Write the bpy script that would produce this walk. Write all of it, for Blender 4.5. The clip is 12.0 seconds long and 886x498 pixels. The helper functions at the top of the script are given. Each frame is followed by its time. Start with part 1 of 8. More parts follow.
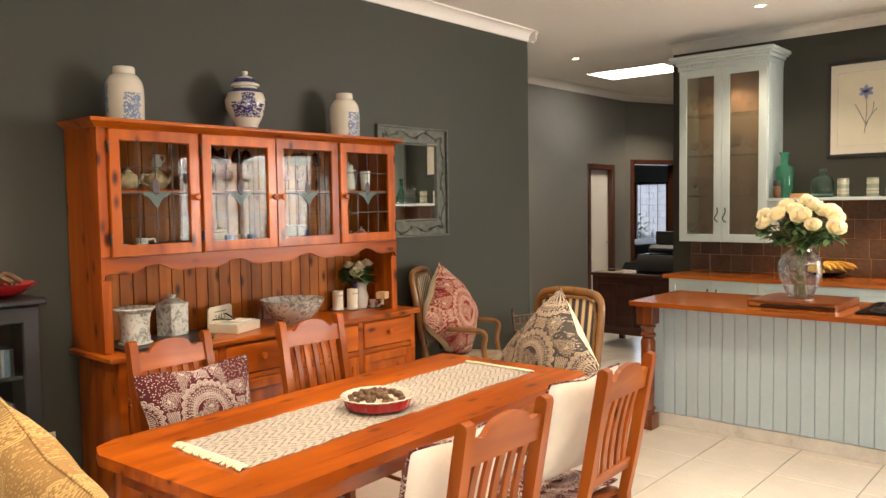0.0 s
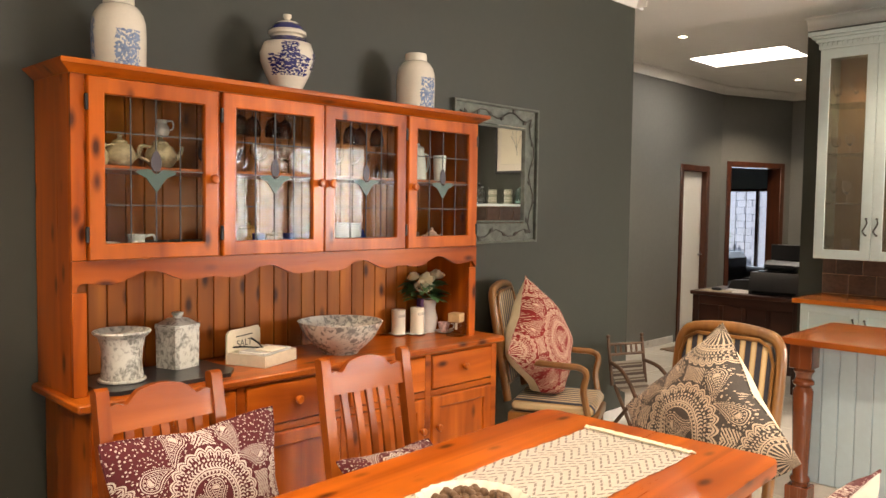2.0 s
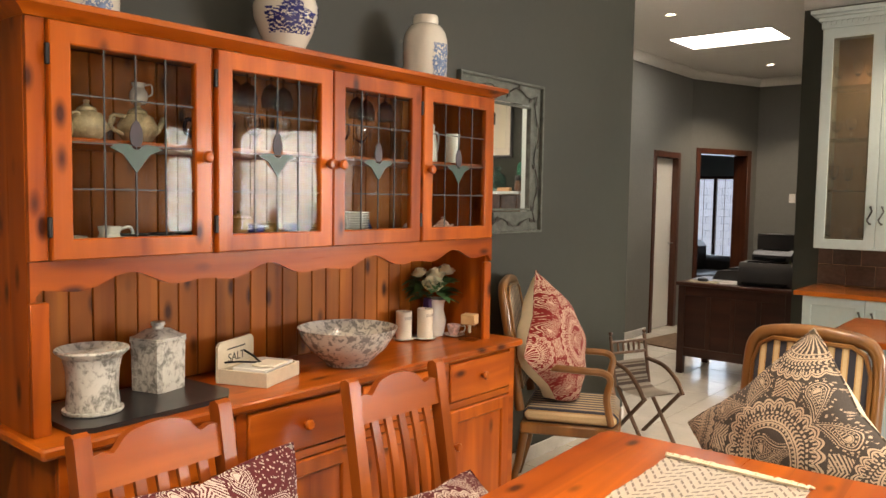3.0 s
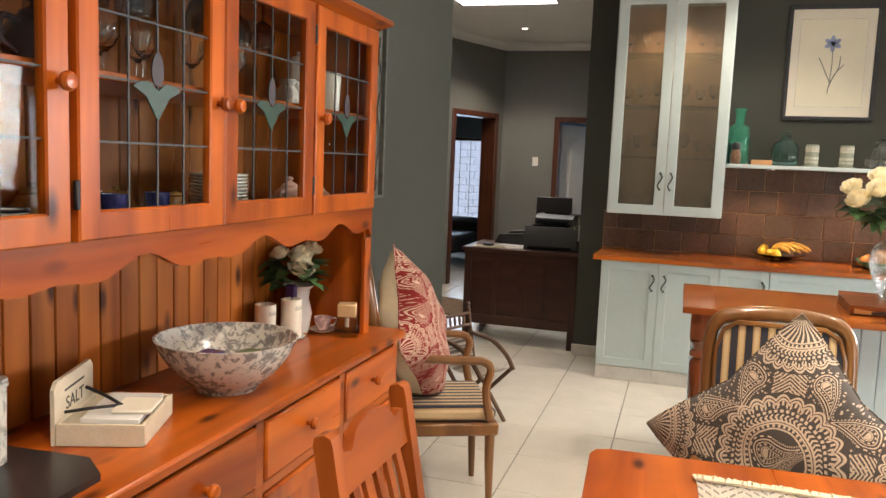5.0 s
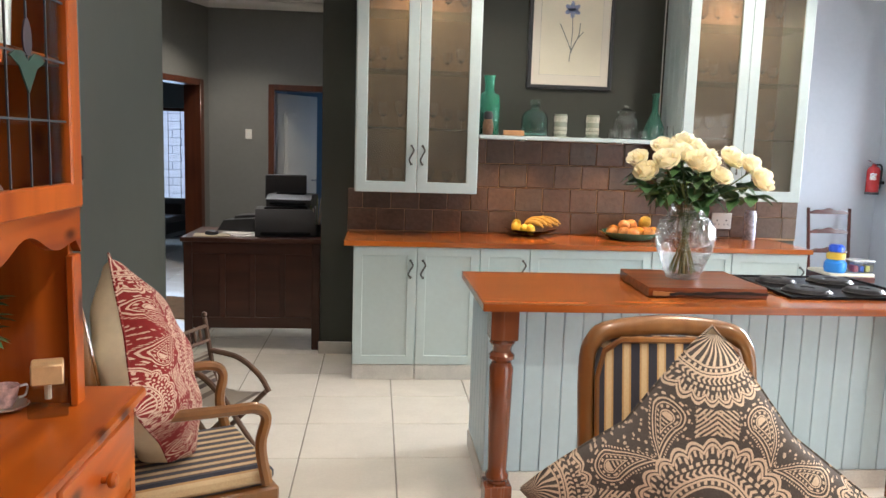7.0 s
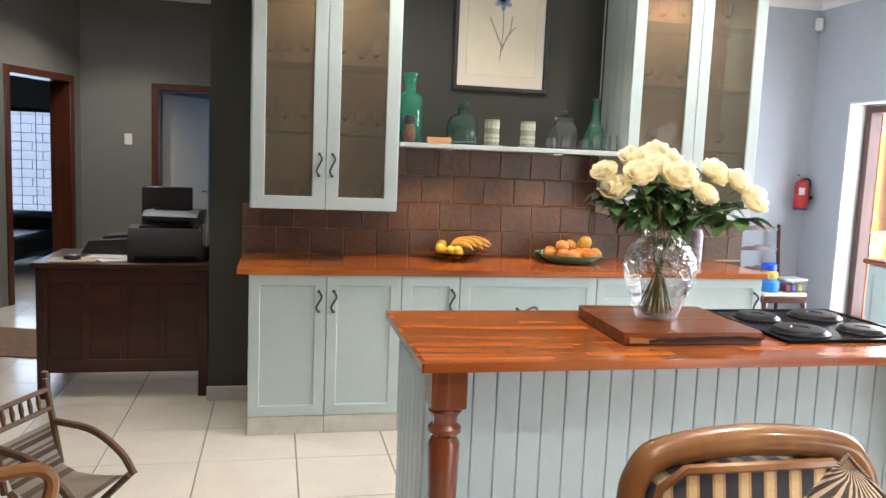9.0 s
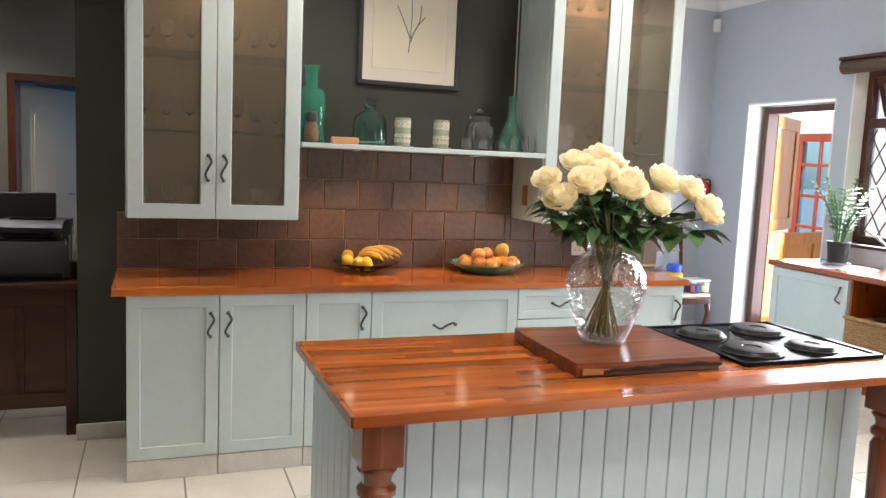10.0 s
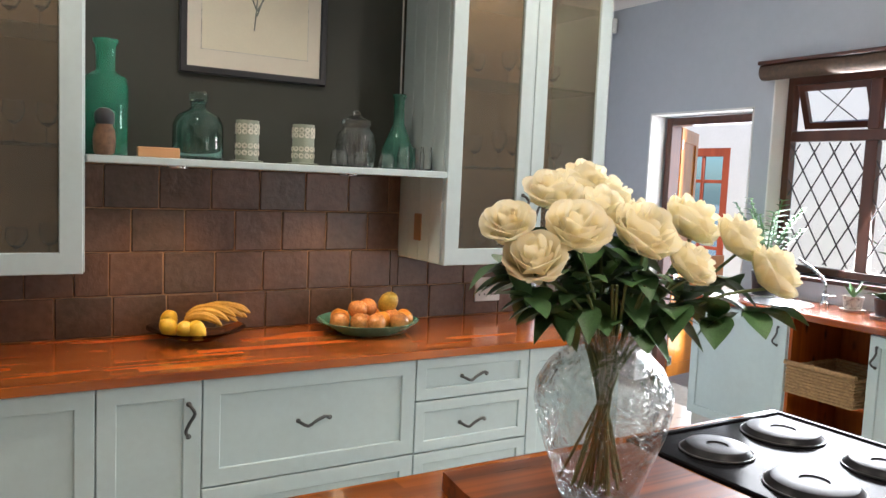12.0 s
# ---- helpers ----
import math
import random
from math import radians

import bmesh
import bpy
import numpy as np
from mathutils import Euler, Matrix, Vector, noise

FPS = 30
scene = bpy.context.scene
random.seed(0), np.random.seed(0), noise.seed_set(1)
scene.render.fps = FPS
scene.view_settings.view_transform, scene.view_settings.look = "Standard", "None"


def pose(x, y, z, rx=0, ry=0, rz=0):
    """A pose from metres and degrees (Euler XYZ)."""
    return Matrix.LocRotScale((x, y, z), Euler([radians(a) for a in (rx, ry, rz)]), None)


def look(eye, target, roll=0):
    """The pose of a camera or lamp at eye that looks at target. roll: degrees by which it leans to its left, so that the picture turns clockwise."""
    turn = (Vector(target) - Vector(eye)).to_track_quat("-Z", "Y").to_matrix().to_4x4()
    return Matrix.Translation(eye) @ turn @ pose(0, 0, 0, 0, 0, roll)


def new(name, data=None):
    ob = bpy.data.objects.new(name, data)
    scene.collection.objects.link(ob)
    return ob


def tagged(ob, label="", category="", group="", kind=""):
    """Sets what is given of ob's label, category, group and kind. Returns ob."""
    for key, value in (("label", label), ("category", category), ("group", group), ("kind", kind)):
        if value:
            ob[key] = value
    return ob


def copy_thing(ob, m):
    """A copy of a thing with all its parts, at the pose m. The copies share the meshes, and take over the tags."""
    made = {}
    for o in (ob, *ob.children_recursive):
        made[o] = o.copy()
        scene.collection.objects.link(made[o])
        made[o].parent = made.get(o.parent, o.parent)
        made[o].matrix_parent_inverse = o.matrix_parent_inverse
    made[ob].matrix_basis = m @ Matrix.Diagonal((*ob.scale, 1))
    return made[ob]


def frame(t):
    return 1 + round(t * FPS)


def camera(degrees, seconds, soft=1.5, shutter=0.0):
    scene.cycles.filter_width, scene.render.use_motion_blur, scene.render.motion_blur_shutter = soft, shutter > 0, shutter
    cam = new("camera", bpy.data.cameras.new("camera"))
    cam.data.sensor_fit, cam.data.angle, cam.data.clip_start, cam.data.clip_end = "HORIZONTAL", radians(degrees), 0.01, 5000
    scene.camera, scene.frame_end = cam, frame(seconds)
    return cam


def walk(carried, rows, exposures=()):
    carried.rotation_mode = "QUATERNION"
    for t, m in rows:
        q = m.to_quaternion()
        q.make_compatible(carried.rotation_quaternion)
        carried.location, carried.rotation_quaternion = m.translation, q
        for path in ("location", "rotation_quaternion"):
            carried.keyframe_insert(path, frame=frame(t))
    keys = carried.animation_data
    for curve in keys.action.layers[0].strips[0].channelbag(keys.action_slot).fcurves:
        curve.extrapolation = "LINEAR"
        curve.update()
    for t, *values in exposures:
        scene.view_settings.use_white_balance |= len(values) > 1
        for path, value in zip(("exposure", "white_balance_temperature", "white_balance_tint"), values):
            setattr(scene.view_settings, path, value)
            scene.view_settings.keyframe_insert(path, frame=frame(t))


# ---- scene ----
cam = camera(59.5, 12.0)
PATH = [
    (0, (1.489, 0.667, 1.615), (0.176, 2.171, 1.498), -0.9),
    (0.5, (1.265, 0.909, 1.592), (-0.098, 2.368, 1.483), -0.3),
    (1, (1.058, 1.109, 1.583), (-0.337, 2.539, 1.475), 0.2),
    (1.5, (0.806, 1.301, 1.583), (-0.599, 2.72, 1.472), 0.7),
    (2, (0.509, 1.423, 1.576), (-0.895, 2.843, 1.468), 0.8),
    (2.5, (0.198, 1.495, 1.563), (-1.184, 2.936, 1.453), 0.7),
    (3, (-0.114, 1.544, 1.564), (-1.39, 3.078, 1.427), 0.9),
    (3.2, (-0.244, 1.558, 1.571), (-1.422, 3.167, 1.421), 1.4),
    (4.8, (-1.106, 1.723, 1.57), (-1.742, 3.606, 1.35), 2.5),
    (5, (-1.13, 1.772, 1.555), (-1.715, 3.671, 1.33), 2.3),
    (5.5, (-1.26, 1.925, 1.56), (-1.684, 3.862, 1.306), 1.8),
    (6, (-1.381, 2.099, 1.578), (-1.595, 4.069, 1.303), 1.1),
    (6.5, (-1.468, 2.323, 1.554), (-1.453, 4.304, 1.277), 1.1),
    (7, (-1.542, 2.561, 1.542), (-1.367, 4.536, 1.276), 1.8),
    (7.2, (-1.559, 2.644, 1.531), (-1.342, 4.616, 1.273), 1.9),
    (9, (-1.546, 3.345, 1.534), (-1.122, 5.286, 1.302), 2.4),
    (9.5, (-1.563, 3.592, 1.568), (-1.022, 5.504, 1.342), 2.4),
    (10, (-1.566, 3.782, 1.558), (-0.864, 5.641, 1.33), 2.5),
    (10.5, (-1.498, 4.001, 1.574), (-0.705, 5.824, 1.352), 2.8),
    (11, (-1.404, 4.318, 1.592), (-0.568, 6.121, 1.375), 3.0),
    (11.5, (-1.337, 4.663, 1.581), (-0.433, 6.437, 1.388), 3.0),
    (12, (-1.174, 4.931, 1.586), (-0.143, 6.636, 1.407), 2.5),
]
walk(cam, [(t, look(eye, target, roll)) for t, eye, target, roll in PATH],
     exposures=[(0.0, 0.62, 7300, 14), (1.5, 0.85, 7200, 14), (3.0, 0.70, 7200, 14), (5.0, 0.82, 6500, 12), (5.5, 0.82, 6000, 9), (6.5, 0.95, 5900, 10), (7.0, 0.82, 5900, 11), (9.0, 0.87, 5900, 11), (11.0, 0.38, 6300, 15), (12.0, 0.30, 6000, 12)])

# ---- sky, sun and lamps ----
world = bpy.data.worlds.new("world")
scene.world = world
world.use_nodes = True
wn = world.node_tree
sky = wn.nodes.new("ShaderNodeTexSky")
sky.sky_type = 'NISHITA'
sky.sun_disc = False
sky.sun_elevation = radians(55)
sky.sun_rotation = radians(225)
wn.links.new(sky.outputs[0], wn.nodes["Background"].inputs[0])
wn.nodes["Background"].inputs[1].default_value = 0.15

sun_data = bpy.data.lights.new("sun", 'SUN')
sun_data.energy, sun_data.angle, sun_data.color = 5.0, radians(0.5), (1.0, 0.94, 0.86)
sun = new("sun", sun_data)
sun.matrix_world = look((-5.0, -5.0, 10.1), (0, 0, 0))


def area_lamp(name, eye, target, w, h, power, colour):
    d = bpy.data.lights.new(name, 'AREA')
    d.shape, d.size, d.size_y, d.energy, d.color = 'RECTANGLE', w, h, power, colour
    ob = new(name, d)
    ob.matrix_world = look(eye, target)
    return ob


# daylight in the openings of the room
# unseen opening, added to light the dresser's side, table and chairs
area_lamp("daylight_doors", (3.64, 1.2, 1.12), (-1.2, 2.9, -0.1), 3.3, 2.05, 80, (1.0, 0.95, 0.88))
area_lamp("daylight_kitchen", (3.78, 7.25, 1.72), (0, 5.6, 1.1), 2.2, 1.28, 210, (0.98, 0.97, 0.95))


area_lamp("daylight_stable_door", (3.86, 9.0, 1.15), (1.5, 9.6, 1.0), 0.85, 1.9, 28, (0.95, 0.97, 1.0))


def spot_lamp(name, x, y, z, power, colour=(1.0, 0.78, 0.52), size=100):
    d = bpy.data.lights.new(name, 'SPOT')
    d.energy, d.color, d.spot_size, d.spot_blend, d.shadow_soft_size = power, colour, radians(size), 0.6, 0.05
    ob = new(name, d)
    ob.matrix_world = look((x, y, z), (x, y + 0.001, 0))
    return ob
# ---- materials ----
def nodes_of(name):
    m = bpy.data.materials.new(name)
    m.use_nodes = True
    nt = m.node_tree
    return m, nt, nt.nodes["Principled BSDF"]


def coords(nt, scale=(1, 1, 1), kind="Object", spread=True):
    tc = nt.nodes.new("ShaderNodeTexCoord")
    mp = nt.nodes.new("ShaderNodeMapping")
    mp.inputs["Scale"].default_value = scale
    nt.links.new(tc.outputs[kind], mp.inputs["Vector"])
    if spread:
        oi = nt.nodes.new("ShaderNodeObjectInfo")
        mul = nt.nodes.new("ShaderNodeVectorMath")
        mul.operation = 'SCALE'
        mul.inputs[0].default_value = (7.1, 3.7, 5.3)
        nt.links.new(oi.outputs["Random"], mul.inputs["Scale"])
        nt.links.new(mul.outputs[0], mp.inputs["Location"])
    return mp.outputs[0]


def noise_tex(nt, vec, scale, detail=4.0, rough=0.55, distort=0.0):
    n = nt.nodes.new("ShaderNodeTexNoise")
    n.inputs["Scale"].default_value = scale
    n.inputs["Detail"].default_value = detail
    n.inputs["Roughness"].default_value = rough
    n.inputs["Distortion"].default_value = distort
    nt.links.new(vec, n.inputs["Vector"])
    return n.outputs[0]


def ramp(nt, fac, stops):
    r = nt.nodes.new("ShaderNodeValToRGB")
    el = r.color_ramp.elements
    while len(el) < len(stops):
        el.new(0.5)
    for e, (p, c) in zip(el, stops):
        e.position, e.color = p, (*c, 1)
    nt.links.new(fac, r.inputs[0])
    return r.outputs[0]


def mix(nt, fac, a, b, how='MIX'):
    m = nt.nodes.new("ShaderNodeMix")
    m.data_type, m.blend_type = 'RGBA', how
    for sock, v in ((m.inputs[0], fac), (m.inputs[6], a), (m.inputs[7], b)):
        if isinstance(v, (int, float)):
            sock.default_value = v
        elif isinstance(v, tuple):
            sock.default_value = (*v, 1)
        else:
            nt.links.new(v, sock)
    return m.outputs[2]


def maths(nt, op, a, b=0.0, c=0.0):
    m = nt.nodes.new("ShaderNodeMath")
    m.operation = op
    for sock, v in zip(m.inputs, (a, b, c)):
        if isinstance(v, (int, float)):
            sock.default_value = v
        else:
            nt.links.new(v, sock)
    return m.outputs[0]


def bump(nt, bsdf, height, strength, distance=0.002):
    b = nt.nodes.new("ShaderNodeBump")
    b.inputs["Strength"].default_value = strength
    b.inputs["Distance"].default_value = distance
    nt.links.new(height, b.inputs["Height"])
    nt.links.new(b.outputs[0], bsdf.inputs["Normal"])


def shade(c, k):
    return tuple(min(1.0, v * k) for v in c)


def plain(name, colour, rough=0.5, metal=0.0, var=0.12, scale=6.0, relief=0.15, coat=0.0):
    """Paint, stone, metal: blotches at two scales, rough patches and fine relief."""
    m, nt, b = nodes_of(name)
    v = coords(nt)
    big, fine = noise_tex(nt, v, scale, 3), noise_tex(nt, v, scale * 14, 3)
    c = ramp(nt, big, [(0.3, shade(colour, 1 - var)), (0.7, shade(colour, 1 + var))])
    c = mix(nt, 0.35, c, ramp(nt, fine, [(0.35, shade(colour, 1 - var)), (0.65, shade(colour, 1 + var))]))
    nt.links.new(c, b.inputs["Base Color"])
    nt.links.new(maths(nt, 'MULTIPLY_ADD', big, 0.16, rough - 0.08), b.inputs["Roughness"])
    b.inputs["Metallic"].default_value = metal
    b.inputs["Coat Weight"].default_value = coat
    bump(nt, b, fine, relief)
    return m


def wood(name, dark, light, axis, rough=0.3, knots=0.0, tone=0.25, coat=0.18, fine=1.0, grain=1.0, gloss=0.35):
    """Grain along one axis, with finer streaks, tone by piece and knots."""
    m, nt, b = nodes_of(name)
    across = [8.0 * grain] * 3
    across[axis] = 0.7
    v = coords(nt, tuple(across))
    thin = [52.0 * fine] * 3
    thin[axis] = 1.6
    v2 = coords(nt, tuple(thin))
    g = noise_tex(nt, v, 1.0, 2, 0.45, 1.2)
    g2 = noise_tex(nt, v2, 1.0, 4, 0.6, 0.8)
    mid = tuple((p + q) / 2 for p, q in zip(dark, light))
    c = ramp(nt, g, [(0.24, dark), (0.5, mid), (0.76, light)])
    c = mix(nt, 0.08, c, ramp(nt, g2, [(0.3, shade(dark, 0.8)), (0.7, light)]))
    oi = nt.nodes.new("ShaderNodeObjectInfo")
    k = maths(nt, 'MULTIPLY_ADD', oi.outputs["Random"], tone, 1 - tone / 2)
    hsv = nt.nodes.new("ShaderNodeHueSaturation")
    cloud = noise_tex(nt, coords(nt, (1, 1, 1)), 2.3, 3)
    nt.links.new(maths(nt, 'MULTIPLY', k, maths(nt, 'MULTIPLY_ADD', cloud, 0.9, 0.55)), hsv.inputs["Value"])
    nt.links.new(c, hsv.inputs["Color"])
    c = hsv.outputs[0]
    if knots:
        ks = [7.0, 7.0, 7.0]
        ks[axis] = 3.0
        kv = coords(nt, tuple(ks))
        vo = nt.nodes.new("ShaderNodeTexVoronoi")
        vo.inputs["Scale"].default_value = 1.6
        nt.links.new(kv, vo.inputs["Vector"])
        spot = ramp(nt, vo.outputs["Distance"], [(0.08, (1, 1, 1)), (0.14, (0.6, 0.6, 0.6)), (0.24, (0, 0, 0))])
        sc = nt.nodes.new("ShaderNodeSeparateColor")
        nt.links.new(vo.outputs["Color"], sc.inputs[0])
        pick = maths(nt, 'GREATER_THAN', sc.outputs[0], 1 - knots)
        c = mix(nt, maths(nt, 'MULTIPLY', spot, pick), c, shade(dark, 0.3))
    nt.links.new(c, b.inputs["Base Color"])
    nt.links.new(maths(nt, 'MULTIPLY_ADD', g2, 0.15, rough - 0.07), b.inputs["Roughness"])
    b.inputs["Specular IOR Level"].default_value = gloss
    b.inputs["Coat Weight"].default_value = coat
    b.inputs["Coat Roughness"].default_value = 0.08
    bump(nt, b, g2, 0.05, 0.001)
    return m


def glass(name, colour=(1, 1, 1), rough=0.0, alpha=None):
    m, nt, b = nodes_of(name)
    b.inputs["Base Color"].default_value = (*colour, 1)
    b.inputs["Roughness"].default_value = rough
    b.inputs["Transmission Weight"].default_value = 1.0
    b.inputs["IOR"].default_value = 1.45
    return m


def pane(name, tint=(0.96, 0.98, 0.97), gloss=0.10, slant=0.3):
    """A thin window pane: mostly clear, with a mirror gloss that grows at a slant."""
    m, nt, b = nodes_of(name)
    nt.nodes.remove(b)
    tr = nt.nodes.new("ShaderNodeBsdfTransparent")
    tr.inputs[0].default_value = (*tint, 1)
    gl = nt.nodes.new("ShaderNodeBsdfGlossy")
    gl.inputs["Roughness"].default_value = 0.01
    fr = nt.nodes.new("ShaderNodeLayerWeight")
    fr.inputs["Blend"].default_value = 0.5
    mx = nt.nodes.new("ShaderNodeMixShader")
    nt.links.new(maths(nt, 'MULTIPLY_ADD', maths(nt, 'POWER', fr.outputs["Facing"], 3.5), slant, gloss), mx.inputs[0])
    nt.links.new(tr.outputs[0], mx.inputs[1])
    nt.links.new(gl.outputs[0], mx.inputs[2])
    nt.links.new(mx.outputs[0], nt.nodes["Material Output"].inputs[0])
    return m


def glow(name, colour, strength):
    m, nt, b = nodes_of(name)
    b.inputs["Base Color"].default_value = (*colour, 1)
    b.inputs["Emission Color"].default_value = (*colour, 1)
    b.inputs["Emission Strength"].default_value = strength
    return m


def paisley(name, ground, figure, size=0.56, turn=0.0, rough=0.9):
    """Embroidered cloth: a lace medallion with two curled drops, beaded leaves and sprays round it, fans in the corners."""
    m, nt, b = nodes_of(name)
    tc = nt.nodes.new("ShaderNodeTexCoord")
    mp = nt.nodes.new("ShaderNodeMapping")
    k = 1.0 / size
    mp.inputs["Scale"].default_value = (k, k, k)
    mp.inputs["Rotation"].default_value = (0, 0, radians(turn))
    nt.links.new(tc.outputs["Object"], mp.inputs["Vector"])
    warp = nt.nodes.new("ShaderNodeTexNoise")
    warp.inputs["Scale"].default_value = 3.0
    nt.links.new(mp.outputs[0], warp.inputs["Vector"])
    add = nt.nodes.new("ShaderNodeVectorMath")
    add.operation = 'MULTIPLY_ADD'
    add.inputs[1].default_value = (0.08, 0.08, 0.0)
    nt.links.new(warp.outputs["Color"], add.inputs[0])
    nt.links.new(mp.outputs[0], add.inputs[2])
    sep = nt.nodes.new("ShaderNodeSeparateXYZ")
    nt.links.new(add.outputs[0], sep.inputs[0])

    def M(op, p, q=0.0, r=0.0):
        return maths(nt, op, p, q, r)
    x, y = M('SUBTRACT', sep.outputs[0], 0.04), M('SUBTRACT', sep.outputs[1], 0.04)

    def band(v, at, half):
        return M('COMPARE', v, at, half)

    def both(*vs):
        out = vs[0]
        for v in vs[1:]:
            out = M('MULTIPLY', out, v)
        return out

    def any_of(*vs):
        out = vs[0]
        for v in vs[1:]:
            out = M('MAXIMUM', out, v)
        return out

    def wave(v, freq, over):
        return M('GREATER_THAN', M('COSINE', M('MULTIPLY', v, freq)), over)

    def length(u, v):
        return M('SQRT', M('ADD', M('MULTIPLY', u, u), M('MULTIPLY', v, v)))

    def drop(u, v, ax, ay, bx, by, fat, bend):
        """A curled drop: its round end at a, its tip at b. Gives the figure and the distance to its edge."""
        dx, dy = bx - ax, by - ay
        L2 = dx * dx + dy * dy
        pu, pv = M('SUBTRACT', u, ax), M('SUBTRACT', v, ay)
        h = M('MULTIPLY', M('ADD', M('MULTIPLY', pu, dx), M('MULTIPLY', pv, dy)), 1.0 / L2)
        h = M('MINIMUM', M('MAXIMUM', h, 0.0), 1.0)
        off = M('MULTIPLY', M('MULTIPLY', h, h), bend)
        du = M('ADD', M('SUBTRACT', pu, M('MULTIPLY', h, dx)), M('MULTIPLY', off, dy))
        dv = M('SUBTRACT', M('SUBTRACT', pv, M('MULTIPLY', h, dy)), M('MULTIPLY', off, dx))
        d = M('DIVIDE', M('SUBTRACT', length(du, dv), M('MULTIPLY', M('SUBTRACT', 1.06, h), fat)), fat)
        an = M('ARCTAN2', dv, du)
        around = M('ADD', M('MULTIPLY', an, 1.0), M('MULTIPLY', h, 6.0))
        fig = any_of(band(d, -0.04, 0.05), band(d, -0.26, 0.035), both(band(d, 0.20, 0.065), wave(around, 14.0, 0.0)),
                     both(band(d, -0.42, 0.07), wave(around, 10.0, 0.1)), band(d, -0.62, 0.04),
                     both(M('LESS_THAN', d, -0.70), wave(h, 60.0, 0.2)))
        return both(fig, M('LESS_THAN', d, 0.30)), d

    def lace(u, v, rad, petals, inside):
        """Rings of scallops, chevrons and beads out to the radius rad, around what is inside."""
        r = M('DIVIDE', length(u, v), rad)
        an = M('ARCTAN2', v, u)
        sc = M('ABSOLUTE', M('COSINE', M('MULTIPLY', an, petals / 2.0)))
        rs = M('SUBTRACT', r, M('MULTIPLY', sc, 0.08))
        chev = both(band(r, 0.665, 0.05), M('GREATER_THAN', M('COSINE', M('ADD', M('MULTIPLY', an, petals * 2.0), M('MULTIPLY', M('ABSOLUTE', M('SUBTRACT', r, 0.665)), 55.0))), 0.1))
        beads = both(band(r, 0.76, 0.022), wave(an, petals * 2.0, -0.2))
        net = both(band(rs, 0.80, 0.035), wave(an, petals * 3.0, 0.0))
        out = any_of(band(rs, 0.92, 0.020), band(rs, 0.86, 0.018), net, beads, chev, band(r, 0.60, 0.016), band(r, 0.555, 0.014),
                     both(band(r, 0.515, 0.024), wave(an, petals * 1.5, 0.1)), band(r, 0.465, 0.014), both(M('LESS_THAN', r, 0.45), inside))
        return both(out, M('LESS_THAN', r, 1.04)), r
    d1, _ = drop(x, y, -0.045, -0.025, 0.07, 0.055, 0.064, 0.6)
    d2, _ = drop(x, y, 0.065, -0.05, -0.02, 0.10, 0.040, -0.6)
    med, rm = lace(x, y, 0.305, 26, M('MAXIMUM', d1, d2))
    ax, ay = M('ABSOLUTE', x), M('ABSOLUTE', y)
    cu, cv = M('SUBTRACT', ax, 0.50), M('SUBTRACT', ay, 0.50)
    fan = wave(M('ARCTAN2', cv, cu), 30.0, 0.25)
    cor, rc = lace(cu, cv, 0.275, 30, fan)
    # drops in pairs along the sides, tips towards each other
    hi, lo = M('MAXIMUM', ax, ay), M('MINIMUM', ax, ay)
    side, ds = drop(lo, hi, 0.145, 0.395, 0.00, 0.37, 0.060, 0.40)
    # feathered sprays on the diagonals
    dg, sm = M('ABSOLUTE', M('SUBTRACT', ax, ay)), M('ADD', ax, ay)
    feather = both(M('LESS_THAN', dg, 0.11), band(sm, 0.53, 0.10), M('GREATER_THAN', M('SINE', M('ADD', M('MULTIPLY', sm, 230.0), M('MULTIPLY', dg, 170.0))), 0.0))
    clear = both(M('GREATER_THAN', rm, 1.05), M('GREATER_THAN', rc, 1.05), M('GREATER_THAN', ds, 0.32))
    vo = nt.nodes.new("ShaderNodeTexVoronoi")
    vo.voronoi_dimensions = '2D'
    vo.inputs["Scale"].default_value = 38.0
    nt.links.new(add.outputs[0], vo.inputs["Vector"])
    buds = M('LESS_THAN', M('ADD', vo.outputs["Distance"], M('MULTIPLY', noise_tex(nt, add.outputs[0], 60, 2), 0.5)), 0.44)
    t = any_of(med, cor, side, both(M('MAXIMUM', feather, M('MULTIPLY', buds, 0.8)), clear))
    weave = noise_tex(nt, coords(nt), 260, 2)
    f = mix(nt, weave, shade(figure, 0.7), shade(figure, 1.2))
    g = mix(nt, weave, shade(ground, 0.55), shade(ground, 1.4))
    nt.links.new(mix(nt, M('MULTIPLY', t, 0.86), g, f), b.inputs["Base Color"])
    b.inputs["Roughness"].default_value = rough
    b.inputs["Sheen Weight"].default_value = 0.04
    bump(nt, b, M('ADD', weave, t), 0.4, 0.002)
    return m


def mottled(name, ground, figure, scale, level=0.52, soft=0.05, rough=0.3, metal=0.0):
    """A glaze with ragged printed or oxidised patches in a second colour."""
    m, nt, b = nodes_of(name)
    v = coords(nt)
    n = noise_tex(nt, v, scale, 7, 0.68, 0.4)
    big = noise_tex(nt, v, scale * 0.22, 2)
    k = maths(nt, 'MULTIPLY_ADD', big, 0.35, maths(nt, 'SUBTRACT', n, 0.175))
    nt.links.new(ramp(nt, k, [(level - soft, ground), (level + soft, figure)]), b.inputs["Base Color"])
    nt.links.new(maths(nt, 'MULTIPLY_ADD', n, 0.2, rough - 0.1), b.inputs["Roughness"])
    b.inputs["Metallic"].default_value = metal
    bump(nt, b, n, 0.1, 0.001)
    return m


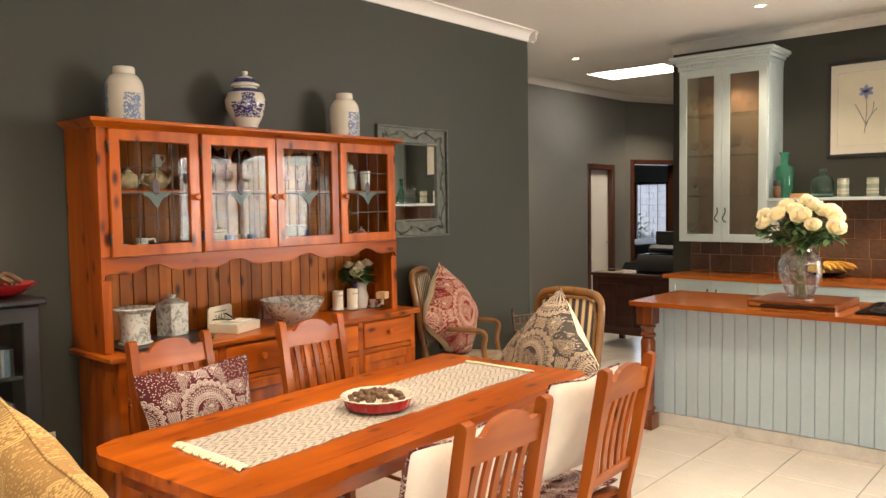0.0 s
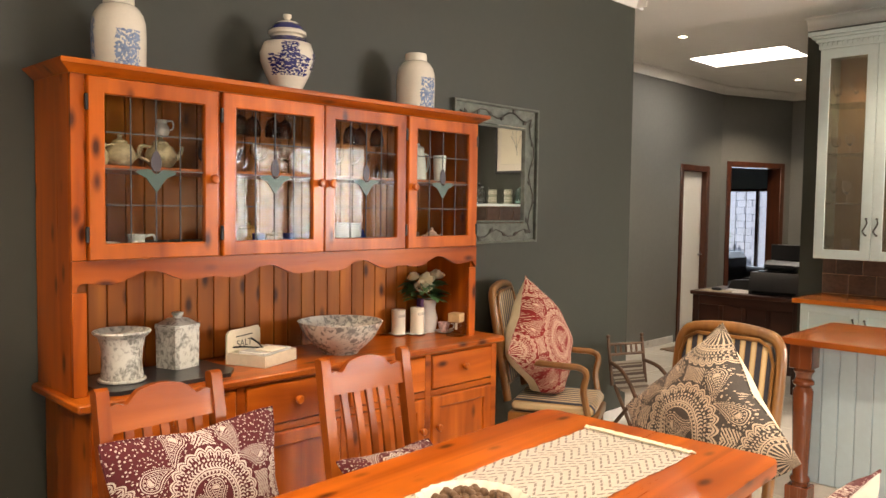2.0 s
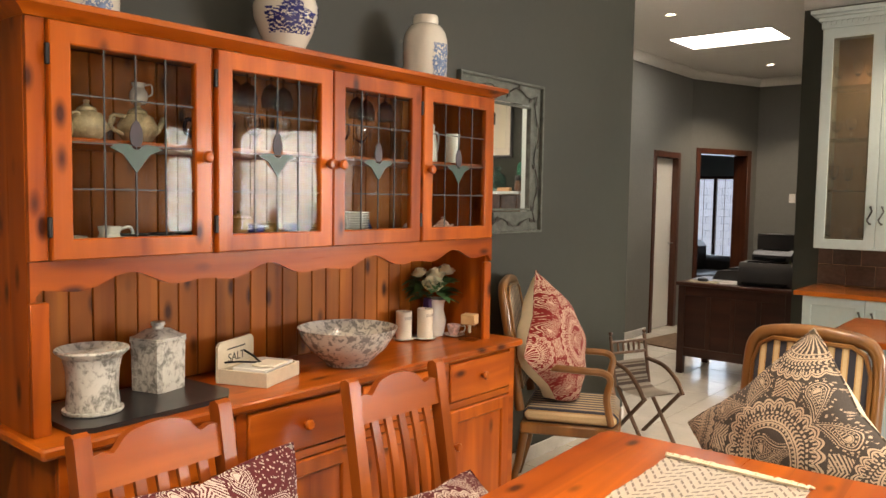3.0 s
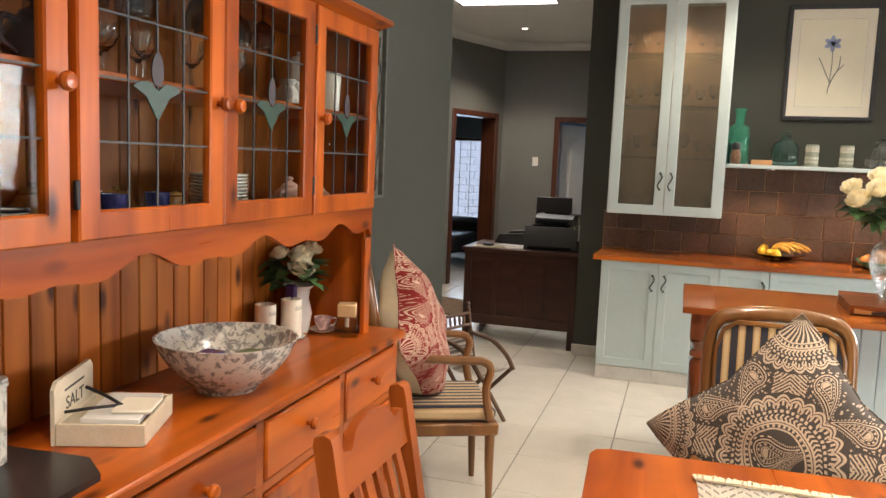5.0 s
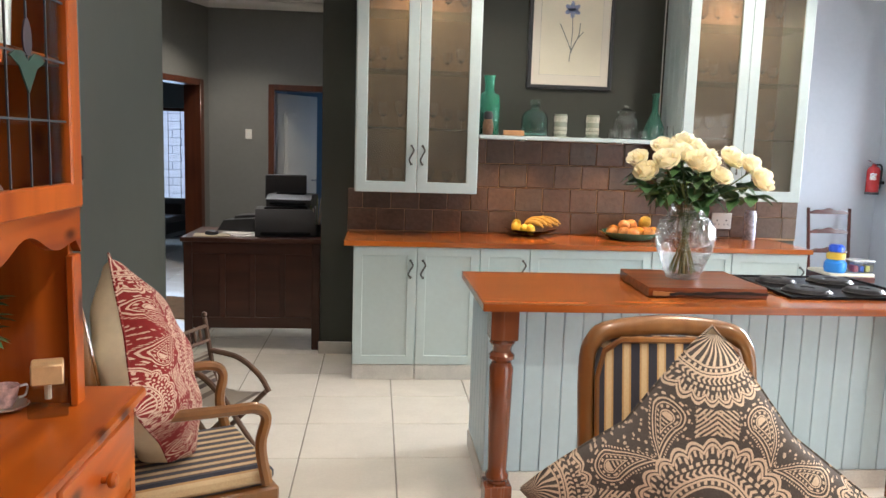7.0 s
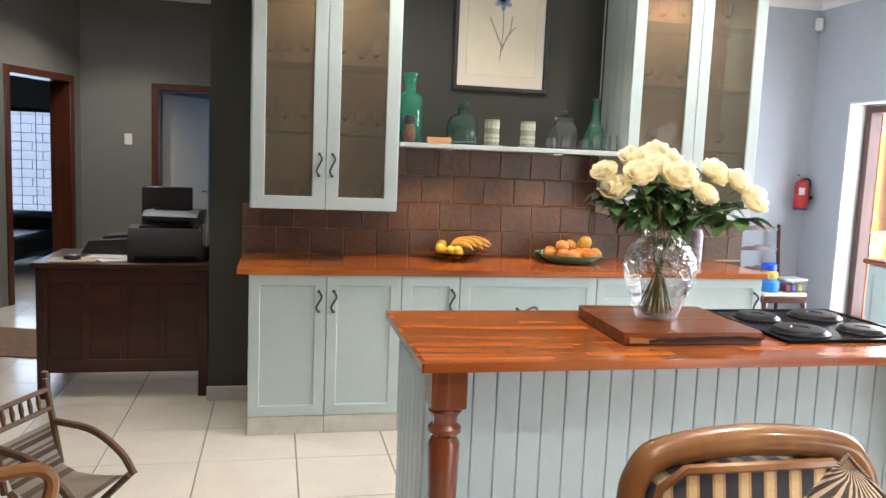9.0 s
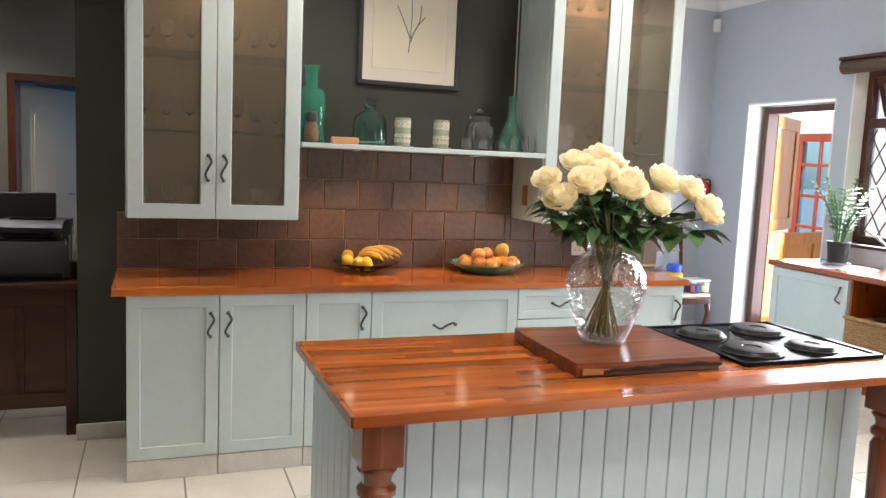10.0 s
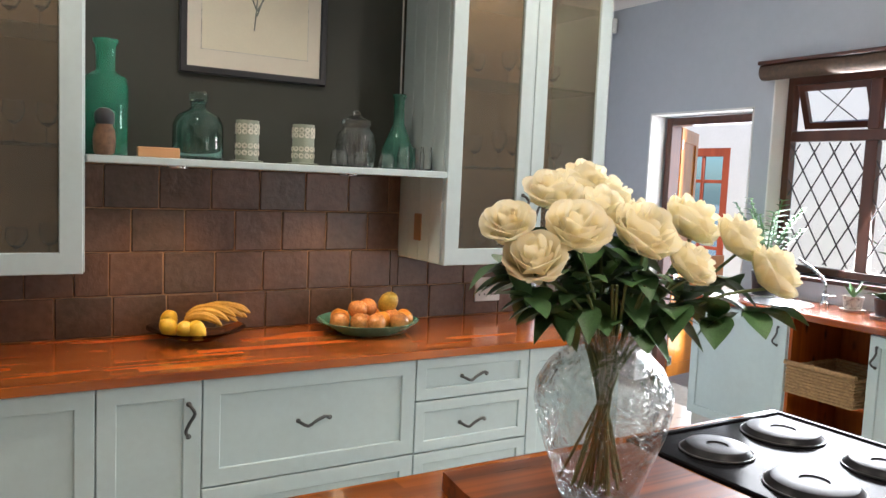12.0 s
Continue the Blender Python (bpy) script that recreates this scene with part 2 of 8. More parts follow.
def stripes(name, cols, pitch, axis=0, rough=0.75):
    """Woven upholstery stripes across one axis."""
    m, nt, b = nodes_of(name)
    tc = nt.nodes.new("ShaderNodeTexCoord")
    sep = nt.nodes.new("ShaderNodeSeparateXYZ")
    nt.links.new(tc.outputs["Object"], sep.inputs[0])
    u = maths(nt, 'FRACT', maths(nt, 'DIVIDE', maths(nt, 'ADD', sep.outputs[axis], 10.0), pitch))
    r = nt.nodes.new("ShaderNodeValToRGB")
    r.color_ramp.interpolation = 'CONSTANT'
    while len(r.color_ramp.elements) < len(cols):
        r.color_ramp.elements.new(0.5)
    for e, (p, c) in zip(r.color_ramp.elements, cols):
        e.position, e.color = p, (*c, 1)
    nt.links.new(u, r.inputs[0])
    w = noise_tex(nt, coords(nt), 240, 2)
    nt.links.new(mix(nt, 0.25, r.outputs[0], mix(nt, w, (0, 0, 0), (1, 1, 1)), 'OVERLAY'), b.inputs["Base Color"])
    b.inputs["Roughness"].default_value = rough
    b.inputs["Sheen Weight"].default_value = 0.2
    bump(nt, b, w, 0.3, 0.001)
    return m


PINE_D, PINE_L = (0.18, 0.025, 0.002), (0.53, 0.126, 0.010)
pine = [wood("varnished_pine_%s" % a, PINE_D, PINE_L, i, 0.30, 0.75, 0.22, 0.14, gloss=0.25) for i, a in enumerate("xyz")]
PANEL_D, PANEL_L = (0.20, 0.045, 0.006), (0.52, 0.170, 0.026)
pine_board = wood("pine_back_board", PANEL_D, PANEL_L, 2, 0.45, 0.85, 0.55, 0.05, gloss=0.2)
chair_wood = [wood("orange_stained_wood_%s" % a, (0.17, 0.030, 0.005), (0.38, 0.100, 0.014), i, 0.34, 0.15, 0.25, 0.08, gloss=0.25) for i, a in enumerate("xyz")]
counter_wood = wood("oiled_worktop_strips", (0.15, 0.027, 0.006), (0.49, 0.145, 0.023), 0, 0.17, 0.0, 0.6, 0.30)
board_wood = wood("chopping_board_wood", (0.035, 0.008, 0.003), (0.30, 0.075, 0.014), 0, 0.30, 0.0, 0.2, 0.12, 1.0, 3.0)
post_wood = wood("dark_turned_wood", (0.10, 0.025, 0.008), (0.20, 0.055, 0.018), 2, 0.25, 0.0, 0.1, 0.5)
desk_wood = wood("dark_desk_wood", (0.030, 0.009, 0.005), (0.062, 0.019, 0.010), 0, 0.4, 0.0, 0.3, 0.15)
arm_wood = wood("carved_walnut", (0.12, 0.048, 0.014), (0.29, 0.135, 0.040), 2, 0.30, 0.0, 0.1, 0.5)
frame_wood = wood("red_brown_door_wood", (0.055, 0.016, 0.008), (0.105, 0.032, 0.014), 2, 0.35, 0.0, 0.1, 0.3)
stable_wood = wood("golden_door_wood", (0.42, 0.125, 0.008), (0.60, 0.215, 0.018), 2, 0.35, 0.05, 0.15, 0.3)
wall_green = plain("dark_green_grey_wall_paint", (0.038, 0.041, 0.031), 0.6, 0, 0.06, 1.4, 0.12)
wall_grey = plain("mid_grey_wall_paint", (0.17, 0.17, 0.155), 0.55, 0, 0.06, 1.4, 0.12)
wall_blue = plain("pale_blue_grey_wall_paint", (0.45, 0.475, 0.51), 0.6, 0, 0.04, 1.4, 0.1)
white_paint = plain("white_ceiling_paint", (0.78, 0.76, 0.72), 0.6, 0, 0.03, 2.0, 0.06)
white_gloss = plain("white_door_paint", (0.74, 0.72, 0.66), 0.4, 0, 0.03, 2.0, 0.05)
mint = plain("pale_mint_cabinet_paint", (0.51, 0.60, 0.60), 0.42, 0, 0.05, 2.5, 0.08)
mint_side = plain("pale_mint_island_paint", (0.47, 0.60, 0.67), 0.42, 0, 0.05, 2.5, 0.08)
tile_floor = plain("cream_floor_tile", (0.64, 0.60, 0.53), 0.22, 0, 0.06, 5.0, 0.03, 0.2)
grout = plain("grey_grout", (0.22, 0.20, 0.17), 0.9, 0, 0.2, 20)
skirt_tile = plain("marbled_skirting_tile", (0.62, 0.60, 0.56), 0.3, 0, 0.15, 9.0, 0.03)
slate = plain("brown_slate_tile", (0.150, 0.100, 0.076), 0.34, 0, 0.45, 2.4, 1.0)
sn = slate.node_tree
sb = sn.nodes["Principled BSDF"]
s_rand = sn.nodes.new("ShaderNodeObjectInfo")
sn.links.new(mix(sn, 0.75, sb.inputs["Base Color"].links[0].from_socket, ramp(sn, s_rand.outputs["Random"], [(0.0, (0.55, 0.60, 0.60)), (0.5, (0.75, 0.68, 0.62)), (1.0, (1.0, 0.78, 0.62))]), 'MULTIPLY'), sb.inputs["Base Color"])
sn.nodes["Bump"].inputs["Distance"].default_value = 0.003
slate_grout = plain("ochre_grout", (0.46, 0.28, 0.16), 0.9, 0, 0.2, 30)
black_iron = plain("black_iron", (0.02, 0.02, 0.02), 0.45, 0.6, 0.2, 30, 0.2)
pewter = plain("dark_pewter_handle", (0.10, 0.10, 0.095), 0.35, 0.9, 0.2, 30, 0.2)
steel = plain("brushed_steel", (0.55, 0.56, 0.57), 0.28, 1.0, 0.1, 30, 0.05)
black_gloss = plain("black_enamel", (0.008, 0.008, 0.009), 0.12, 0, 0.1, 10, 0.01, 0.0)
black_plastic = plain("black_plastic", (0.018, 0.018, 0.02), 0.45, 0, 0.15, 20, 0.1)
black_paint = plain("black_cabinet_paint", (0.016, 0.017, 0.019), 0.35, 0, 0.2, 8, 0.1, 0.2)
cream_cloth = plain("cream_cushion_backing", (0.74, 0.66, 0.48), 0.9, 0, 0.06, 30, 0.5)
white_cloth = plain("off_white_seat_cover", (0.70, 0.65, 0.57), 0.9, 0, 0.06, 20, 0.5)
porcelain = plain("cream_porcelain", (0.72, 0.68, 0.58), 0.16, 0, 0.05, 8, 0.03, 0.5)
white_china = plain("white_china", (0.78, 0.77, 0.74), 0.15, 0, 0.03, 8, 0.02, 0.5)
blue_glaze = plain("cobalt_glaze", (0.03, 0.035, 0.16), 0.15, 0, 0.3, 12, 0.02, 0.5)
pale_blue_glaze = plain("faded_blue_glaze", (0.20, 0.27, 0.42), 0.2, 0, 0.4, 60, 0.02, 0.4)
wax = plain("cream_wax", (0.74, 0.68, 0.56), 0.5, 0, 0.04, 20, 0.05)
clear_glass = glass("clear_glass")
green_glass = glass("green_glass", (0.10, 0.46, 0.30), 0.05)
green_glass.node_tree.nodes["Principled BSDF"].inputs["Transmission Weight"].default_value = 0.72
dark_green_glass = glass("dark_green_glass", (0.12, 0.38, 0.28), 0.03)
dark_green_glass.node_tree.nodes["Principled BSDF"].inputs["Transmission Weight"].default_value = 0.75
black_gloss.node_tree.nodes["Principled BSDF"].inputs["IOR"].default_value = 1.07
cabinet_pane = pane("cabinet_pane", (0.88, 0.90, 0.88), 0.010, 0.13)
window_pane = pane("window_pane", (0.98, 0.99, 0.99), 0.02)
frosted_pane = pane("smoky_pane", (0.74, 0.71, 0.66), 0.012, 0.10)
fp = frosted_pane.node_tree
# milky veil of reflections, put into the panes as a grey-brown diffuse share
reflection_haze = fp.nodes.new("ShaderNodeBsdfDiffuse")
reflection_haze.inputs[0].default_value = (0.42, 0.38, 0.33, 1)
hm = fp.nodes.new("ShaderNodeMixShader")
hm.inputs[0].default_value = 0.13
fp.links.new(fp.nodes["Material Output"].inputs[0].links[0].from_socket, hm.inputs[1])
fp.links.new(reflection_haze.outputs[0], hm.inputs[2])
fp.links.new(hm.outputs[0], fp.nodes["Material Output"].inputs[0])
mirror_m = plain("mirror_silver", (0.85, 0.86, 0.86), 0.06, 1.0, 0.01, 4, 0.0)
mirror_m.node_tree.nodes["Principled BSDF"].inputs["Roughness"].default_value = 0.02
for l in list(mirror_m.node_tree.nodes["Principled BSDF"].inputs["Roughness"].links):
    mirror_m.node_tree.links.remove(l)
MAROON, RUST, CHAR = (0.085, 0.006, 0.010), (0.21, 0.007, 0.006), (0.062, 0.052, 0.046)
cloth_maroon = paisley("maroon_paisley_cloth", MAROON, (0.66, 0.56, 0.50), 0.50, 45)
cloth_rust = paisley("rust_red_paisley_cloth", RUST, (0.66, 0.48, 0.36), 0.58)
cloth_char = paisley("charcoal_paisley_cloth", CHAR, (0.62, 0.49, 0.36), 0.55)
cloth_gold = paisley("gold_paisley_cloth", (0.34, 0.19, 0.06), (0.66, 0.44, 0.17), 0.42)
NAVY, TAN, CREAM = (0.018, 0.020, 0.035), (0.42, 0.26, 0.11), (0.55, 0.42, 0.24)
stripe_x = stripes("navy_and_tan_stripe_x", [(0, NAVY), (0.5, TAN), (0.6, CREAM), (0.9, TAN)], 0.052, 0)
stripe_y = stripes("navy_and_tan_stripe_y", [(0, NAVY), (0.5, TAN), (0.6, CREAM), (0.9, TAN)], 0.052, 1)
leaf_m = plain("dark_green_leaf", (0.065, 0.145, 0.050), 0.45, 0, 0.4, 20, 0.1)
leaf_bright = plain("fresh_green_leaf", (0.06, 0.16, 0.03), 0.35, 0, 0.4, 14, 0.1)
rose_m, nt, bs = nodes_of("ivory_rose_petal")
rose_c = ramp(nt, noise_tex(nt, coords(nt), 30, 3), [(0.3, (0.99, 0.91, 0.66)), (0.7, (0.99, 0.96, 0.82))])
bs.inputs["Roughness"].default_value = 0.6
nt.links.new(rose_c, bs.inputs["Base Color"])
tl = nt.nodes.new("ShaderNodeBsdfTranslucent")
nt.links.new(rose_c, tl.inputs[0])
mx = nt.nodes.new("ShaderNodeMixShader")
mx.inputs[0].default_value = 0.5
nt.links.new(bs.outputs[0], mx.inputs[1])
nt.links.new(tl.outputs[0], mx.inputs[2])
nt.links.new(mx.outputs[0], nt.nodes["Material Output"].inputs[0])
stem_m = plain("green_stem", (0.10, 0.13, 0.04), 0.5, 0, 0.3, 20, 0.1)
# ---- building tools ----
def thing(name, at, label, category, group="", kind=""):
    ob = new(name)
    ob.empty_display_size = 0.1
    ob.matrix_basis = at if isinstance(at, Matrix) else Matrix.Translation(at)
    return tagged(ob, label, category, group, kind)


def finish(bm, material, name, smooth=False):
    me = bpy.data.meshes.new(name)
    bmesh.ops.recalc_face_normals(bm, faces=bm.faces)
    if smooth:
        for f in bm.faces:
            f.smooth = True
        for e in bm.edges:
            if len(e.link_faces) == 2 and e.calc_face_angle(0) > radians(38):
                e.smooth = False
    bm.to_mesh(me)
    bm.free()
    me.materials.append(material)
    return me


def part(name, bm, material, parent=None, label="", smooth=True):
    """One mesh object, under a thing or under a part."""
    ob = new(name, finish(bm, material, name, smooth))
    ob.parent = parent
    return tagged(ob, label)


def structure(name, bm, material, label, category, smooth=False):
    return tagged(new(name, finish(bm, material, name, smooth)), label, category, kind="structure")


def box(bm, a, b, bevel=0.0, m=None, seg=1):
    """A box between two corners, its edges rounded."""
    a, b = [min(p, q) for p, q in zip(a, b)], [max(p, q) for p, q in zip(a, b)]
    vs = [bm.verts.new((x, y, z)) for x in (a[0], b[0]) for y in (a[1], b[1]) for z in (a[2], b[2])]
    fs = [bm.faces.new([vs[i] for i in q]) for q in ((0, 1, 3, 2), (4, 6, 7, 5), (0, 4, 5, 1), (2, 3, 7, 6), (0, 2, 6, 4), (1, 5, 7, 3))]
    if bevel:
        es = list({e for f in fs for e in f.edges})
        r = bmesh.ops.bevel(bm, geom=es, offset=bevel, segments=seg, affect='EDGES', profile=0.5)
        vs = list({v for f in r["faces"] for v in f.verts} | {v for v in vs if v.is_valid})
    if m is not None:
        bmesh.ops.transform(bm, matrix=m, verts=vs)
    return bm


def boxes(*items, bevel=0.0):
    bm = bmesh.new()
    for a, b in items:
        box(bm, a, b, bevel)
    return bm


def lathe(bm, profile, seg=24, m=None, close=True):
    """Turns (radius, height) round z."""
    rings = []
    for r, z in profile:
        if r < 1e-5:
            rings.append([bm.verts.new((0, 0, z))])
        else:
            rings.append([bm.verts.new((r * math.cos(2 * math.pi * i / seg), r * math.sin(2 * math.pi * i / seg), z)) for i in range(seg)])
    for p, q in zip(rings, rings[1:]):
        for i in range(seg):
            j = (i + 1) % seg
            if len(p) == 1 and len(q) > 1:
                bm.faces.new((p[0], q[i], q[j]))
            elif len(q) == 1 and len(p) > 1:
                bm.faces.new((p[i], p[j], q[0]))
            elif len(p) > 1:
                bm.faces.new((p[i], p[j], q[j], q[i]))
    if close:
        for r in (rings[0], rings[-1]):
            if len(r) > 2:
                bm.faces.new(r)
    if m is not None:
        bmesh.ops.transform(bm, matrix=m, verts=[v for r in rings for v in r])
    return bm


def turned(profile, seg=24, m=None, close=True):
    return lathe(bmesh.new(), profile, seg, m, close)


def tube(bm, points, radius, seg=8, flat=1.0):
    """A round bar along points; radius may be a list. flat squashes it along its own side axis."""
    pts = [Vector(p) for p in points]
    rad = radius if isinstance(radius, (list, tuple)) else [radius] * len(pts)
    rings, side = [], None
    for i, p in enumerate(pts):
        d = (pts[min(i + 1, len(pts) - 1)] - pts[max(i - 1, 0)]).normalized()
        if side is None:
            side = d.orthogonal().normalized()
        side = (side - d * side.dot(d)).normalized()
        up = d.cross(side)
        rings.append([bm.verts.new(p + rad[i] * (side * math.cos(2 * math.pi * k / seg) + flat * up * math.sin(2 * math.pi * k / seg))) for k in range(seg)])
    for p, q in zip(rings, rings[1:]):
        for k in range(seg):
            bm.faces.new((p[k], p[(k + 1) % seg], q[(k + 1) % seg], q[k]))
    bm.faces.new(rings[0]), bm.faces.new(rings[-1])
    return bm


def bar(points, radius, seg=8, flat=1.0):
    return tube(bmesh.new(), points, radius, seg, flat)


def smooth_path(points, n=6):
    """A curve through points (Catmull-Rom)."""
    p = [Vector(q) for q in points]
    p = [2 * p[0] - p[1]] + p + [2 * p[-1] - p[-2]]
    out = []
    for a, b, c, d in zip(p, p[1:], p[2:], p[3:]):
        for i in range(n):
            t = i / n
            out.append(0.5 * ((2 * b) + (c - a) * t + (2 * a - 5 * b + 4 * c - d) * t * t + (3 * b - a - 3 * c + d) * t ** 3))
    return out + [p[-2]]


def slab(outline, axis, lo, hi, bevel=0.0):
    """A flat outline of (u, v) pushed out along an axis from lo to hi: u, v are the other two axes in order."""
    bm = bmesh.new()

    def at(u, v, w):
        q = [u, v]
        q.insert(axis, w)
        return q
    a = [bm.verts.new(at(u, v, lo)) for u, v in outline]
    b = [bm.verts.new(at(u, v, hi)) for u, v in outline]
    n = len(a)
    bm.faces.new(a), bm.faces.new(b)
    for i in range(n):
        bm.faces.new((a[i], a[(i + 1) % n], b[(i + 1) % n], b[i]))
    if bevel:
        es = [e for e in bm.edges if e.calc_face_angle(0) > 0.8]
        bmesh.ops.recalc_face_normals(bm, faces=bm.faces)
        bmesh.ops.bevel(bm, geom=es, offset=bevel, segments=2, affect='EDGES')
    return bm


def wall_with_holes(u0, u1, z0, z1, holes, place):
    """Boxes that make a wall round its openings. holes: (u0, u1, z0, z1) side by side; place(u0, u1, z0, z1) gives the corners."""
    bm = bmesh.new()
    u = u0
    for a, b, c, d in sorted(holes):
        if a > u:
            box(bm, *place(u, a, z0, z1))
        if c > z0:
            box(bm, *place(a, b, z0, c))
        if d < z1:
            box(bm, *place(a, b, d, z1))
        u = b
    if u < u1:
        box(bm, *place(u, u1, z0, z1))
    return bm


def framed(u0, u1, v0, v1, w, depth, chamfer, at):
    """One joined frame of width w round an opening; at(u, v, out) places it, out 0 to depth. Its front edges are chamfered."""
    bm = bmesh.new()

    def loop(a, q):
        return [bm.verts.new(at(u, v, q)) for u, v in ((u0 + a, v0 + a), (u1 - a, v0 + a), (u1 - a, v1 - a), (u0 + a, v1 - a))]
    c = chamfer
    loops = [loop(w, 0), loop(0, 0), loop(0, depth - c), loop(c, depth), loop(w - c, depth), loop(w, depth - c)]
    for p, q in zip(loops, loops[1:] + loops[:1]):
        for i in range(4):
            j = (i + 1) % 4
            bm.faces.new((p[i], p[j], q[j], q[i]))
    return bm
# ---- the large structure ----
CEIL = 3.16
WX, WEND = -2.60, 6.56        # dining wall and its free end
KY = 8.15                     # kitchen back wall
EX = 3.47                     # outer wall with window and stable door


def on_x(x0, x1):
    return lambda a, b, c, d: ((x0, a, c), (x1, b, d))


def on_y(y0, y1):
    return lambda a, b, c, d: ((a, y0, c), (b, y1, d))


structure("wall_dining", wall_with_holes(-3.0, WEND, 0, CEIL, [], on_x(WX - 0.24, WX)), wall_green, "dark green-grey painted plaster wall behind the dresser", "wall")
structure("wall_kitchen", wall_with_holes(-1.93, 1.62, 0, CEIL, [], on_y(KY, KY + 0.2)), wall_green, "dark green-grey painted kitchen wall behind the cabinets", "wall")
structure("wall_hall", wall_with_holes(5.9, 11.05, 0, CEIL, [(9.98, 10.72, 0, 2.13)], on_x(-4.2, -4.0)), wall_grey, "grey painted hall wall with a door", "wall")
structure("wall_hall_near", wall_with_holes(-4.0, WX - 0.24, 0, CEIL, [], on_y(5.9, 6.1)), wall_grey, "grey painted wall that closes the hall", "wall")
structure("wall_hall_far", wall_with_holes(-3.56, 2.0, 0, CEIL, [(-2.855, -2.0, 0, 2.20)], on_y(12.2, 12.4)), wall_grey, "grey painted wall at the end of the hall", "wall")
D0, D1 = Vector((-4.0, 11.05, 0)), Vector((-3.56, 12.2, 0))
DL = (D1 - D0).length
wall_bm = wall_with_holes(0, DL, 0, CEIL, [(0.10, DL - 0.12, 0, 2.22)], on_y(0, 0.2))
DIAG = Matrix.Translation(D0) @ Matrix.Rotation(math.atan2(D1.y - D0.y, D1.x - D0.x), 4, 'Z')
bmesh.ops.transform(wall_bm, matrix=DIAG, verts=wall_bm.verts)
structure("wall_hall_slanted", wall_bm, wall_grey, "grey painted slanted wall with an open doorway", "wall")
structure("wall_passage", wall_with_holes(8.35, 12.2, 0, CEIL, [], on_x(-1.2, -1.0)), wall_grey, "grey painted wall beside the hall", "wall")
structure("wall_pantry", wall_with_holes(8.35, 9.98, 0, CEIL, [], on_x(1.2, 1.4)), wall_blue, "pale blue painted side wall beyond the kitchen", "wall")
structure("wall_back_kitchen", wall_with_holes(1.2, EX, 0, CEIL, [], on_y(9.98, 10.18)), wall_blue, "pale blue painted wall behind the ladder-back chair", "wall")
structure("wall_outer", wall_with_holes(-3.0, 10.18, 0, CEIL, [(-0.5, 2.9, 0, 2.2), (4.62, 5.22, 0.35, 2.72), (6.15, 8.36, 1.06, 2.38), (8.52, 9.47, 0, 2.17)], on_x(EX, EX + 0.28)), wall_blue,
          "pale blue painted outer wall with window and stable door", "wall")
structure("wall_south", wall_with_holes(WX - 0.24, EX + 0.28, 0, CEIL, [], on_y(-3.2, -3.0)), wall_green, "dark green painted plain wall", "wall")

# ceiling with the skylight shaft
SKY = (-3.45, -2.47, 9.05, 9.68)
bm = bmesh.new()
box(bm, (-6.6, -3.2, CEIL), (SKY[0], 14.8, CEIL + 0.12))
box(bm, (SKY[1], -3.2, CEIL), (3.8, 15.2, CEIL + 0.12))
box(bm, (SKY[0], -3.2, CEIL), (SKY[1], SKY[2], CEIL + 0.12))
box(bm, (SKY[0], SKY[3], CEIL), (SKY[1], 15.2, CEIL + 0.12))
structure("ceiling", bm, white_paint, "white painted ceiling with a skylight opening", "ceiling")
skylight = thing("skylight", (0, 0, 0), "bright rectangular skylight in the hall ceiling", "skylight", kind="structure")
x0, x1, y0, y1 = SKY
part("shaft", boxes(((x0 - 0.03, y0 - 0.03, CEIL + 0.12), (x0, y1 + 0.03, CEIL + 0.5)), ((x1, y0 - 0.03, CEIL + 0.12), (x1 + 0.03, y1 + 0.03, CEIL + 0.5)),
                    ((x0, y0 - 0.03, CEIL + 0.12), (x1, y0, CEIL + 0.5)), ((x0, y1, CEIL + 0.12), (x1, y1 + 0.03, CEIL + 0.5))), white_paint, skylight)
# daylight from above is put in as this panel's own glow
part("diffuser", boxes(((x0, y0, CEIL + 0.05), (x1, y1, CEIL + 0.06))), glow("skylight_diffuser", (1.0, 0.98, 0.95), 9.0), skylight, "glowing white diffuser")


def cornice(name, p, q, inward):
    """A plaster cove between wall and ceiling from p to q; inward is the room's side."""
    p, q, n = Vector(p), Vector(q), Vector(inward).normalized()
    bm = bmesh.new()
    prof = [(0, -0.095), (0.012, -0.095), (0.016, -0.075)] + [(0.016 + 0.062 * (1 - math.cos(a)), -0.075 + 0.062 * math.sin(a)) for a in [i * math.pi / 12 for i in range(1, 7)]] + [(0.09, -0.012), (0.09, 0), (0, 0)]
    rows = [[bm.verts.new(e + n * u + Vector((0, 0, CEIL + w))) for u, w in prof] for e in (p, q)]
    k = len(prof)
    for i in range(k):
        bm.faces.new((rows[0][i], rows[0][(i + 1) % k], rows[1][(i + 1) % k], rows[1][i]))
    bm.faces.new(rows[0]), bm.faces.new(rows[1])
    return structure(name, bm, white_paint, "white plaster cornice", "cornice", True)


cornice("cornice_dining", (WX, -3, 0), (WX, WEND + 0.09, 0), (1, 0, 0))
cornice("cornice_wall_end", (WX - 0.24, WEND, 0), (WX + 0.09, WEND, 0), (0, 1, 0))
cornice("cornice_kitchen", (-1.93, KY, 0), (1.62, KY, 0), (0, -1, 0))
cornice("cornice_hall", (-4.0, 6.1, 0), (-4.0, 11.05, 0), (1, 0, 0))
nd = Vector((D1.y - D0.y, D0.x - D1.x, 0))
cornice("cornice_slanted", D0, D1, nd)
cornice("cornice_hall_far", (-3.56, 12.2, 0), (-1.2, 12.2, 0), (0, -1, 0))
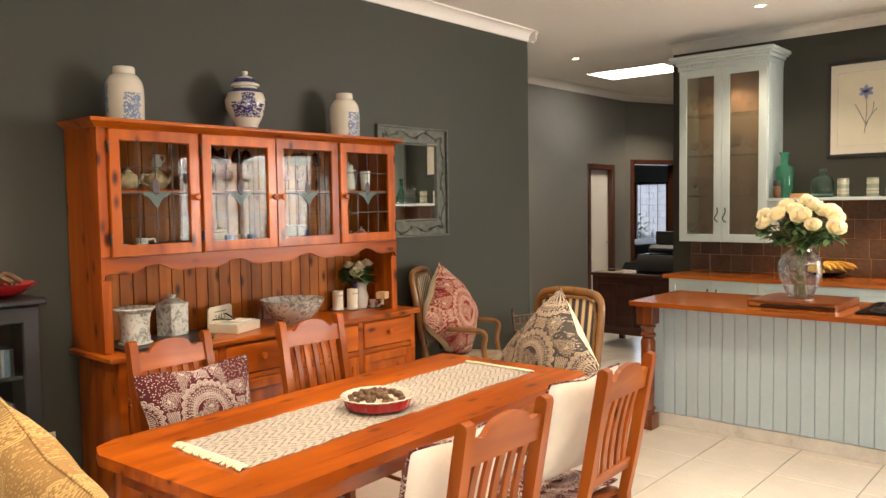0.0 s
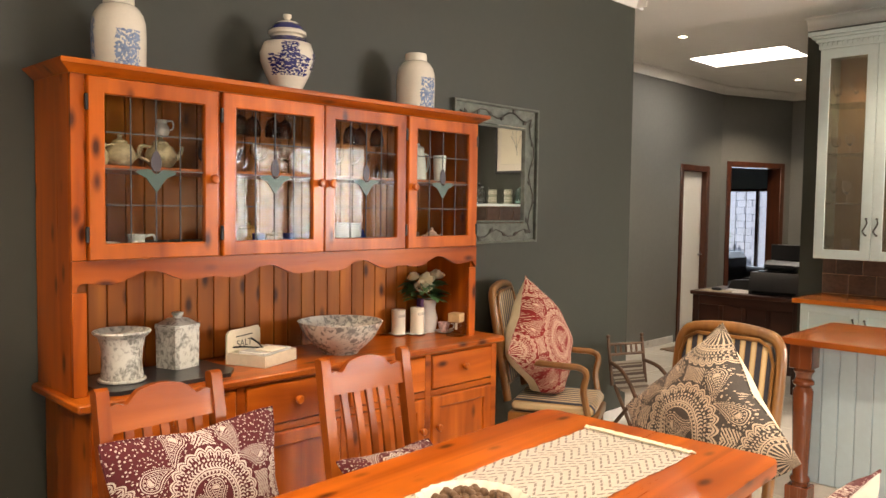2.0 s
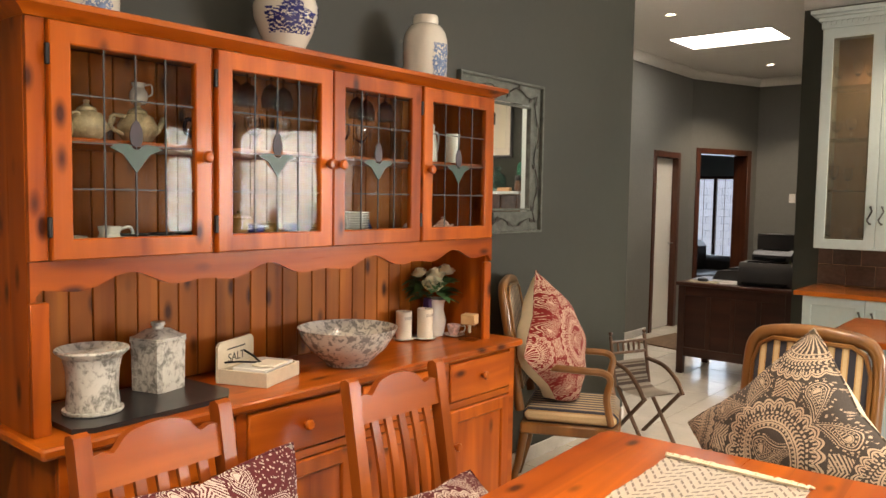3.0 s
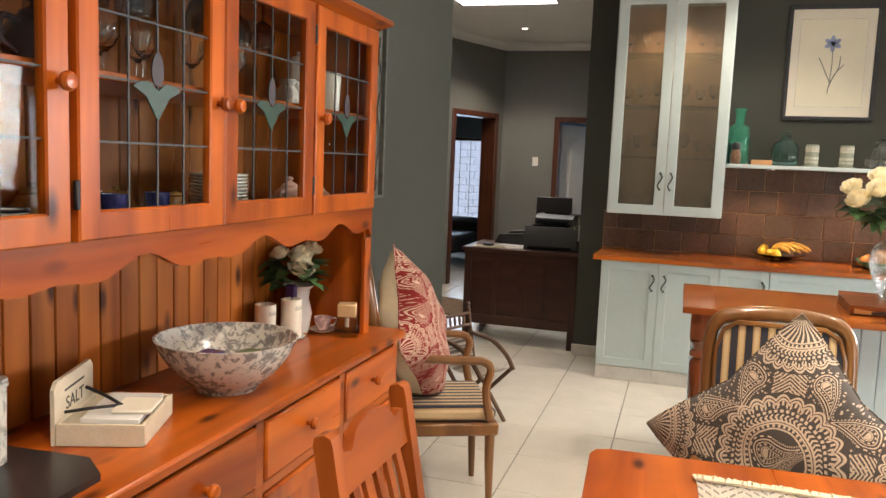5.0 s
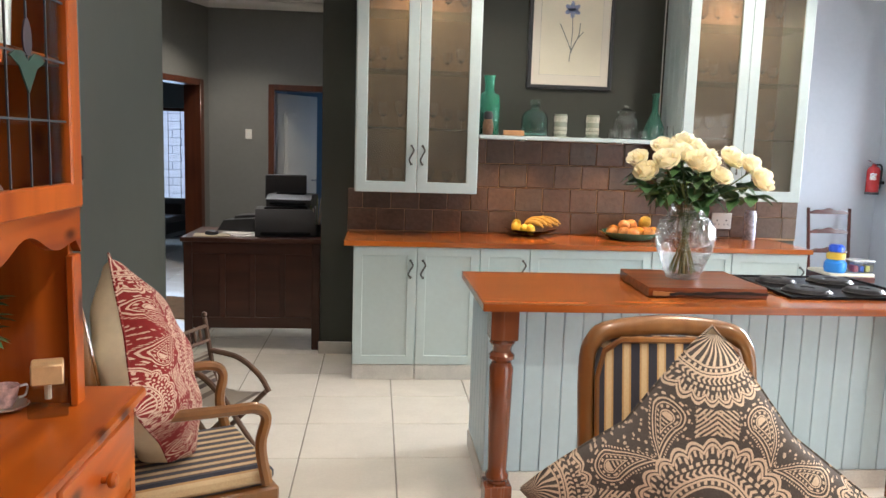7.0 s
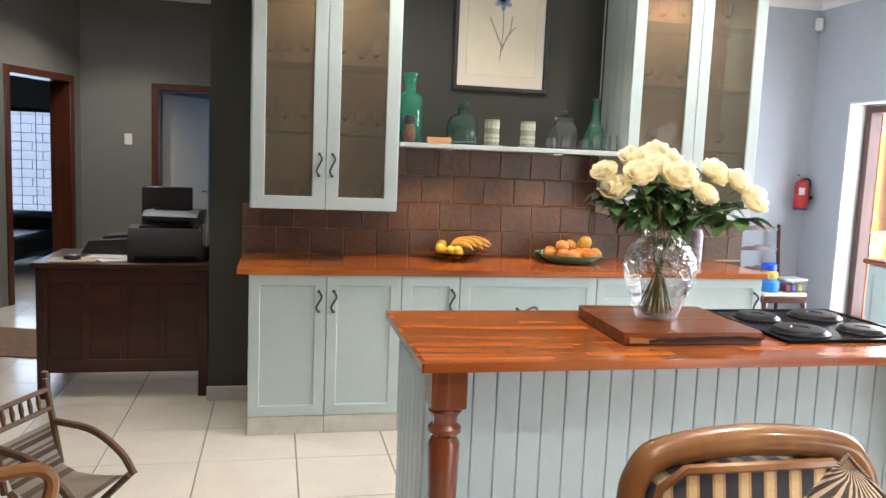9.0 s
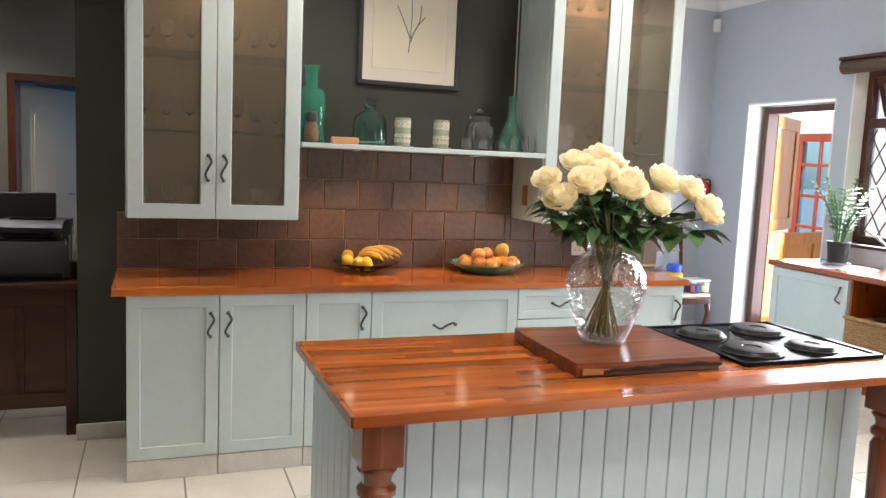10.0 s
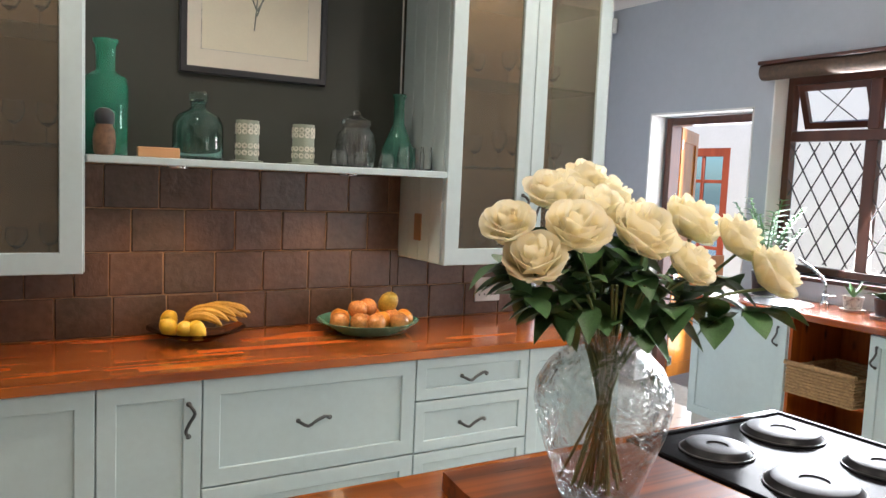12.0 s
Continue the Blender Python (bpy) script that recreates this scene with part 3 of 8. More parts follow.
cornice("cornice_outer", (EX, -3, 0), (EX, 9.98, 0), (-1, 0, 0))
cornice("cornice_back_kitchen", (1.4, 9.98, 0), (EX, 9.98, 0), (0, -1, 0))


def skirting(name, a, b):
    return structure(name, boxes((a, b), bevel=0.004), skirt_tile, "pale marbled tile skirting", "skirting")


skirting("baseboard_dining", (WX, -3, 0), (WX + 0.012, WEND, 0.085))
skirting("baseboard_wall_end", (WX - 0.24, WEND, 0), (WX + 0.012, WEND + 0.012, 0.085))
skirting("baseboard_kitchen", (-1.942, KY - 0.012, 0), (-1.70, KY, 0.09))
skirting("baseboard_hall", (-4.0, 6.1, 0), (-3.988, 9.9, 0.085))
skirting("baseboard_back_kitchen", (1.4, 9.968, 0), (EX, 9.98, 0.085))

# floor: grout bed under separate tiles (the tiles come last)
structure("floor", boxes(((-6.6, -3.2, -0.12), (EX + 0.28, 16, -0.004))), grout, "cream tiled floor with grey grout lines", "floor")
structure("ground", boxes(((-60, -60, -0.4), (80, 80, -0.13))), plain("pale_paving", (0.42, 0.38, 0.33), 0.9, 0, 0.2, 3), "pale paved ground outside", "ground")
# ---- dining side ----
def knob(parent, at, axis_m, material):
    k = part("knob", turned([(0.008, 0), (0.008, 0.012), (0.017, 0.018), (0.019, 0.026), (0.014, 0.034), (0, 0.036)], 14), material, parent, "turned wooden knob")
    k.matrix_basis = Matrix.Translation(at) @ axis_m
    return k


FRONT_X = Matrix.Rotation(radians(90), 4, 'Y')      # turns z to +x
FRONT_Y = Matrix.Rotation(radians(90), 4, 'X')      # turns z to -y


def hinge(parent, at):
    h = part("hinge", boxes(((-0.004, -0.006, -0.028), (0.006, 0.006, 0.028)), bevel=0.002), black_iron, parent, "black iron hinge")
    h.location = at
    return h


def leaded_door(parent, y0, y1, z0, z1, x, knob_side, hinge_side):
    """A glazed hutch door: pine frame, pane, lead lines, coloured flower."""
    w = 0.058
    d = part("door", framed(y0, y1, z0, z1, w, 0.022, 0.004, lambda u, v, q: (x + q, u, v)), pine[2], parent, "glazed pine door with leaded glass")
    a, b, c, e = y0 + w, y1 - w, z0 + w, z1 - w
    part("pane", boxes(((x + 0.006, a - 0.004, c - 0.004), (x + 0.009, b + 0.004, e + 0.004))), cabinet_pane, d, "clear glass pane")
    for i in range(1, 4):
        yy = a + (b - a) * i / 4
        part("lead_line", boxes(((x + 0.009, yy - 0.0022, c), (x + 0.0125, yy + 0.0022, e))), lead_m, d)
        zz = c + (e - c) * (0.26 + (i - 1) * 0.245)
        part("lead_line", boxes(((x + 0.009, a, zz - 0.0022), (x + 0.0123, b, zz + 0.0022))), lead_m, d)
    cy, cz = (a + b) / 2, c + (e - c) * 0.47
    s = (b - a) * 0.215
    bud = [(cy + s * 0.30 * math.sin(t) * (1.0 - 0.35 * (1 - math.cos(t)) / 2), cz + 0.015 + s * 0.62 * (1 - math.cos(t)) / 1.0 * 0.75) for t in [i * 2 * math.pi / 18 for i in range(18)]]
    part("flower_bud", slab(bud, 0, x + 0.010, x + 0.0135), violet_pane, d, "violet stained glass bud")
    leafp = [(cy, cz - s * 0.75), (cy - s * 0.5, cz - s * 0.1), (cy - s, cz + s * 0.12), (cy - s * 0.72, cz + s * 0.26), (cy - s * 0.35, cz + s * 0.28), (cy, cz + s * 0.05),
             (cy + s * 0.35, cz + s * 0.28), (cy + s * 0.72, cz + s * 0.26), (cy + s, cz + s * 0.12), (cy + s * 0.5, cz - s * 0.1)]
    part("flower_leaf", slab(leafp, 0, x + 0.010, x + 0.0135), sage_pane, d, "green stained glass leaves")
    knob(d, (x + 0.02, y1 - 0.028 if knob_side > 0 else y0 + 0.028, (z0 + z1) / 2 - 0.02), FRONT_X, pine[2])
    hy = y1 + 0.004 if hinge_side > 0 else y0 - 0.004
    for hz in (z0 + 0.09, z1 - 0.09):
        hinge(d, (x + 0.018, hy, hz))
    return d


lead_m = plain("dark_lead", (0.05, 0.05, 0.05), 0.5, 0.5)
violet_pane = plain("violet_stained_glass", (0.025, 0.015, 0.022), 0.45, 0, 0.3, 20, 0.2)
sage_pane = plain("sage_stained_glass", (0.012, 0.042, 0.026), 0.35, 0, 0.3, 20, 0.2)


def dresser():
    """Pine welsh dresser: base with drawers and doors, hutch with four glazed doors."""
    t = thing("dresser", (0, 0, 0), "orange varnished pine dresser with leaded glass doors against the dark wall", "dresser")
    xb, xf, xc = WX + 0.012, -2.237, -2.125      # back, hutch front, counter front
    y0, y1 = 2.405, 4.45
    # base
    part("base_body", boxes(((xb, 2.43, 0.07), (xc - 0.035, 2.452, 0.868)), ((xb, 4.50, 0.07), (xc - 0.035, 4.522, 0.868)), ((xb, 2.452, 0.07), (xb + 0.015, 4.50, 0.868)),
                            ((xb, 2.452, 0.07), (xc - 0.035, 4.50, 0.095)), bevel=0.002), pine[2], t)
    part("plinth", boxes(((xb, 2.45, 0), (xc - 0.06, 4.50, 0.07)), bevel=0.003), pine[1], t)
    part("counter", boxes(((xb, 2.38, 0.868), (xc, 4.565, 0.90)), bevel=0.008), pine[1], t, "thick glossy pine counter board")
    fx = xc - 0.035
    stiles = [2.43, 2.98, 3.49, 4.00, 4.482]
    bm = bmesh.new()
    for s in stiles:
        box(bm, (fx, s, 0.07), (fx + 0.014, s + 0.04, 0.868), 0.002)
    for zz, hh in ((0.07, 0.03), (0.655, 0.03), (0.858, 0.010)):
        for s, e in zip(stiles, stiles[1:]):
            box(bm, (fx, s + 0.04, zz), (fx + 0.0135, e, zz + hh), 0.002)
    part("face_frame", bm, pine[1], t)
    for i, (s, e) in enumerate(zip(stiles, stiles[1:])):
        a, b = s + 0.044, e - 0.004
        d = part("drawer_front", boxes(((fx - 0.004, a, 0.689), (fx + 0.022, b, 0.854)), bevel=0.006), pine[1], t)
        knob(d, (fx + 0.021, (a + b) / 2, 0.778), FRONT_X, pine[1])
        f = 0.06
        c = part("cupboard_door", framed(a, b, 0.104, 0.651, f, 0.022, 0.006, lambda u, v, q: (fx + q, u, v)), pine[2], t)
        part("door_panel", boxes(((fx + 0.002, a + f - 0.004, 0.104 + f - 0.004), (fx + 0.012, b - f + 0.004, 0.651 - f + 0.004))), pine[2], c)
        knob(c, (fx + 0.021, b - 0.03 if i % 2 == 0 else a + 0.03, 0.5), FRONT_X, pine[2])
    # hutch sides and shelves
    for yy in (y0, y1 - 0.024):
        part("hutch_side", boxes(((xb, yy + (0.0 if yy == y0 else -0.002), 0.90), (xf - 0.0185, yy + 0.024, 2.018)), bevel=0.002), pine[2], t)
    for zz in (1.335, 1.69, 2.0):
        part("shelf", boxes(((xb + 0.012, y0 + 0.024, zz), (xf - 0.016, y1 - 0.024, zz + 0.018)), bevel=0.002), pine[1], t)
    # back boards
    n = 26
    bw = (y1 - y0 - 0.048) / n
    for i in range(n):
        a = y0 + 0.024 + i * bw
        part("back_board", boxes(((xb, a + 0.0012, 0.90), (xb + 0.011, a + bw - 0.0012, 2.0)), bevel=0.0035), pine_board, t)
    # hutch face frame with scalloped rail
    rail = [(y0, 1.372), (y0, 1.265)]
    pts = []
    for i in range(0, 97):
        u = i / 96
        yy = y0 + 0.03 + (y1 - y0 - 0.06) * u
        s = abs((u * 3.0) % 1.0 - 0.5) * 2
        zz = 1.283 + 0.035 * (0.5 - 0.5 * math.cos(2 * math.pi * u * 4)) + 0.012 * math.cos(2 * math.pi * u * 8)
        pts.append((yy, zz))
    rail += pts + [(y1, 1.265), (y1, 1.372)]
    part("scalloped_rail", slab(rail, 0, xf - 0.018, xf), pine[1], t, "pine rail with a scalloped lower edge")
    part("hutch_stile", boxes(((xf - 0.018, y0, 0.90), (xf, y0 + 0.05, 1.262)), bevel=0.003), pine[2], t)
    part("hutch_stile", boxes(((xf - 0.018, y1 - 0.05, 0.90), (xf, y1, 1.262)), bevel=0.003), pine[2], t)
    doors = [(2.457, 2.946, 1, -1), (2.966, 3.448, 1, -1), (3.452, 3.928, -1, 1), (3.944, 4.424, -1, 1)]
    for a, b in ((y0, 2.455), (2.949, 2.963), (3.930, 3.942), (4.427, y1)):
        part("hutch_stile", boxes(((xf - 0.018, a, 1.374), (xf, b, 2.012)), bevel=0.002), pine[2], t)
    for a, b, k, h in doors:
        leaded_door(t, a, b, 1.374, 2.008, xf - 0.004, k, h)
    # cornice board
    prof = [(xb, 2.018), (xf + 0.004, 2.012), (xf + 0.008, 2.018), (xf + 0.020, 2.026), (xf + 0.036, 2.034), (xf + 0.046, 2.038), (xf + 0.046, 2.052), (xf + 0.042, 2.056), (xb, 2.056)]
    bm = bmesh.new()
    rows = []
    for yy, grow in ((y0, -1), (y1, 1)):
        rows.append([bm.verts.new((x, yy + grow * max(0.0, x - xf + 0.002) * 0.9 + (grow * 0.042 if z > 2.03 and x == xb else 0), z)) for x, z in prof])
    for i in range(len(prof)):
        j = (i + 1) % len(prof)
        bm.faces.new((rows[0][i], rows[0][j], rows[1][j], rows[1][i]))
    bm.faces.new(rows[0]), bm.faces.new(rows[1])
    part("crown_moulding", bm, pine[1], t)
    return t


dresser()


def dining_table():
    t = thing("dining_table", pose(-0.825, 2.88, 0, 0, 0, 3.0), "orange varnished pine dining table with rounded corners", "table")
    x0, x1, y0, y1, z = -0.45, 0.45, -1.03, 1.03, 0.785
    n = 6
    for i in range(n):
        a, b = x0 + (x1 - x0) * i / n, x0 + (x1 - x0) * (i + 1) / n
        c, e = 0.13, 0.05      # corner rounding at the two ends
        o = [(a, y0), (b, y0), (b, y1), (a, y1)]
        if i == 0:
            o = [(a, y0 + c), (a + c * 0.3, y0 + c * 0.3), (a + c, y0), (b, y0), (b, y1), (a + e, y1), (a + e * 0.3, y1 - e * 0.3), (a, y1 - e)]
        if i == n - 1:
            o = [(a, y0), (b - c, y0), (b - c * 0.3, y0 + c * 0.3), (b, y0 + c), (b, y1 - e), (b - e * 0.3, y1 - e * 0.3), (b - e, y1), (a, y1)]
        part("plank", slab(o, 2, z - 0.04, z, 0.003 if 0 < i < n - 1 else 0.006), pine[1], t)
    part("apron", boxes(((x0 + 0.08, y0 + 0.1, z - 0.13), (x0 + 0.10, y1 - 0.1, z - 0.04)), ((x1 - 0.10, y0 + 0.1, z - 0.13), (x1 - 0.08, y1 - 0.1, z - 0.04)),
                        ((x0 + 0.1, y0 + 0.08, z - 0.13), (x1 - 0.1, y0 + 0.10, z - 0.04)), ((x0 + 0.1, y1 - 0.10, z - 0.13), (x1 - 0.1, y1 - 0.08, z - 0.04)), bevel=0.003), pine[1], t)
    for x in (x0 + 0.10, x1 - 0.10):
        for y in (y0 + 0.12, y1 - 0.12):
            part("leg", turned([(0.05, 0), (0.028, 0.03), (0.03, 0.1), (0.045, 0.3), (0.03, 0.46), (0.048, 0.5), (0.048, 0.744)], 16, Matrix.Translation((x, y, 0))), pine[2], t)
    return t


dining_table()


def dining_chair(m):
    """Slat-back chair. Local: seat centre at the origin, it faces +x, its back stands at -x."""
    t = thing("dining_chair", m, "orange stained wooden dining chair with a slatted back", "chair", "chairs round the table")
    W, xb = 0.192, -0.20
    part("seat", boxes(((-0.19, -0.20, 0.425), (0.23, 0.20, 0.45)), bevel=0.008), chair_wood[0], t)
    for s in (-1, 1):
        part("back_post", slab([(xb - 0.10, 1.0), (xb - 0.105, 1.015), (xb - 0.12, 1.022), (xb - 0.14, 1.015), (xb - 0.143, 1.0), (xb - 0.075, 0.62), (xb - 0.035, 0.44), (xb - 0.045, 0.2), (xb - 0.10, 0.0),
                                (xb - 0.055, 0.0), (xb - 0.005, 0.2), (xb + 0.003, 0.44), (xb - 0.035, 0.63)], 1, s * W - 0.02, s * W + 0.02, 0.006), chair_wood[2], t)
        part("leg", slab([(0.175, 0.43), (0.215, 0.43), (0.21, 0), (0.18, 0)], 1, s * 0.19 - 0.018, s * 0.19 + 0.018, 0.004), chair_wood[2], t)
        part("side_rail", boxes(((-0.19, s * 0.19 - 0.01, 0.365), (0.18, s * 0.19 + 0.01, 0.425)), bevel=0.002), chair_wood[0], t)
        part("stretcher", bar([(-0.21, s * 0.19, 0.19), (0.19, s * 0.19, 0.19)], 0.011), chair_wood[0], t)
    part("front_rail", boxes(((0.185, -0.172, 0.365), (0.205, 0.172, 0.425)), bevel=0.002), chair_wood[1], t)
    # crest: dip at the posts, hump in the middle
    def lean(z):
        return xb - 0.017 - 0.105 * max(0.0, (z - 0.45)) / 0.55 * 1.0
    top = []
    for i in range(33):
        u = -1 + i / 16
        z = 0.965 + 0.045 * (math.cos(u * math.pi) * 0.5 + 0.5) ** 0.6 - 0.022 * math.exp(-((abs(u) - 0.68) / 0.13) ** 2)
        top.append((u * (W - 0.02), z))
    o = top + [(W - 0.02, 0.885), (-(W - 0.02), 0.885)]
    bm = slab(o, 0, -0.011, 0.011)
    for v in bm.verts:
        v.co.x += lean(v.co.z)
    part("crest_rail", bm, chair_wood[1], t)
    bm = boxes(((-0.01, -W + 0.02, 0.55), (0.01, W - 0.02, 0.595)), bevel=0.003)
    for v in bm.verts:
        v.co.x += lean(v.co.z)
    part("lower_rail", bm, chair_wood[1], t)
    for i in range(5):
        y = -0.116 + 0.058 * i
        pts = [(lean(z) + 0.012 * math.sin((z - 0.57) / 0.33 * math.pi), y, z) for z in (0.585, 0.66, 0.74, 0.82, 0.895)]
        bm = bmesh.new()
        rows = [[bm.verts.new((p[0] + dx, p[1] + dy, p[2])) for dx, dy in ((-0.006, -0.014), (0.006, -0.014), (0.006, 0.014), (-0.006, 0.014))] for p in pts]
        for a, b in zip(rows, rows[1:]):
            for k in range(4):
                bm.faces.new((a[k], a[(k + 1) % 4], b[(k + 1) % 4], b[k]))
        bm.faces.new(rows[0]), bm.faces.new(rows[-1])
        part("slat", bm, chair_wood[2], t)
    return t


c0 = dining_chair(pose(-1.51, 2.54, 0, 0, 0, 3))
for x, y, turn in ((-1.435, 3.29, -1), (-0.155, 2.455, 180), (-0.20, 3.26, 183), (-0.85, 1.60, 92)):
    copy_thing(c0, pose(x, y, 0, 0, 0, turn))


def pillow(name, m, size, thick, front, back, label, piping=None, category="cushion", h=None):
    """A stuffed cushion: front face of one cloth, back of another. Local: lies in the x-y plane, front towards +z."""
    t = thing(name, m, label, category)
    n = 22
    h = h or size

    def face(sign):
        bm = bmesh.new()
        grid = []
        for i in range(n + 1):
            row = []
            for j in range(n + 1):
                u, v = -1 + 2 * i / n, -1 + 2 * j / n
                edge = (1 - abs(u) ** 2.2) * (1 - abs(v) ** 2.2)
                pinch = 1 - 0.15 * (1 - abs(u * v)) * max(abs(u), abs(v)) ** 4 - 0.03 * abs(u * v) ** 6
                wr = 0.05 * math.sin(5 * u + 3 * v) * (1 - edge) + 0.03 * math.sin(9 * v - 4 * u)
                row.append(bm.verts.new((u * size / 2 * pinch, v * h / 2 * pinch, sign * thick / 2 * max(0.0, edge) ** 0.48 * (1 + 1.6 * wr))))
            grid.append(row)
        for i in range(n):
            for j in range(n):
                bm.faces.new((grid[i][j], grid[i + 1][j], grid[i + 1][j + 1], grid[i][j + 1]))
        return bm
    part("front_cover", face(1), front, t)
    part("back_cover", face(-1), back, t)
    k = []
    for a, b in (((-1, -1), (1, -1)), ((1, -1), (1, 1)), ((1, 1), (-1, 1)), ((-1, 1), (-1, -1))):
        for i in range(10):
            u, v = a[0] + (b[0] - a[0]) * i / 10, a[1] + (b[1] - a[1]) * i / 10
            pinch = 1 - 0.15 * (1 - abs(u * v)) - 0.03 * abs(u * v) ** 6
            k.append((u * size / 2 * pinch, v * h / 2 * pinch, 0))
    part("seam", bar(k + [k[0]], 0.004, 6), front, t)
    return t


def armchair(m, label):
    """Carved armchair with striped seat and back. Local: seat centre at origin, faces +x."""
    t = thing("armchair", m, label, "armchair", "striped armchairs")
    part("seat_cushion", boxes(((-0.23, -0.24, 0.40), (0.25, 0.24, 0.47)), bevel=0.025), stripe_y, t, "striped seat with navy and tan bands")
    part("seat_rail", boxes(((-0.24, -0.25, 0.345), (0.26, 0.25, 0.40)), bevel=0.008), arm_wood, t)

    def lean(z):
        return -0.24 - 0.11 * (z - 0.45) / 0.6
    # back frame: hoop
    hoop = [(-0.245, 0.46), (-0.245, 0.75), (-0.245, 0.97), (-0.225, 1.035), (-0.17, 1.062), (0.0, 1.075), (0.17, 1.062), (0.225, 1.035), (0.245, 0.97), (0.245, 0.75), (0.245, 0.46)]
    part("back_frame", bar(smooth_path([(lean(z), y, z) for y, z in hoop], 4), 0.024, 10), arm_wood, t, "carved rounded walnut frame")
    inner = [(-0.222, 0.56), (-0.222, 0.96), (-0.20, 1.02), (-0.15, 1.045), (0.15, 1.045), (0.20, 1.02), (0.222, 0.96), (0.222, 0.56)]
    bm = slab(inner, 0, -0.022, 0.022, 0.01)
    for v in bm.verts:
        v.co.x += lean(v.co.z)
    part("back_pad", bm, stripe_y, t, "striped back pad with navy and tan bands")
    part("carved_bead", bar([(lean(z) + 0.026, y, z) for y, z in inner], 0.008, 6), arm_wood, t)
    part("lower_back_rail", bar([(lean(0.55), -0.24, 0.55), (lean(0.55), 0.24, 0.55)], 0.018), arm_wood, t)
    for s in (-1, 1):
        part("arm_rest", bar(smooth_path([(-0.275, s * 0.245, 0.70), (-0.12, s * 0.27, 0.685), (0.08, s * 0.285, 0.68), (0.17, s * 0.285, 0.675), (0.205, s * 0.28, 0.64), (0.19, s * 0.27, 0.55), (0.215, s * 0.255, 0.42)], 5),
                             [0.018] * 22 + [0.019] * 9, 8), arm_wood, t)
        part("leg", bar([(0.225, s * 0.225, 0.36), (0.228, s * 0.225, 0.2), (0.235, s * 0.228, 0.0)], [0.024, 0.02, 0.014], 10), arm_wood, t)
        part("leg", bar([(-0.22, s * 0.22, 0.36), (-0.25, s * 0.22, 0.18), (-0.30, s * 0.225, 0.0)], [0.024, 0.02, 0.015], 10), arm_wood, t)
    return t


armchair(pose(-2.17, 5.10, 0, 0, 0, 26) @ Matrix.Diagonal((1, 0.90, 1.045, 1)), "walnut armchair with navy striped upholstery beside the dresser")
armchair(pose(-0.815, 4.03, 0, 0, 0, -90) @ Matrix.Diagonal((1, 0.84, 1.04, 1)), "walnut armchair with navy striped upholstery at the table's end")


def tip_cushion(name, centre, facing, lean, size, thick, cloth, label, seat_z=0.49):
    """A cushion that stands on one corner, its face turned to the angle facing and leaning back."""
    m = Matrix.Translation(centre) @ Matrix.Rotation(radians(facing), 4, 'Z') @ Matrix.Rotation(radians(90 - lean), 4, 'Y') @ Matrix.Rotation(radians(45), 4, 'Z')
    t = pillow(name, m, size, thick, cloth, cream_cloth, label)
    # the corner that rests on the seat is pressed flat
    for ob in t.children:
        for v in ob.data.vertices:
            w = m @ v.co
            if w.z < seat_z + 0.05:
                w.z = seat_z + max(0.0, 0.25 * (w.z - seat_z) + 0.02) if w.z > seat_z - 0.08 else seat_z
                v.co = m.inverted() @ w
    return t


tip_cushion("cushion", (-0.80, 4.14, 0.755), -106, 12, 0.595, 0.27, cloth_char, "charcoal paisley cushion standing on its corner in the armchair")
tip_cushion("cushion", (-2.27, 5.06, 0.785), 12, 15, 0.585, 0.29, cloth_rust, "rust red paisley cushion standing on its corner in the armchair")
# ---- what stands on and by the dresser ----
def patch_on_lathe(profile, seg, a0, a1, z0, z1, grow=0.0012):
    """A curved skin laid on a turned body, between two angles and heights, with a ragged edge."""
    bm = bmesh.new()

    def radius(z):
        for (r0, h0), (r1, h1) in zip(profile, profile[1:]):
            if min(h0, h1) <= z <= max(h0, h1) and h0 != h1:
                return r0 + (r1 - r0) * (z - h0) / (h1 - h0)
        return profile[0][0]
    rows = []
    n, seg = 44, seg * 3
    for i in range(n + 1):
        z = z0 + (z1 - z0) * i / n
        row = []
        for j in range(seg + 1):
            u = j / seg
            edge = 0.12 * noise.noise((i * 0.3, j * 0.27, a0 * 7))
            a = a0 + (a1 - a0) * (u + edge * (1 if u > 0.5 else -1) * (abs(u - 0.5) * 2) ** 3)
            r = radius(z) + grow
            row.append(bm.verts.new((r * math.cos(a), r * math.sin(a), z)))
        rows.append(row)
    for i in range(n):
        for j in range(seg):
            dab = noise.noise((i * 0.30 + a0 * 3, j * 0.30, 2.2)) + 0.6 * noise.noise((i * 0.7, j * 0.7, a0))
            if dab > -0.10 - 0.25 * (1 - abs(2 * j / seg - 1)) * (1 - abs(2 * i / n - 1)) or seg > 100:
                bm.faces.new((rows[i][j], rows[i][j + 1], rows[i + 1][j + 1], rows[i + 1][j]))
    return bm


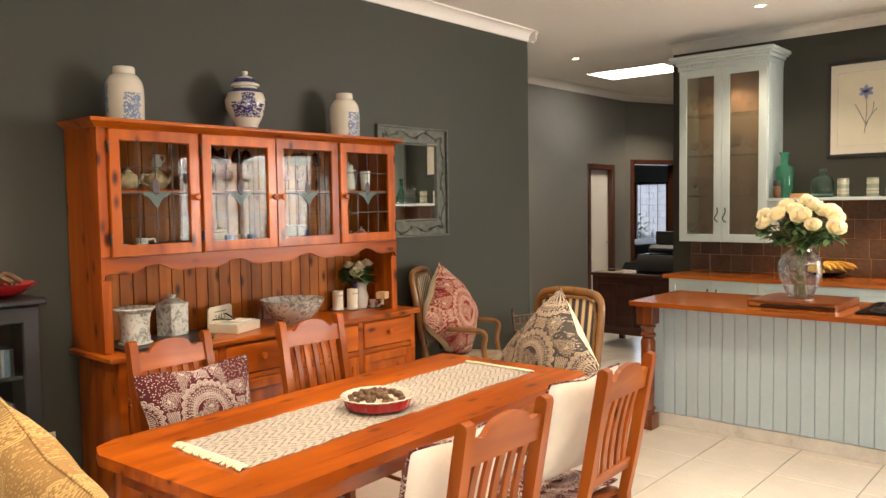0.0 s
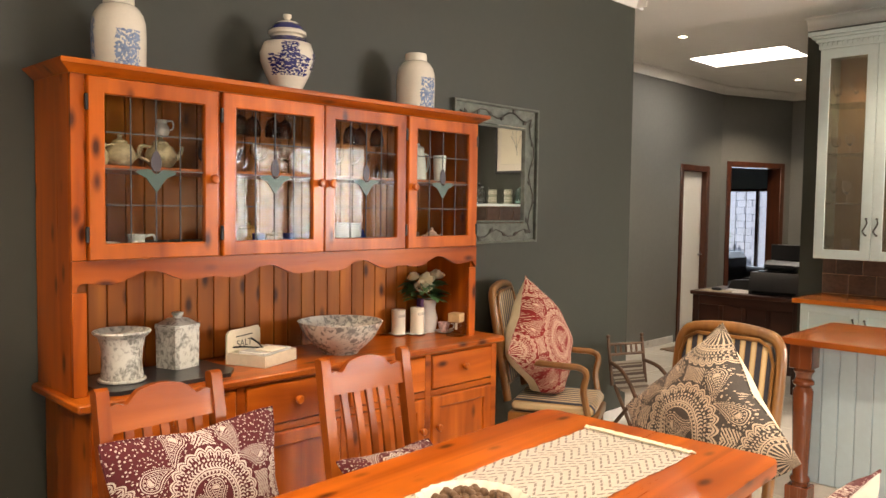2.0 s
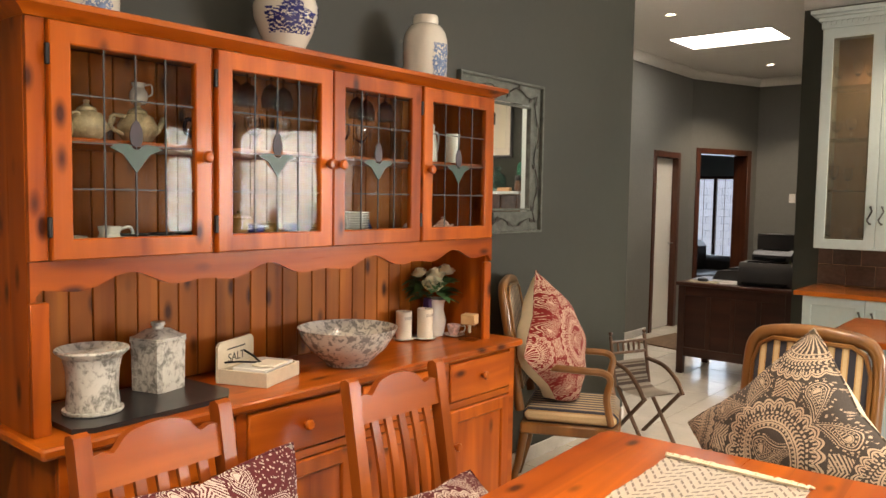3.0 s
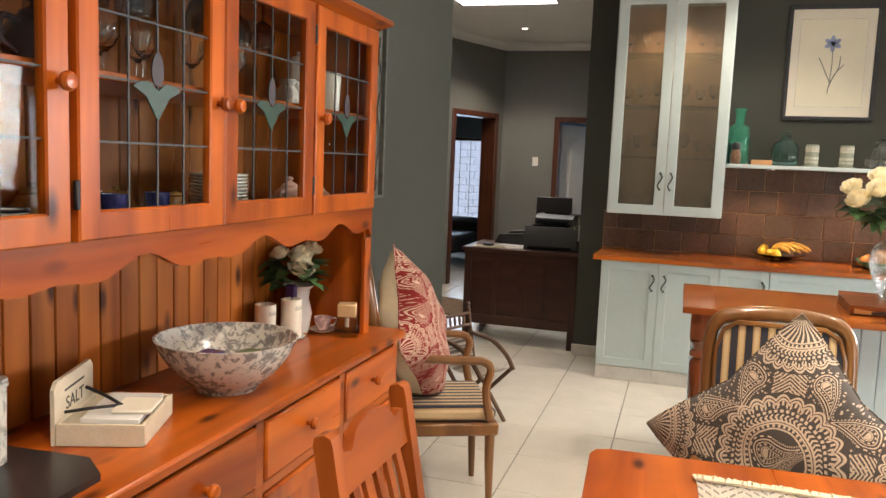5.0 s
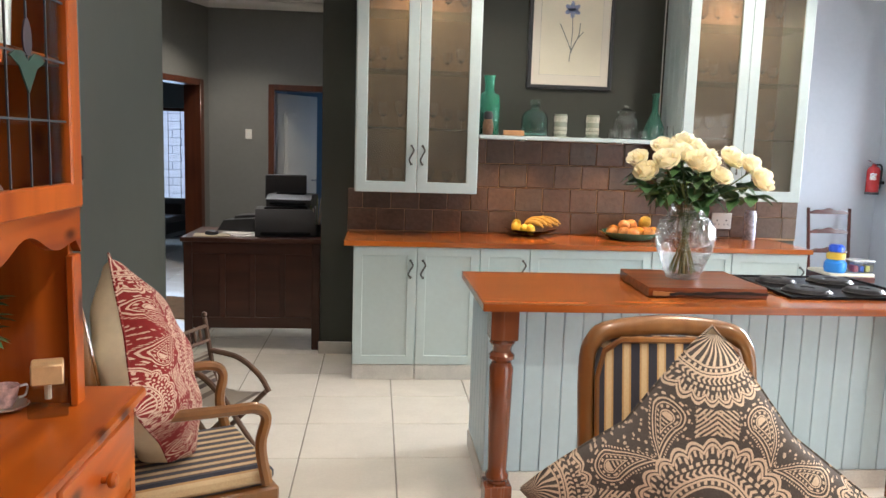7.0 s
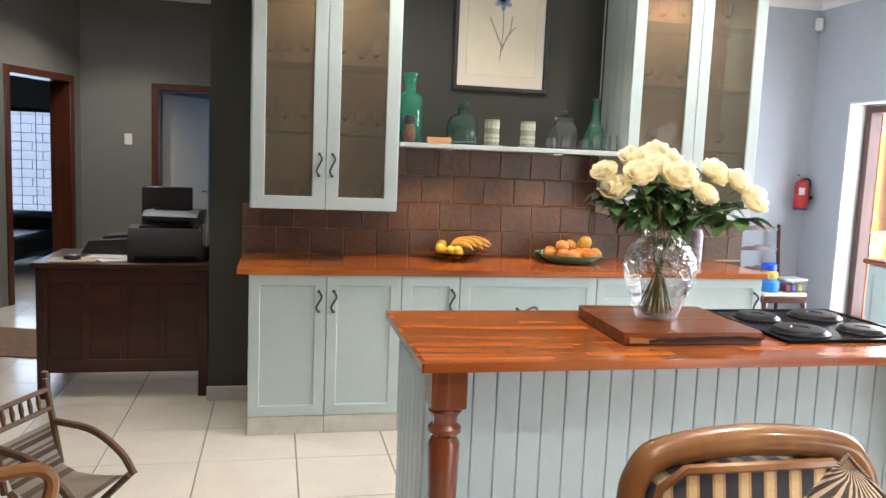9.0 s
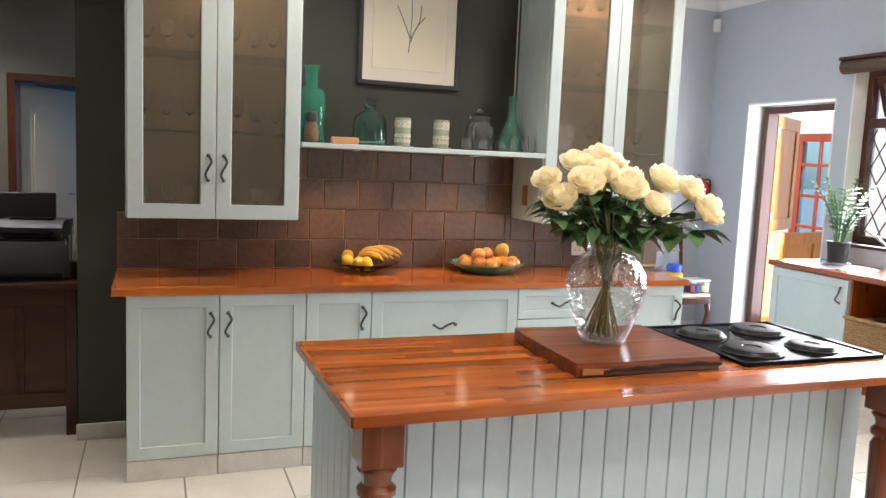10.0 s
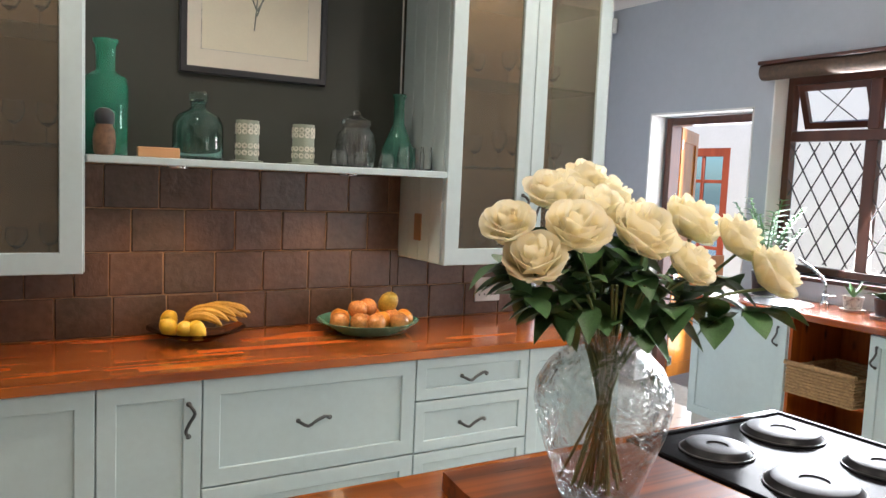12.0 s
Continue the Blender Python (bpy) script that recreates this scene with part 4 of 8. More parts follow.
def ginger_jar(x, y, r, h, spots, label):
    t = thing("ginger_jar", (x, y, 2.0565), label, "jar", "jars on the dresser")
    prof = [(r * 0.92, 0), (r * 0.98, 0.01), (r * 0.98, h * 0.1), (r, h * 0.45), (r * 0.98, h * 0.62), (r * 0.90, h * 0.72), (r * 0.72, h * 0.81), (r * 0.5, h * 0.85)]
    body = part("body", turned(prof, 28), porcelain, t)
    for a, b, lo, hi in spots:
        part("painted_flower", patch_on_lathe(prof, 12, radians(a), radians(b), h * lo, h * hi), pale_blue_glaze, body, "faded blue painted flower")
    part("lid", turned([(r * 0.54, h * 0.84), (r * 0.57, h * 0.855), (r * 0.57, h * 0.94), (r * 0.53, h * 0.965), (r * 0.35, h * 0.975), (0, h * 0.98)], 24), porcelain, t, "cream porcelain lid")
    return t


ginger_jar(-2.41, 2.645, 0.098, 0.298, [(-30, 22, 0.05, 0.5), (-105, -80, 0.15, 0.65)], "cream porcelain ginger jar with blue flowers on the dresser")
ginger_jar(-2.41, 4.16, 0.100, 0.306, [(-28, 25, 0.05, 0.55)], "smaller cream porcelain ginger jar with blue flowers on the dresser")
t = thing("lidded_vase", Matrix.Translation((-2.41, 3.385, 2.0565)) @ Matrix.Diagonal((1.1, 1.1, 1.09, 1)), "white lidded vase with cobalt blue windmill painting on the dresser", "vase")
prof = [(0.062, 0), (0.066, 0.012), (0.062, 0.03), (0.085, 0.075), (0.106, 0.13), (0.109, 0.165), (0.095, 0.205), (0.066, 0.228), (0.062, 0.238)]
b = part("body", turned(prof, 28), porcelain, t)
part("painted_band", patch_on_lathe(prof, 60, 0, 6.283, 0.205, 0.228), blue_glaze, b, "dark blue painted band")
part("painted_ship", patch_on_lathe(prof, 16, radians(-75), radians(20), 0.07, 0.15), blue_glaze, b, "dark blue painted landscape")
part("painted_windmill", patch_on_lathe(prof, 8, radians(-45), radians(-8), 0.14, 0.20), blue_glaze, b, "dark blue painted windmill")
part("painted_scroll", patch_on_lathe(prof, 10, radians(30), radians(80), 0.10, 0.18), blue_glaze, b, "blue painted scroll")
part("painted_foot", patch_on_lathe(prof, 60, 0, 6.283, 0.004, 0.02), blue_glaze, b, "blue painted foot")
l = part("lid", turned([(0.062, 0.238), (0.076, 0.242), (0.076, 0.252), (0.066, 0.256), (0.060, 0.272), (0.042, 0.29), (0.02, 0.298), (0.010, 0.302), (0.017, 0.312), (0.017, 0.322), (0, 0.328)], 24), porcelain, t, "painted porcelain lid")
part("lid_band", patch_on_lathe([(0.066, 0.256), (0.060, 0.272), (0.042, 0.29)], 60, 0, 6.283, 0.259, 0.283), blue_glaze, l, "blue painted lid band")

mottle = mottled("mottled_grey_enamel", (0.60, 0.60, 0.55), (0.20, 0.20, 0.18), 40, 0.55, 0.08, 0.35)
board = thing("slate_board", (0, 0, 0), "low black serving board on the dresser counter", "serving board")
part("slab", slab([(-2.50, 2.49), (-2.20, 2.49), (-2.17, 2.54), (-2.19, 2.98), (-2.27, 3.04), (-2.52, 3.02)], 2, 0.901, 0.916, 0.004), black_paint, board)
t = thing("metal_planter", Matrix.Translation((-2.335, 2.615, 0.917)) @ Matrix.Diagonal((0.80, 0.80, 0.95, 1)), "grey mottled metal planter with a flared rim on the dresser", "planter")
part("pot", turned([(0.0, 0.012), (0.092, 0.012), (0.093, 0.03), (0.088, 0.06), (0.092, 0.13), (0.104, 0.175), (0.098, 0.175), (0.086, 0.13), (0.083, 0.03), (0, 0.02)], 30, close=False), mottle, t)
part("rim", turned([(0.1045, 0.172), (0.126, 0.188), (0.129, 0.193), (0.126, 0.198), (0.119, 0.197), (0.099, 0.179)], 30), mottle, t)
part("base_band", turned([(0.0, 0.0), (0.102, 0.0), (0.106, 0.004), (0.1055, 0.011), (0.0, 0.0115)], 30), mottle, t)
t = thing("tin_canister", pose(-2.44, 2.885, 0.917, 0, 0, 18) @ Matrix.Diagonal((0.84, 0.84, 1, 1)), "grey mottled square canister with a lid on the dresser", "canister")


def squared(bm, w0, w1, z0, z1, cut=0.25):
    rows = []
    for w, z in ((w0, z0), (w1, z1)):
        c = w * cut
        rows.append([bm.verts.new((x, y, z)) for x, y in ((-w, -w + c), (-w + c, -w), (w - c, -w), (w, -w + c), (w, w - c), (w - c, w), (-w + c, w), (-w, w - c))])
    for k in range(8):
        bm.faces.new((rows[0][k], rows[0][(k + 1) % 8], rows[1][(k + 1) % 8], rows[1][k]))
    bm.faces.new(rows[0]), bm.faces.new(rows[1])
    return bm


part("body", squared(squared(bmesh.new(), 0.075, 0.078, 0, 0.165, 0.18), 0.081, 0.081, 0.158, 0.166, 0.18), mottle, t)
part("lid", lathe(squared(squared(bmesh.new(), 0.080, 0.080, 0.167, 0.175, 0.18), 0.072, 0.035, 0.175, 0.198, 0.2), [(0.022, 0.198), (0.022, 0.208), (0.027, 0.21), (0.027, 0.22), (0, 0.223)], 16), mottle, t, "mottled lid with a round knob")

cream_paint = plain("worn_cream_paint", (0.62, 0.55, 0.42), 0.6, 0, 0.12, 18, 0.3)
t = thing("salt_box", pose(-2.375, 3.225, 0.901, 0, 0, 22) @ Matrix.Diagonal((1.12, 1.15, 1, 1)), "cream wooden box with a lettered back board on the dresser", "box")
part("tray", boxes(((-0.07, -0.10, 0), (0.10, -0.092, 0.05)), ((-0.07, 0.092, 0), (0.10, 0.10, 0.05)), ((0.092, -0.092, 0), (0.10, 0.092, 0.05)), ((-0.07, -0.092, 0), (-0.062, 0.092, 0.05)), ((-0.062, -0.092, 0), (0.092, 0.092, 0.008)), bevel=0.001), cream_paint, t)
part("back_board", slab([(-0.10, 0.0), (0.10, 0.0), (0.10, 0.125), (0.085, 0.14), (-0.085, 0.14), (-0.10, 0.125)], 0, -0.079, -0.071), cream_paint, t)
ink = plain("faded_black_ink", (0.04, 0.04, 0.04), 0.8, 0, 0.2, 60)


def lettering(text, size, parent, m, material, name="lettering"):
    cu = bpy.data.curves.new(name, 'FONT')
    cu.body, cu.size, cu.align_x, cu.align_y, cu.extrude = text, size, 'CENTER', 'CENTER', 0.0004
    tmp = bpy.data.objects.new(name, cu)
    me = bpy.data.meshes.new_from_object(tmp)
    bpy.data.objects.remove(tmp)
    me.materials.append(material)
    ob = new(name, me)
    ob.parent = parent
    ob.matrix_basis = m
    return tagged(ob, "faded black lettering")


UPRIGHT_X = Matrix(((0, 0, 1, 0), (1, 0, 0, 0), (0, 1, 0, 0), (0, 0, 0, 1)))   # text along +y, faces +x
lettering("SALT", 0.042, t, Matrix.Translation((-0.0705, 0.0, 0.075)) @ UPRIGHT_X, ink)
part("faded_line", boxes(((-0.071, -0.05, 0.106), (-0.0704, 0.05, 0.111))), ink, t)
part("paper", boxes(((-0.03, -0.085, 0.045), (0.085, 0.085, 0.058)), bevel=0.002), white_china, t, "folded white paper")
part("napkin", boxes(((0.02, -0.06, 0.059), (0.10, 0.03, 0.067)), bevel=0.003), wax, t, "cream napkin")
part("wire_clip", bar([(-0.06, -0.08, 0.07), (-0.02, -0.07, 0.075), (0.03, -0.02, 0.066), (-0.02, 0.02, 0.075), (-0.06, 0.03, 0.09)], 0.004, 6), black_iron, t, "black wire clip")

toile = mottled("grey_toile_glaze", (0.62, 0.59, 0.53), (0.24, 0.23, 0.22), 48, 0.53, 0.04, 0.2)
t = thing("china_bowl", Matrix.Translation((-2.315, 3.615, 0.901)) @ Matrix.Diagonal((1.03, 1.03, 0.94, 1)), "large grey and white patterned china bowl on the dresser", "bowl")
part("bowl", turned([(0, 0.012), (0.075, 0.012), (0.08, 0.0), (0.085, 0.012), (0.10, 0.025), (0.145, 0.07), (0.172, 0.115), (0.188, 0.152), (0.19, 0.156), (0.184, 0.156), (0.165, 0.115), (0.138, 0.075), (0.09, 0.035), (0, 0.024)], 36, close=False), toile, t)
part("oddment", boxes(((-0.05, -0.08, 0.04), (0.01, -0.02, 0.12)), bevel=0.004), blue_glaze, t, "small blue box in the bowl")
part("oddment", boxes(((0.0, 0.02, 0.04), (0.06, 0.10, 0.10)), bevel=0.006), stem_m, t)


faint_print = plain("faint_grey_print", (0.42, 0.39, 0.33), 0.7, 0, 0.3, 120)


def pillar_candle(x, y, h):
    t = thing("pillar_candle", (x, y, 0.901), "cream pillar candle on a small dish", "candle", "candles on the dresser")
    part("dish", turned([(0, 0.003), (0.03, 0), (0.045, 0.004), (0.052, 0.009), (0.05, 0.011), (0, 0.008)], 20, close=False), mottle, t)
    part("wax", turned([(0.036, 0.009), (0.037, 0.012), (0.037, h), (0.034, h + 0.002), (0.026, h - 0.006), (0, h - 0.008)], 22), wax, t)
    part("wick", bar([(0, 0, h - 0.008), (0.001, 0.001, h + 0.006)], 0.0012, 5), ink, t)
    part("label_band", patch_on_lathe([(0.037, 0.0), (0.037, 0.3)], 10, radians(-40), radians(40), h - 0.035, h - 0.02), faint_print, t, "small faded printed mark")


pillar_candle(-2.50, 4.14, 0.132)
pillar_candle(-2.445, 4.225, 0.142)


def leaf(bm, base, way, length, width, curl=0.15):
    """One pointed leaf with a fold along its middle."""
    way = Vector(way).normalized()
    side = way.cross(Vector((0.13, 0.21, 0.97))).normalized()
    up = side.cross(way)
    base = Vector(base)
    mid, lft, rgt = [], [], []
    for i in range(6):
        u = i / 5
        w = width * math.sin(math.pi * (0.08 + 0.92 * u) ** 0.8) * 0.5 if u < 1 else 0
        c = base + way * length * u - Vector((0, 0, 1)) * curl * length * u * u
        mid.append(bm.verts.new(c))
        lft.append(bm.verts.new(c + side * w + up * w * 0.25))
        rgt.append(bm.verts.new(c - side * w + up * w * 0.25))
    for i in range(5):
        bm.faces.new((mid[i], mid[i + 1], lft[i + 1], lft[i]))
        bm.faces.new((mid[i], rgt[i], rgt[i + 1], mid[i + 1]))


def rose(bm, centre, r, rnd, way=(0, 0, 1)):
    """A full rose of cupped, curled petals in five whorls that share one base."""
    m = Matrix.Translation(centre) @ Vector(way).to_track_quat('Z', 'Y').to_matrix().to_4x4()
    base = bm.verts.new(m @ Vector((0, 0, -0.75 * r)))
    for ring, (n, rr, tilt, h) in enumerate(((3, 0.20, 0, 1.00), (4, 0.36, 3, 1.06), (5, 0.54, 8, 1.02), (6, 0.74, 15, 0.93), (7, 0.92, 27, 0.76))):
        for k in range(n):
            a = 2 * math.pi * k / n + ring * 0.7 + rnd.uniform(-0.2, 0.2)
            grow, curl, ruffle = rnd.uniform(0.9, 1.1), rnd.uniform(0.5, 1.4), rnd.uniform(0, 6.28)
            rows = []
            for i in range(1, 6):
                u = i / 5
                row = []
                for j in range(7):
                    v = -1 + j / 3
                    wide = rr * r * (0.50 + 0.85 * math.sin(u * 2.2)) * (1 - 0.28 * u ** 4 * abs(v))
                    out = rr * r * (0.25 + 0.62 * math.sin(min(1.0, u * 1.5) * math.pi / 2) + math.sin(radians(tilt)) * 0.7 * u * u) - 0.42 * rr * r * v * v * (1 - 0.35 * u)
                    lip = max(0.0, u - 0.75) * 4 * curl * (0.13 if ring > 1 else 0.03)
                    z = r * (-0.7 + grow * h * 1.45 * u * math.cos(radians(tilt) * 0.8) - 0.16 * v * v * u - lip * 0.8)
                    out += r * (lip + 0.035 * u * math.sin(3 * v + ruffle))
                    p = Vector((out, v * wide * 0.85, z))
                    p.rotate(Euler((0, 0, a)))
                    row.append(bm.verts.new(m @ p))
                rows.append(row)
            for j in range(6):
                bm.faces.new((base, rows[0][j + 1], rows[0][j]))
            for p, q in zip(rows, rows[1:]):
                for j in range(6):
                    bm.faces.new((p[j], p[j + 1], q[j + 1], q[j]))


t = thing("posy_jug", (-2.475, 4.335, 0.901), "small white jug of ivory roses with a purple ribbon", "flowers")
part("jug", turned([(0.0, 0.004), (0.03, 0.0), (0.036, 0.03), (0.040, 0.06), (0.030, 0.10), (0.033, 0.128), (0.046, 0.142), (0.043, 0.142), (0.028, 0.12), (0, 0.1)], 20, close=False), white_china, t)
part("ribbon", boxes(((-0.01, -0.062, 0.0), (0.02, -0.042, 0.15)), bevel=0.004), plain("purple_ribbon", (0.06, 0.02, 0.10), 0.5, 0, 0.2, 40), t, "purple ribbon")
rnd = random.Random(3)
for (dx, dy, dz, r) in ((0.045, -0.07, 0.205, 0.032), (0.02, -0.03, 0.235, 0.03), (0.03, 0.02, 0.25, 0.026), (-0.03, -0.06, 0.24, 0.024)):
    bm = bmesh.new()
    rose(bm, (dx, dy, dz), r, rnd, (dx * 5, dy * 3, 0.6))
    part("rose", bm, rose_m, t)
bm = bmesh.new()
for i in range(60):
    a = rnd.uniform(0, 6.28)
    leaf(bm, (0.045 * math.cos(a), 0.045 * math.sin(a) - 0.02, rnd.uniform(0.14, 0.22)), (math.cos(a), 1.3 * math.sin(a), rnd.uniform(-0.1, 0.7)), rnd.uniform(0.05, 0.075), rnd.uniform(0.04, 0.06), 0.3)
part("foliage", bm, leaf_m, t, "dark green leaves")
t.scale = (1.3, 1.3, 1.25)
t = thing("tea_cup", (-2.39, 4.37, 0.901), "pink flowered tea cup on a saucer", "cup")
part("saucer", turned([(0, 0.003), (0.025, 0), (0.052, 0.012), (0.054, 0.014), (0.025, 0.006), (0, 0.006)], 22, close=False), white_china, t)
part("cup", turned([(0, 0.010), (0.016, 0.008), (0.024, 0.02), (0.031, 0.045), (0.034, 0.058), (0.032, 0.058), (0.027, 0.035), (0, 0.014)], 22, close=False), plain("pink_flowered_china", (0.62, 0.42, 0.40), 0.2, 0, 0.6, 60), t)
part("handle", bar(smooth_path([(0.024, 0.026, 0.05), (0.036, 0.04, 0.048), (0.032, 0.036, 0.026), (0.022, 0.022, 0.024)], 4), 0.003, 6), white_china, t)
t = thing("glass_cube", pose(-2.285, 4.355, 0.901, 0, 0, 20) @ Matrix.Diagonal((1.3, 1.3, 1.12, 1)), "clear glass cube bottle with a wooden stopper", "bottle")
part("glass_body", boxes(((-0.032, -0.032, 0), (0.032, 0.032, 0.062)), bevel=0.003), pane("thick_cube_glass", (0.90, 0.93, 0.92), 0.07, 0.5), t)
part("stopper", boxes(((-0.026, -0.026, 0.066), (0.026, 0.026, 0.108)), bevel=0.003), plain("pale_stopper_wood", (0.55, 0.36, 0.18), 0.5, 0, 0.15, 30), t, "pale wooden stopper")
part("stem", bar([(0, 0, 0.03), (0, 0, 0.066)], 0.006), cream_paint, t)


smoke_glass = glass("smoky_glass", (0.55, 0.52, 0.50))
amber_m = plain("amber_brown_glaze", (0.30, 0.15, 0.04), 0.25, 0, 0.5, 14, 0.1)


# china behind the leaded doors
def teapot(x, y, z, s, mat, label):
    t = thing("teapot", pose(x, y, z, 0, 0, 100), label, "teapot")
    part("body", turned([(0.03 * s, 0), (0.045 * s, 0.005), (0.065 * s, 0.035 * s), (0.068 * s, 0.06 * s), (0.05 * s, 0.095 * s), (0.03 * s, 0.105 * s)], 22), mat, t)
    part("lid", turned([(0.034 * s, 0.104 * s), (0.03 * s, 0.115 * s), (0.012 * s, 0.125 * s), (0.008 * s, 0.13 * s), (0.013 * s, 0.14 * s), (0, 0.147 * s)], 18), mat, t)
    part("handle", bar(smooth_path([(-0.045 * s, 0, 0.09 * s), (-0.10 * s, 0, 0.09 * s), (-0.105 * s, 0, 0.05 * s), (-0.06 * s, 0, 0.03 * s)], 5), 0.007 * s, 8), mat, t)
    part("spout", bar(smooth_path([(0.055 * s, 0, 0.04 * s), (0.09 * s, 0, 0.06 * s), (0.11 * s, 0, 0.1 * s)], 4), [0.014 * s] * 4 + [0.010 * s] * 4 + [0.008 * s], 8), mat, t)


def jug(x, y, z, s, mat, label):
    t = thing("jug", pose(x, y, z, 0, 0, 80), label, "jug")
    part("body", turned([(0, 0.004), (0.035 * s, 0), (0.047 * s, 0.03 * s), (0.045 * s, 0.06 * s), (0.03 * s, 0.085 * s), (0.036 * s, 0.11 * s), (0.033 * s, 0.11 * s), (0.026 * s, 0.085 * s), (0, 0.03 * s)], 22, close=False), mat, t)
    part("handle", bar(smooth_path([(0.03 * s, 0, 0.10 * s), (0.065 * s, 0, 0.105 * s), (0.07 * s, 0, 0.06 * s), (0.042 * s, 0, 0.04 * s)], 5), 0.005 * s, 8), mat, t)


def drink_glass(x, y, z, h, r, mat, label, name="drinking_glass", stem=False):
    t = thing(name, (x, y, z), label, "glass")
    if stem:
        part("goblet", turned([(0, 0.003), (r * 0.8, 0), (r * 0.8, 0.003), (0.005, 0.008), (0.004, h * 0.45), (r * 0.6, h * 0.55), (r, h * 0.75), (r * 0.9, h), (r * 0.86, h), (r * 0.93, h * 0.75), (r * 0.5, h * 0.57), (0, h * 0.5)], 16, close=False), mat, t)
    else:
        part("tumbler", turned([(0, 0.004), (r * 0.8, 0), (r, h), (r * 0.93, h), (r * 0.75, 0.01), (0, 0.01)], 16, close=False), mat, t)


def plates(x, y, z, n, r, mat, label):
    for k in range(n):
        t = thing("plate", (x, y, z + 0.0095 * k), label, "plate", "stacked plates")
        part("rim", turned([(0, 0.002), (r * 0.6, 0), (r, 0.014), (r, 0.017), (r * 0.6, 0.004), (0, 0.005)], 28, close=False), mat, t)


cottage = plain("cottage_ware_glaze", (0.50, 0.40, 0.26), 0.25, 0, 0.7, 30, 0.05)
Z1, Z2 = 1.354, 1.709
teapot(-2.40, 2.80, Z2, 0.9, cottage, "cream cottage ware teapot behind the leaded door")
teapot(-2.40, 2.64, Z2, 0.85, cottage, "brown lidded cottage teapot behind the leaded door")
jug(-2.38, 2.555, Z2, 0.75, cottage, "cream jug behind the leaded door")
jug(-2.42, 2.815, Z2 + 0.126, 0.6, white_china, "small white jug stacked on a teapot")
jug(-2.35, 2.68, Z1, 0.95, white_china, "white cream jug behind the leaded door")
plates(-2.42, 2.555, Z1, 7, 0.085, white_china, "white plate in a stack behind leaded glass")
dark_pot = plain("dark_lustre_glaze", (0.05, 0.03, 0.03), 0.15, 0, 0.3, 20, 0.02, 0.5)
teapot(-2.42, 3.07, Z2, 1.0, dark_pot, "dark lustre teapot behind the leaded door")
for i in range(4):
    drink_glass(-2.36 - 0.07 * (i % 2), 3.2 + 0.065 * i, Z2, 0.12, 0.03, clear_glass, "stemmed clear glass behind leaded glass", "wine_glass", True)
for i in range(5):
    drink_glass(-2.34 - 0.09 * (i % 2), 3.05 + 0.075 * i, Z1, 0.10, 0.03, clear_glass if i % 2 else blue_glaze, "small glass behind leaded glass")
plates(-2.40, 3.70, Z1, 14, 0.082, white_china, "white plate in a stack behind leaded glass")
for i in range(3):
    drink_glass(-2.38, 3.54 + 0.1 * i, Z2, 0.13, 0.032, clear_glass, "stemmed clear glass behind leaded glass", "wine_glass", True)
pink = plain("pale_pink_glaze", (0.60, 0.38, 0.33), 0.3, 0, 0.2, 20)
jug(-2.38, 4.05, Z2, 0.8, white_china, "white china jug behind the leaded door")
drink_glass(-2.32, 4.25, Z2, 0.13, 0.035, white_china, "tall white beaker behind leaded glass", "beaker")
teapot(-2.38, 4.08, Z1, 0.9, pink, "pale pink teapot behind the leaded door")
teapot(-2.36, 4.24, Z1, 0.8, pink, "small pale pink teapot behind the leaded door")

tall = thing("coffee_pot", (-2.40, 4.17, Z2), "tall white china coffee pot behind the leaded door", "pot")
part("body", turned([(0.04, 0), (0.048, 0.01), (0.044, 0.09), (0.034, 0.15), (0.036, 0.16)], 22), white_china, tall)
part("lid", turned([(0.037, 0.16), (0.030, 0.172), (0.010, 0.18), (0.012, 0.19), (0, 0.194)], 18), white_china, tall)
part("handle", bar(smooth_path([(0, 0.036, 0.14), (0, 0.075, 0.13), (0, 0.07, 0.06), (0, 0.044, 0.04)], 5), 0.005, 8), white_china, tall)
for k, yy in enumerate((3.04, 3.12, 3.20, 3.28, 3.36, 3.54, 3.62, 3.70, 3.78, 3.86)):
    g0 = thing("wine_glass", Matrix.Translation((-2.39 + 0.03 * (k % 2), yy, 1.998)) @ Matrix.Rotation(math.pi, 4, 'X'), "smoky stemmed glass hung upside down in the dresser", "glass", "hanging glasses")
    part("goblet", turned([(0, 0.003), (0.032, 0), (0.032, 0.003), (0.005, 0.008), (0.004, 0.05), (0.024, 0.065), (0.036, 0.10), (0.033, 0.135), (0.031, 0.135), (0.034, 0.10), (0.02, 0.068), (0, 0.055)], 16, close=False), smoke_glass, g0)
rim_m = plain("black_enamel_rim", (0.02, 0.02, 0.02), 0.3)
for yy in (2.755, 2.845, 2.915):
    mug = thing("enamel_mug", (-2.345, yy, Z1), "white enamel mug with a black rim behind leaded glass", "mug", "enamel mugs")
    part("cup", turned([(0, 0.004), (0.036, 0), (0.040, 0.006), (0.041, 0.078), (0.038, 0.078), (0.037, 0.01), (0, 0.009)], 22, close=False), white_china, mug)
    part("rim", turned([(0.0415, 0.074), (0.043, 0.078), (0.040, 0.081), (0.0378, 0.078)], 22, close=False), rim_m, mug, "black rim")
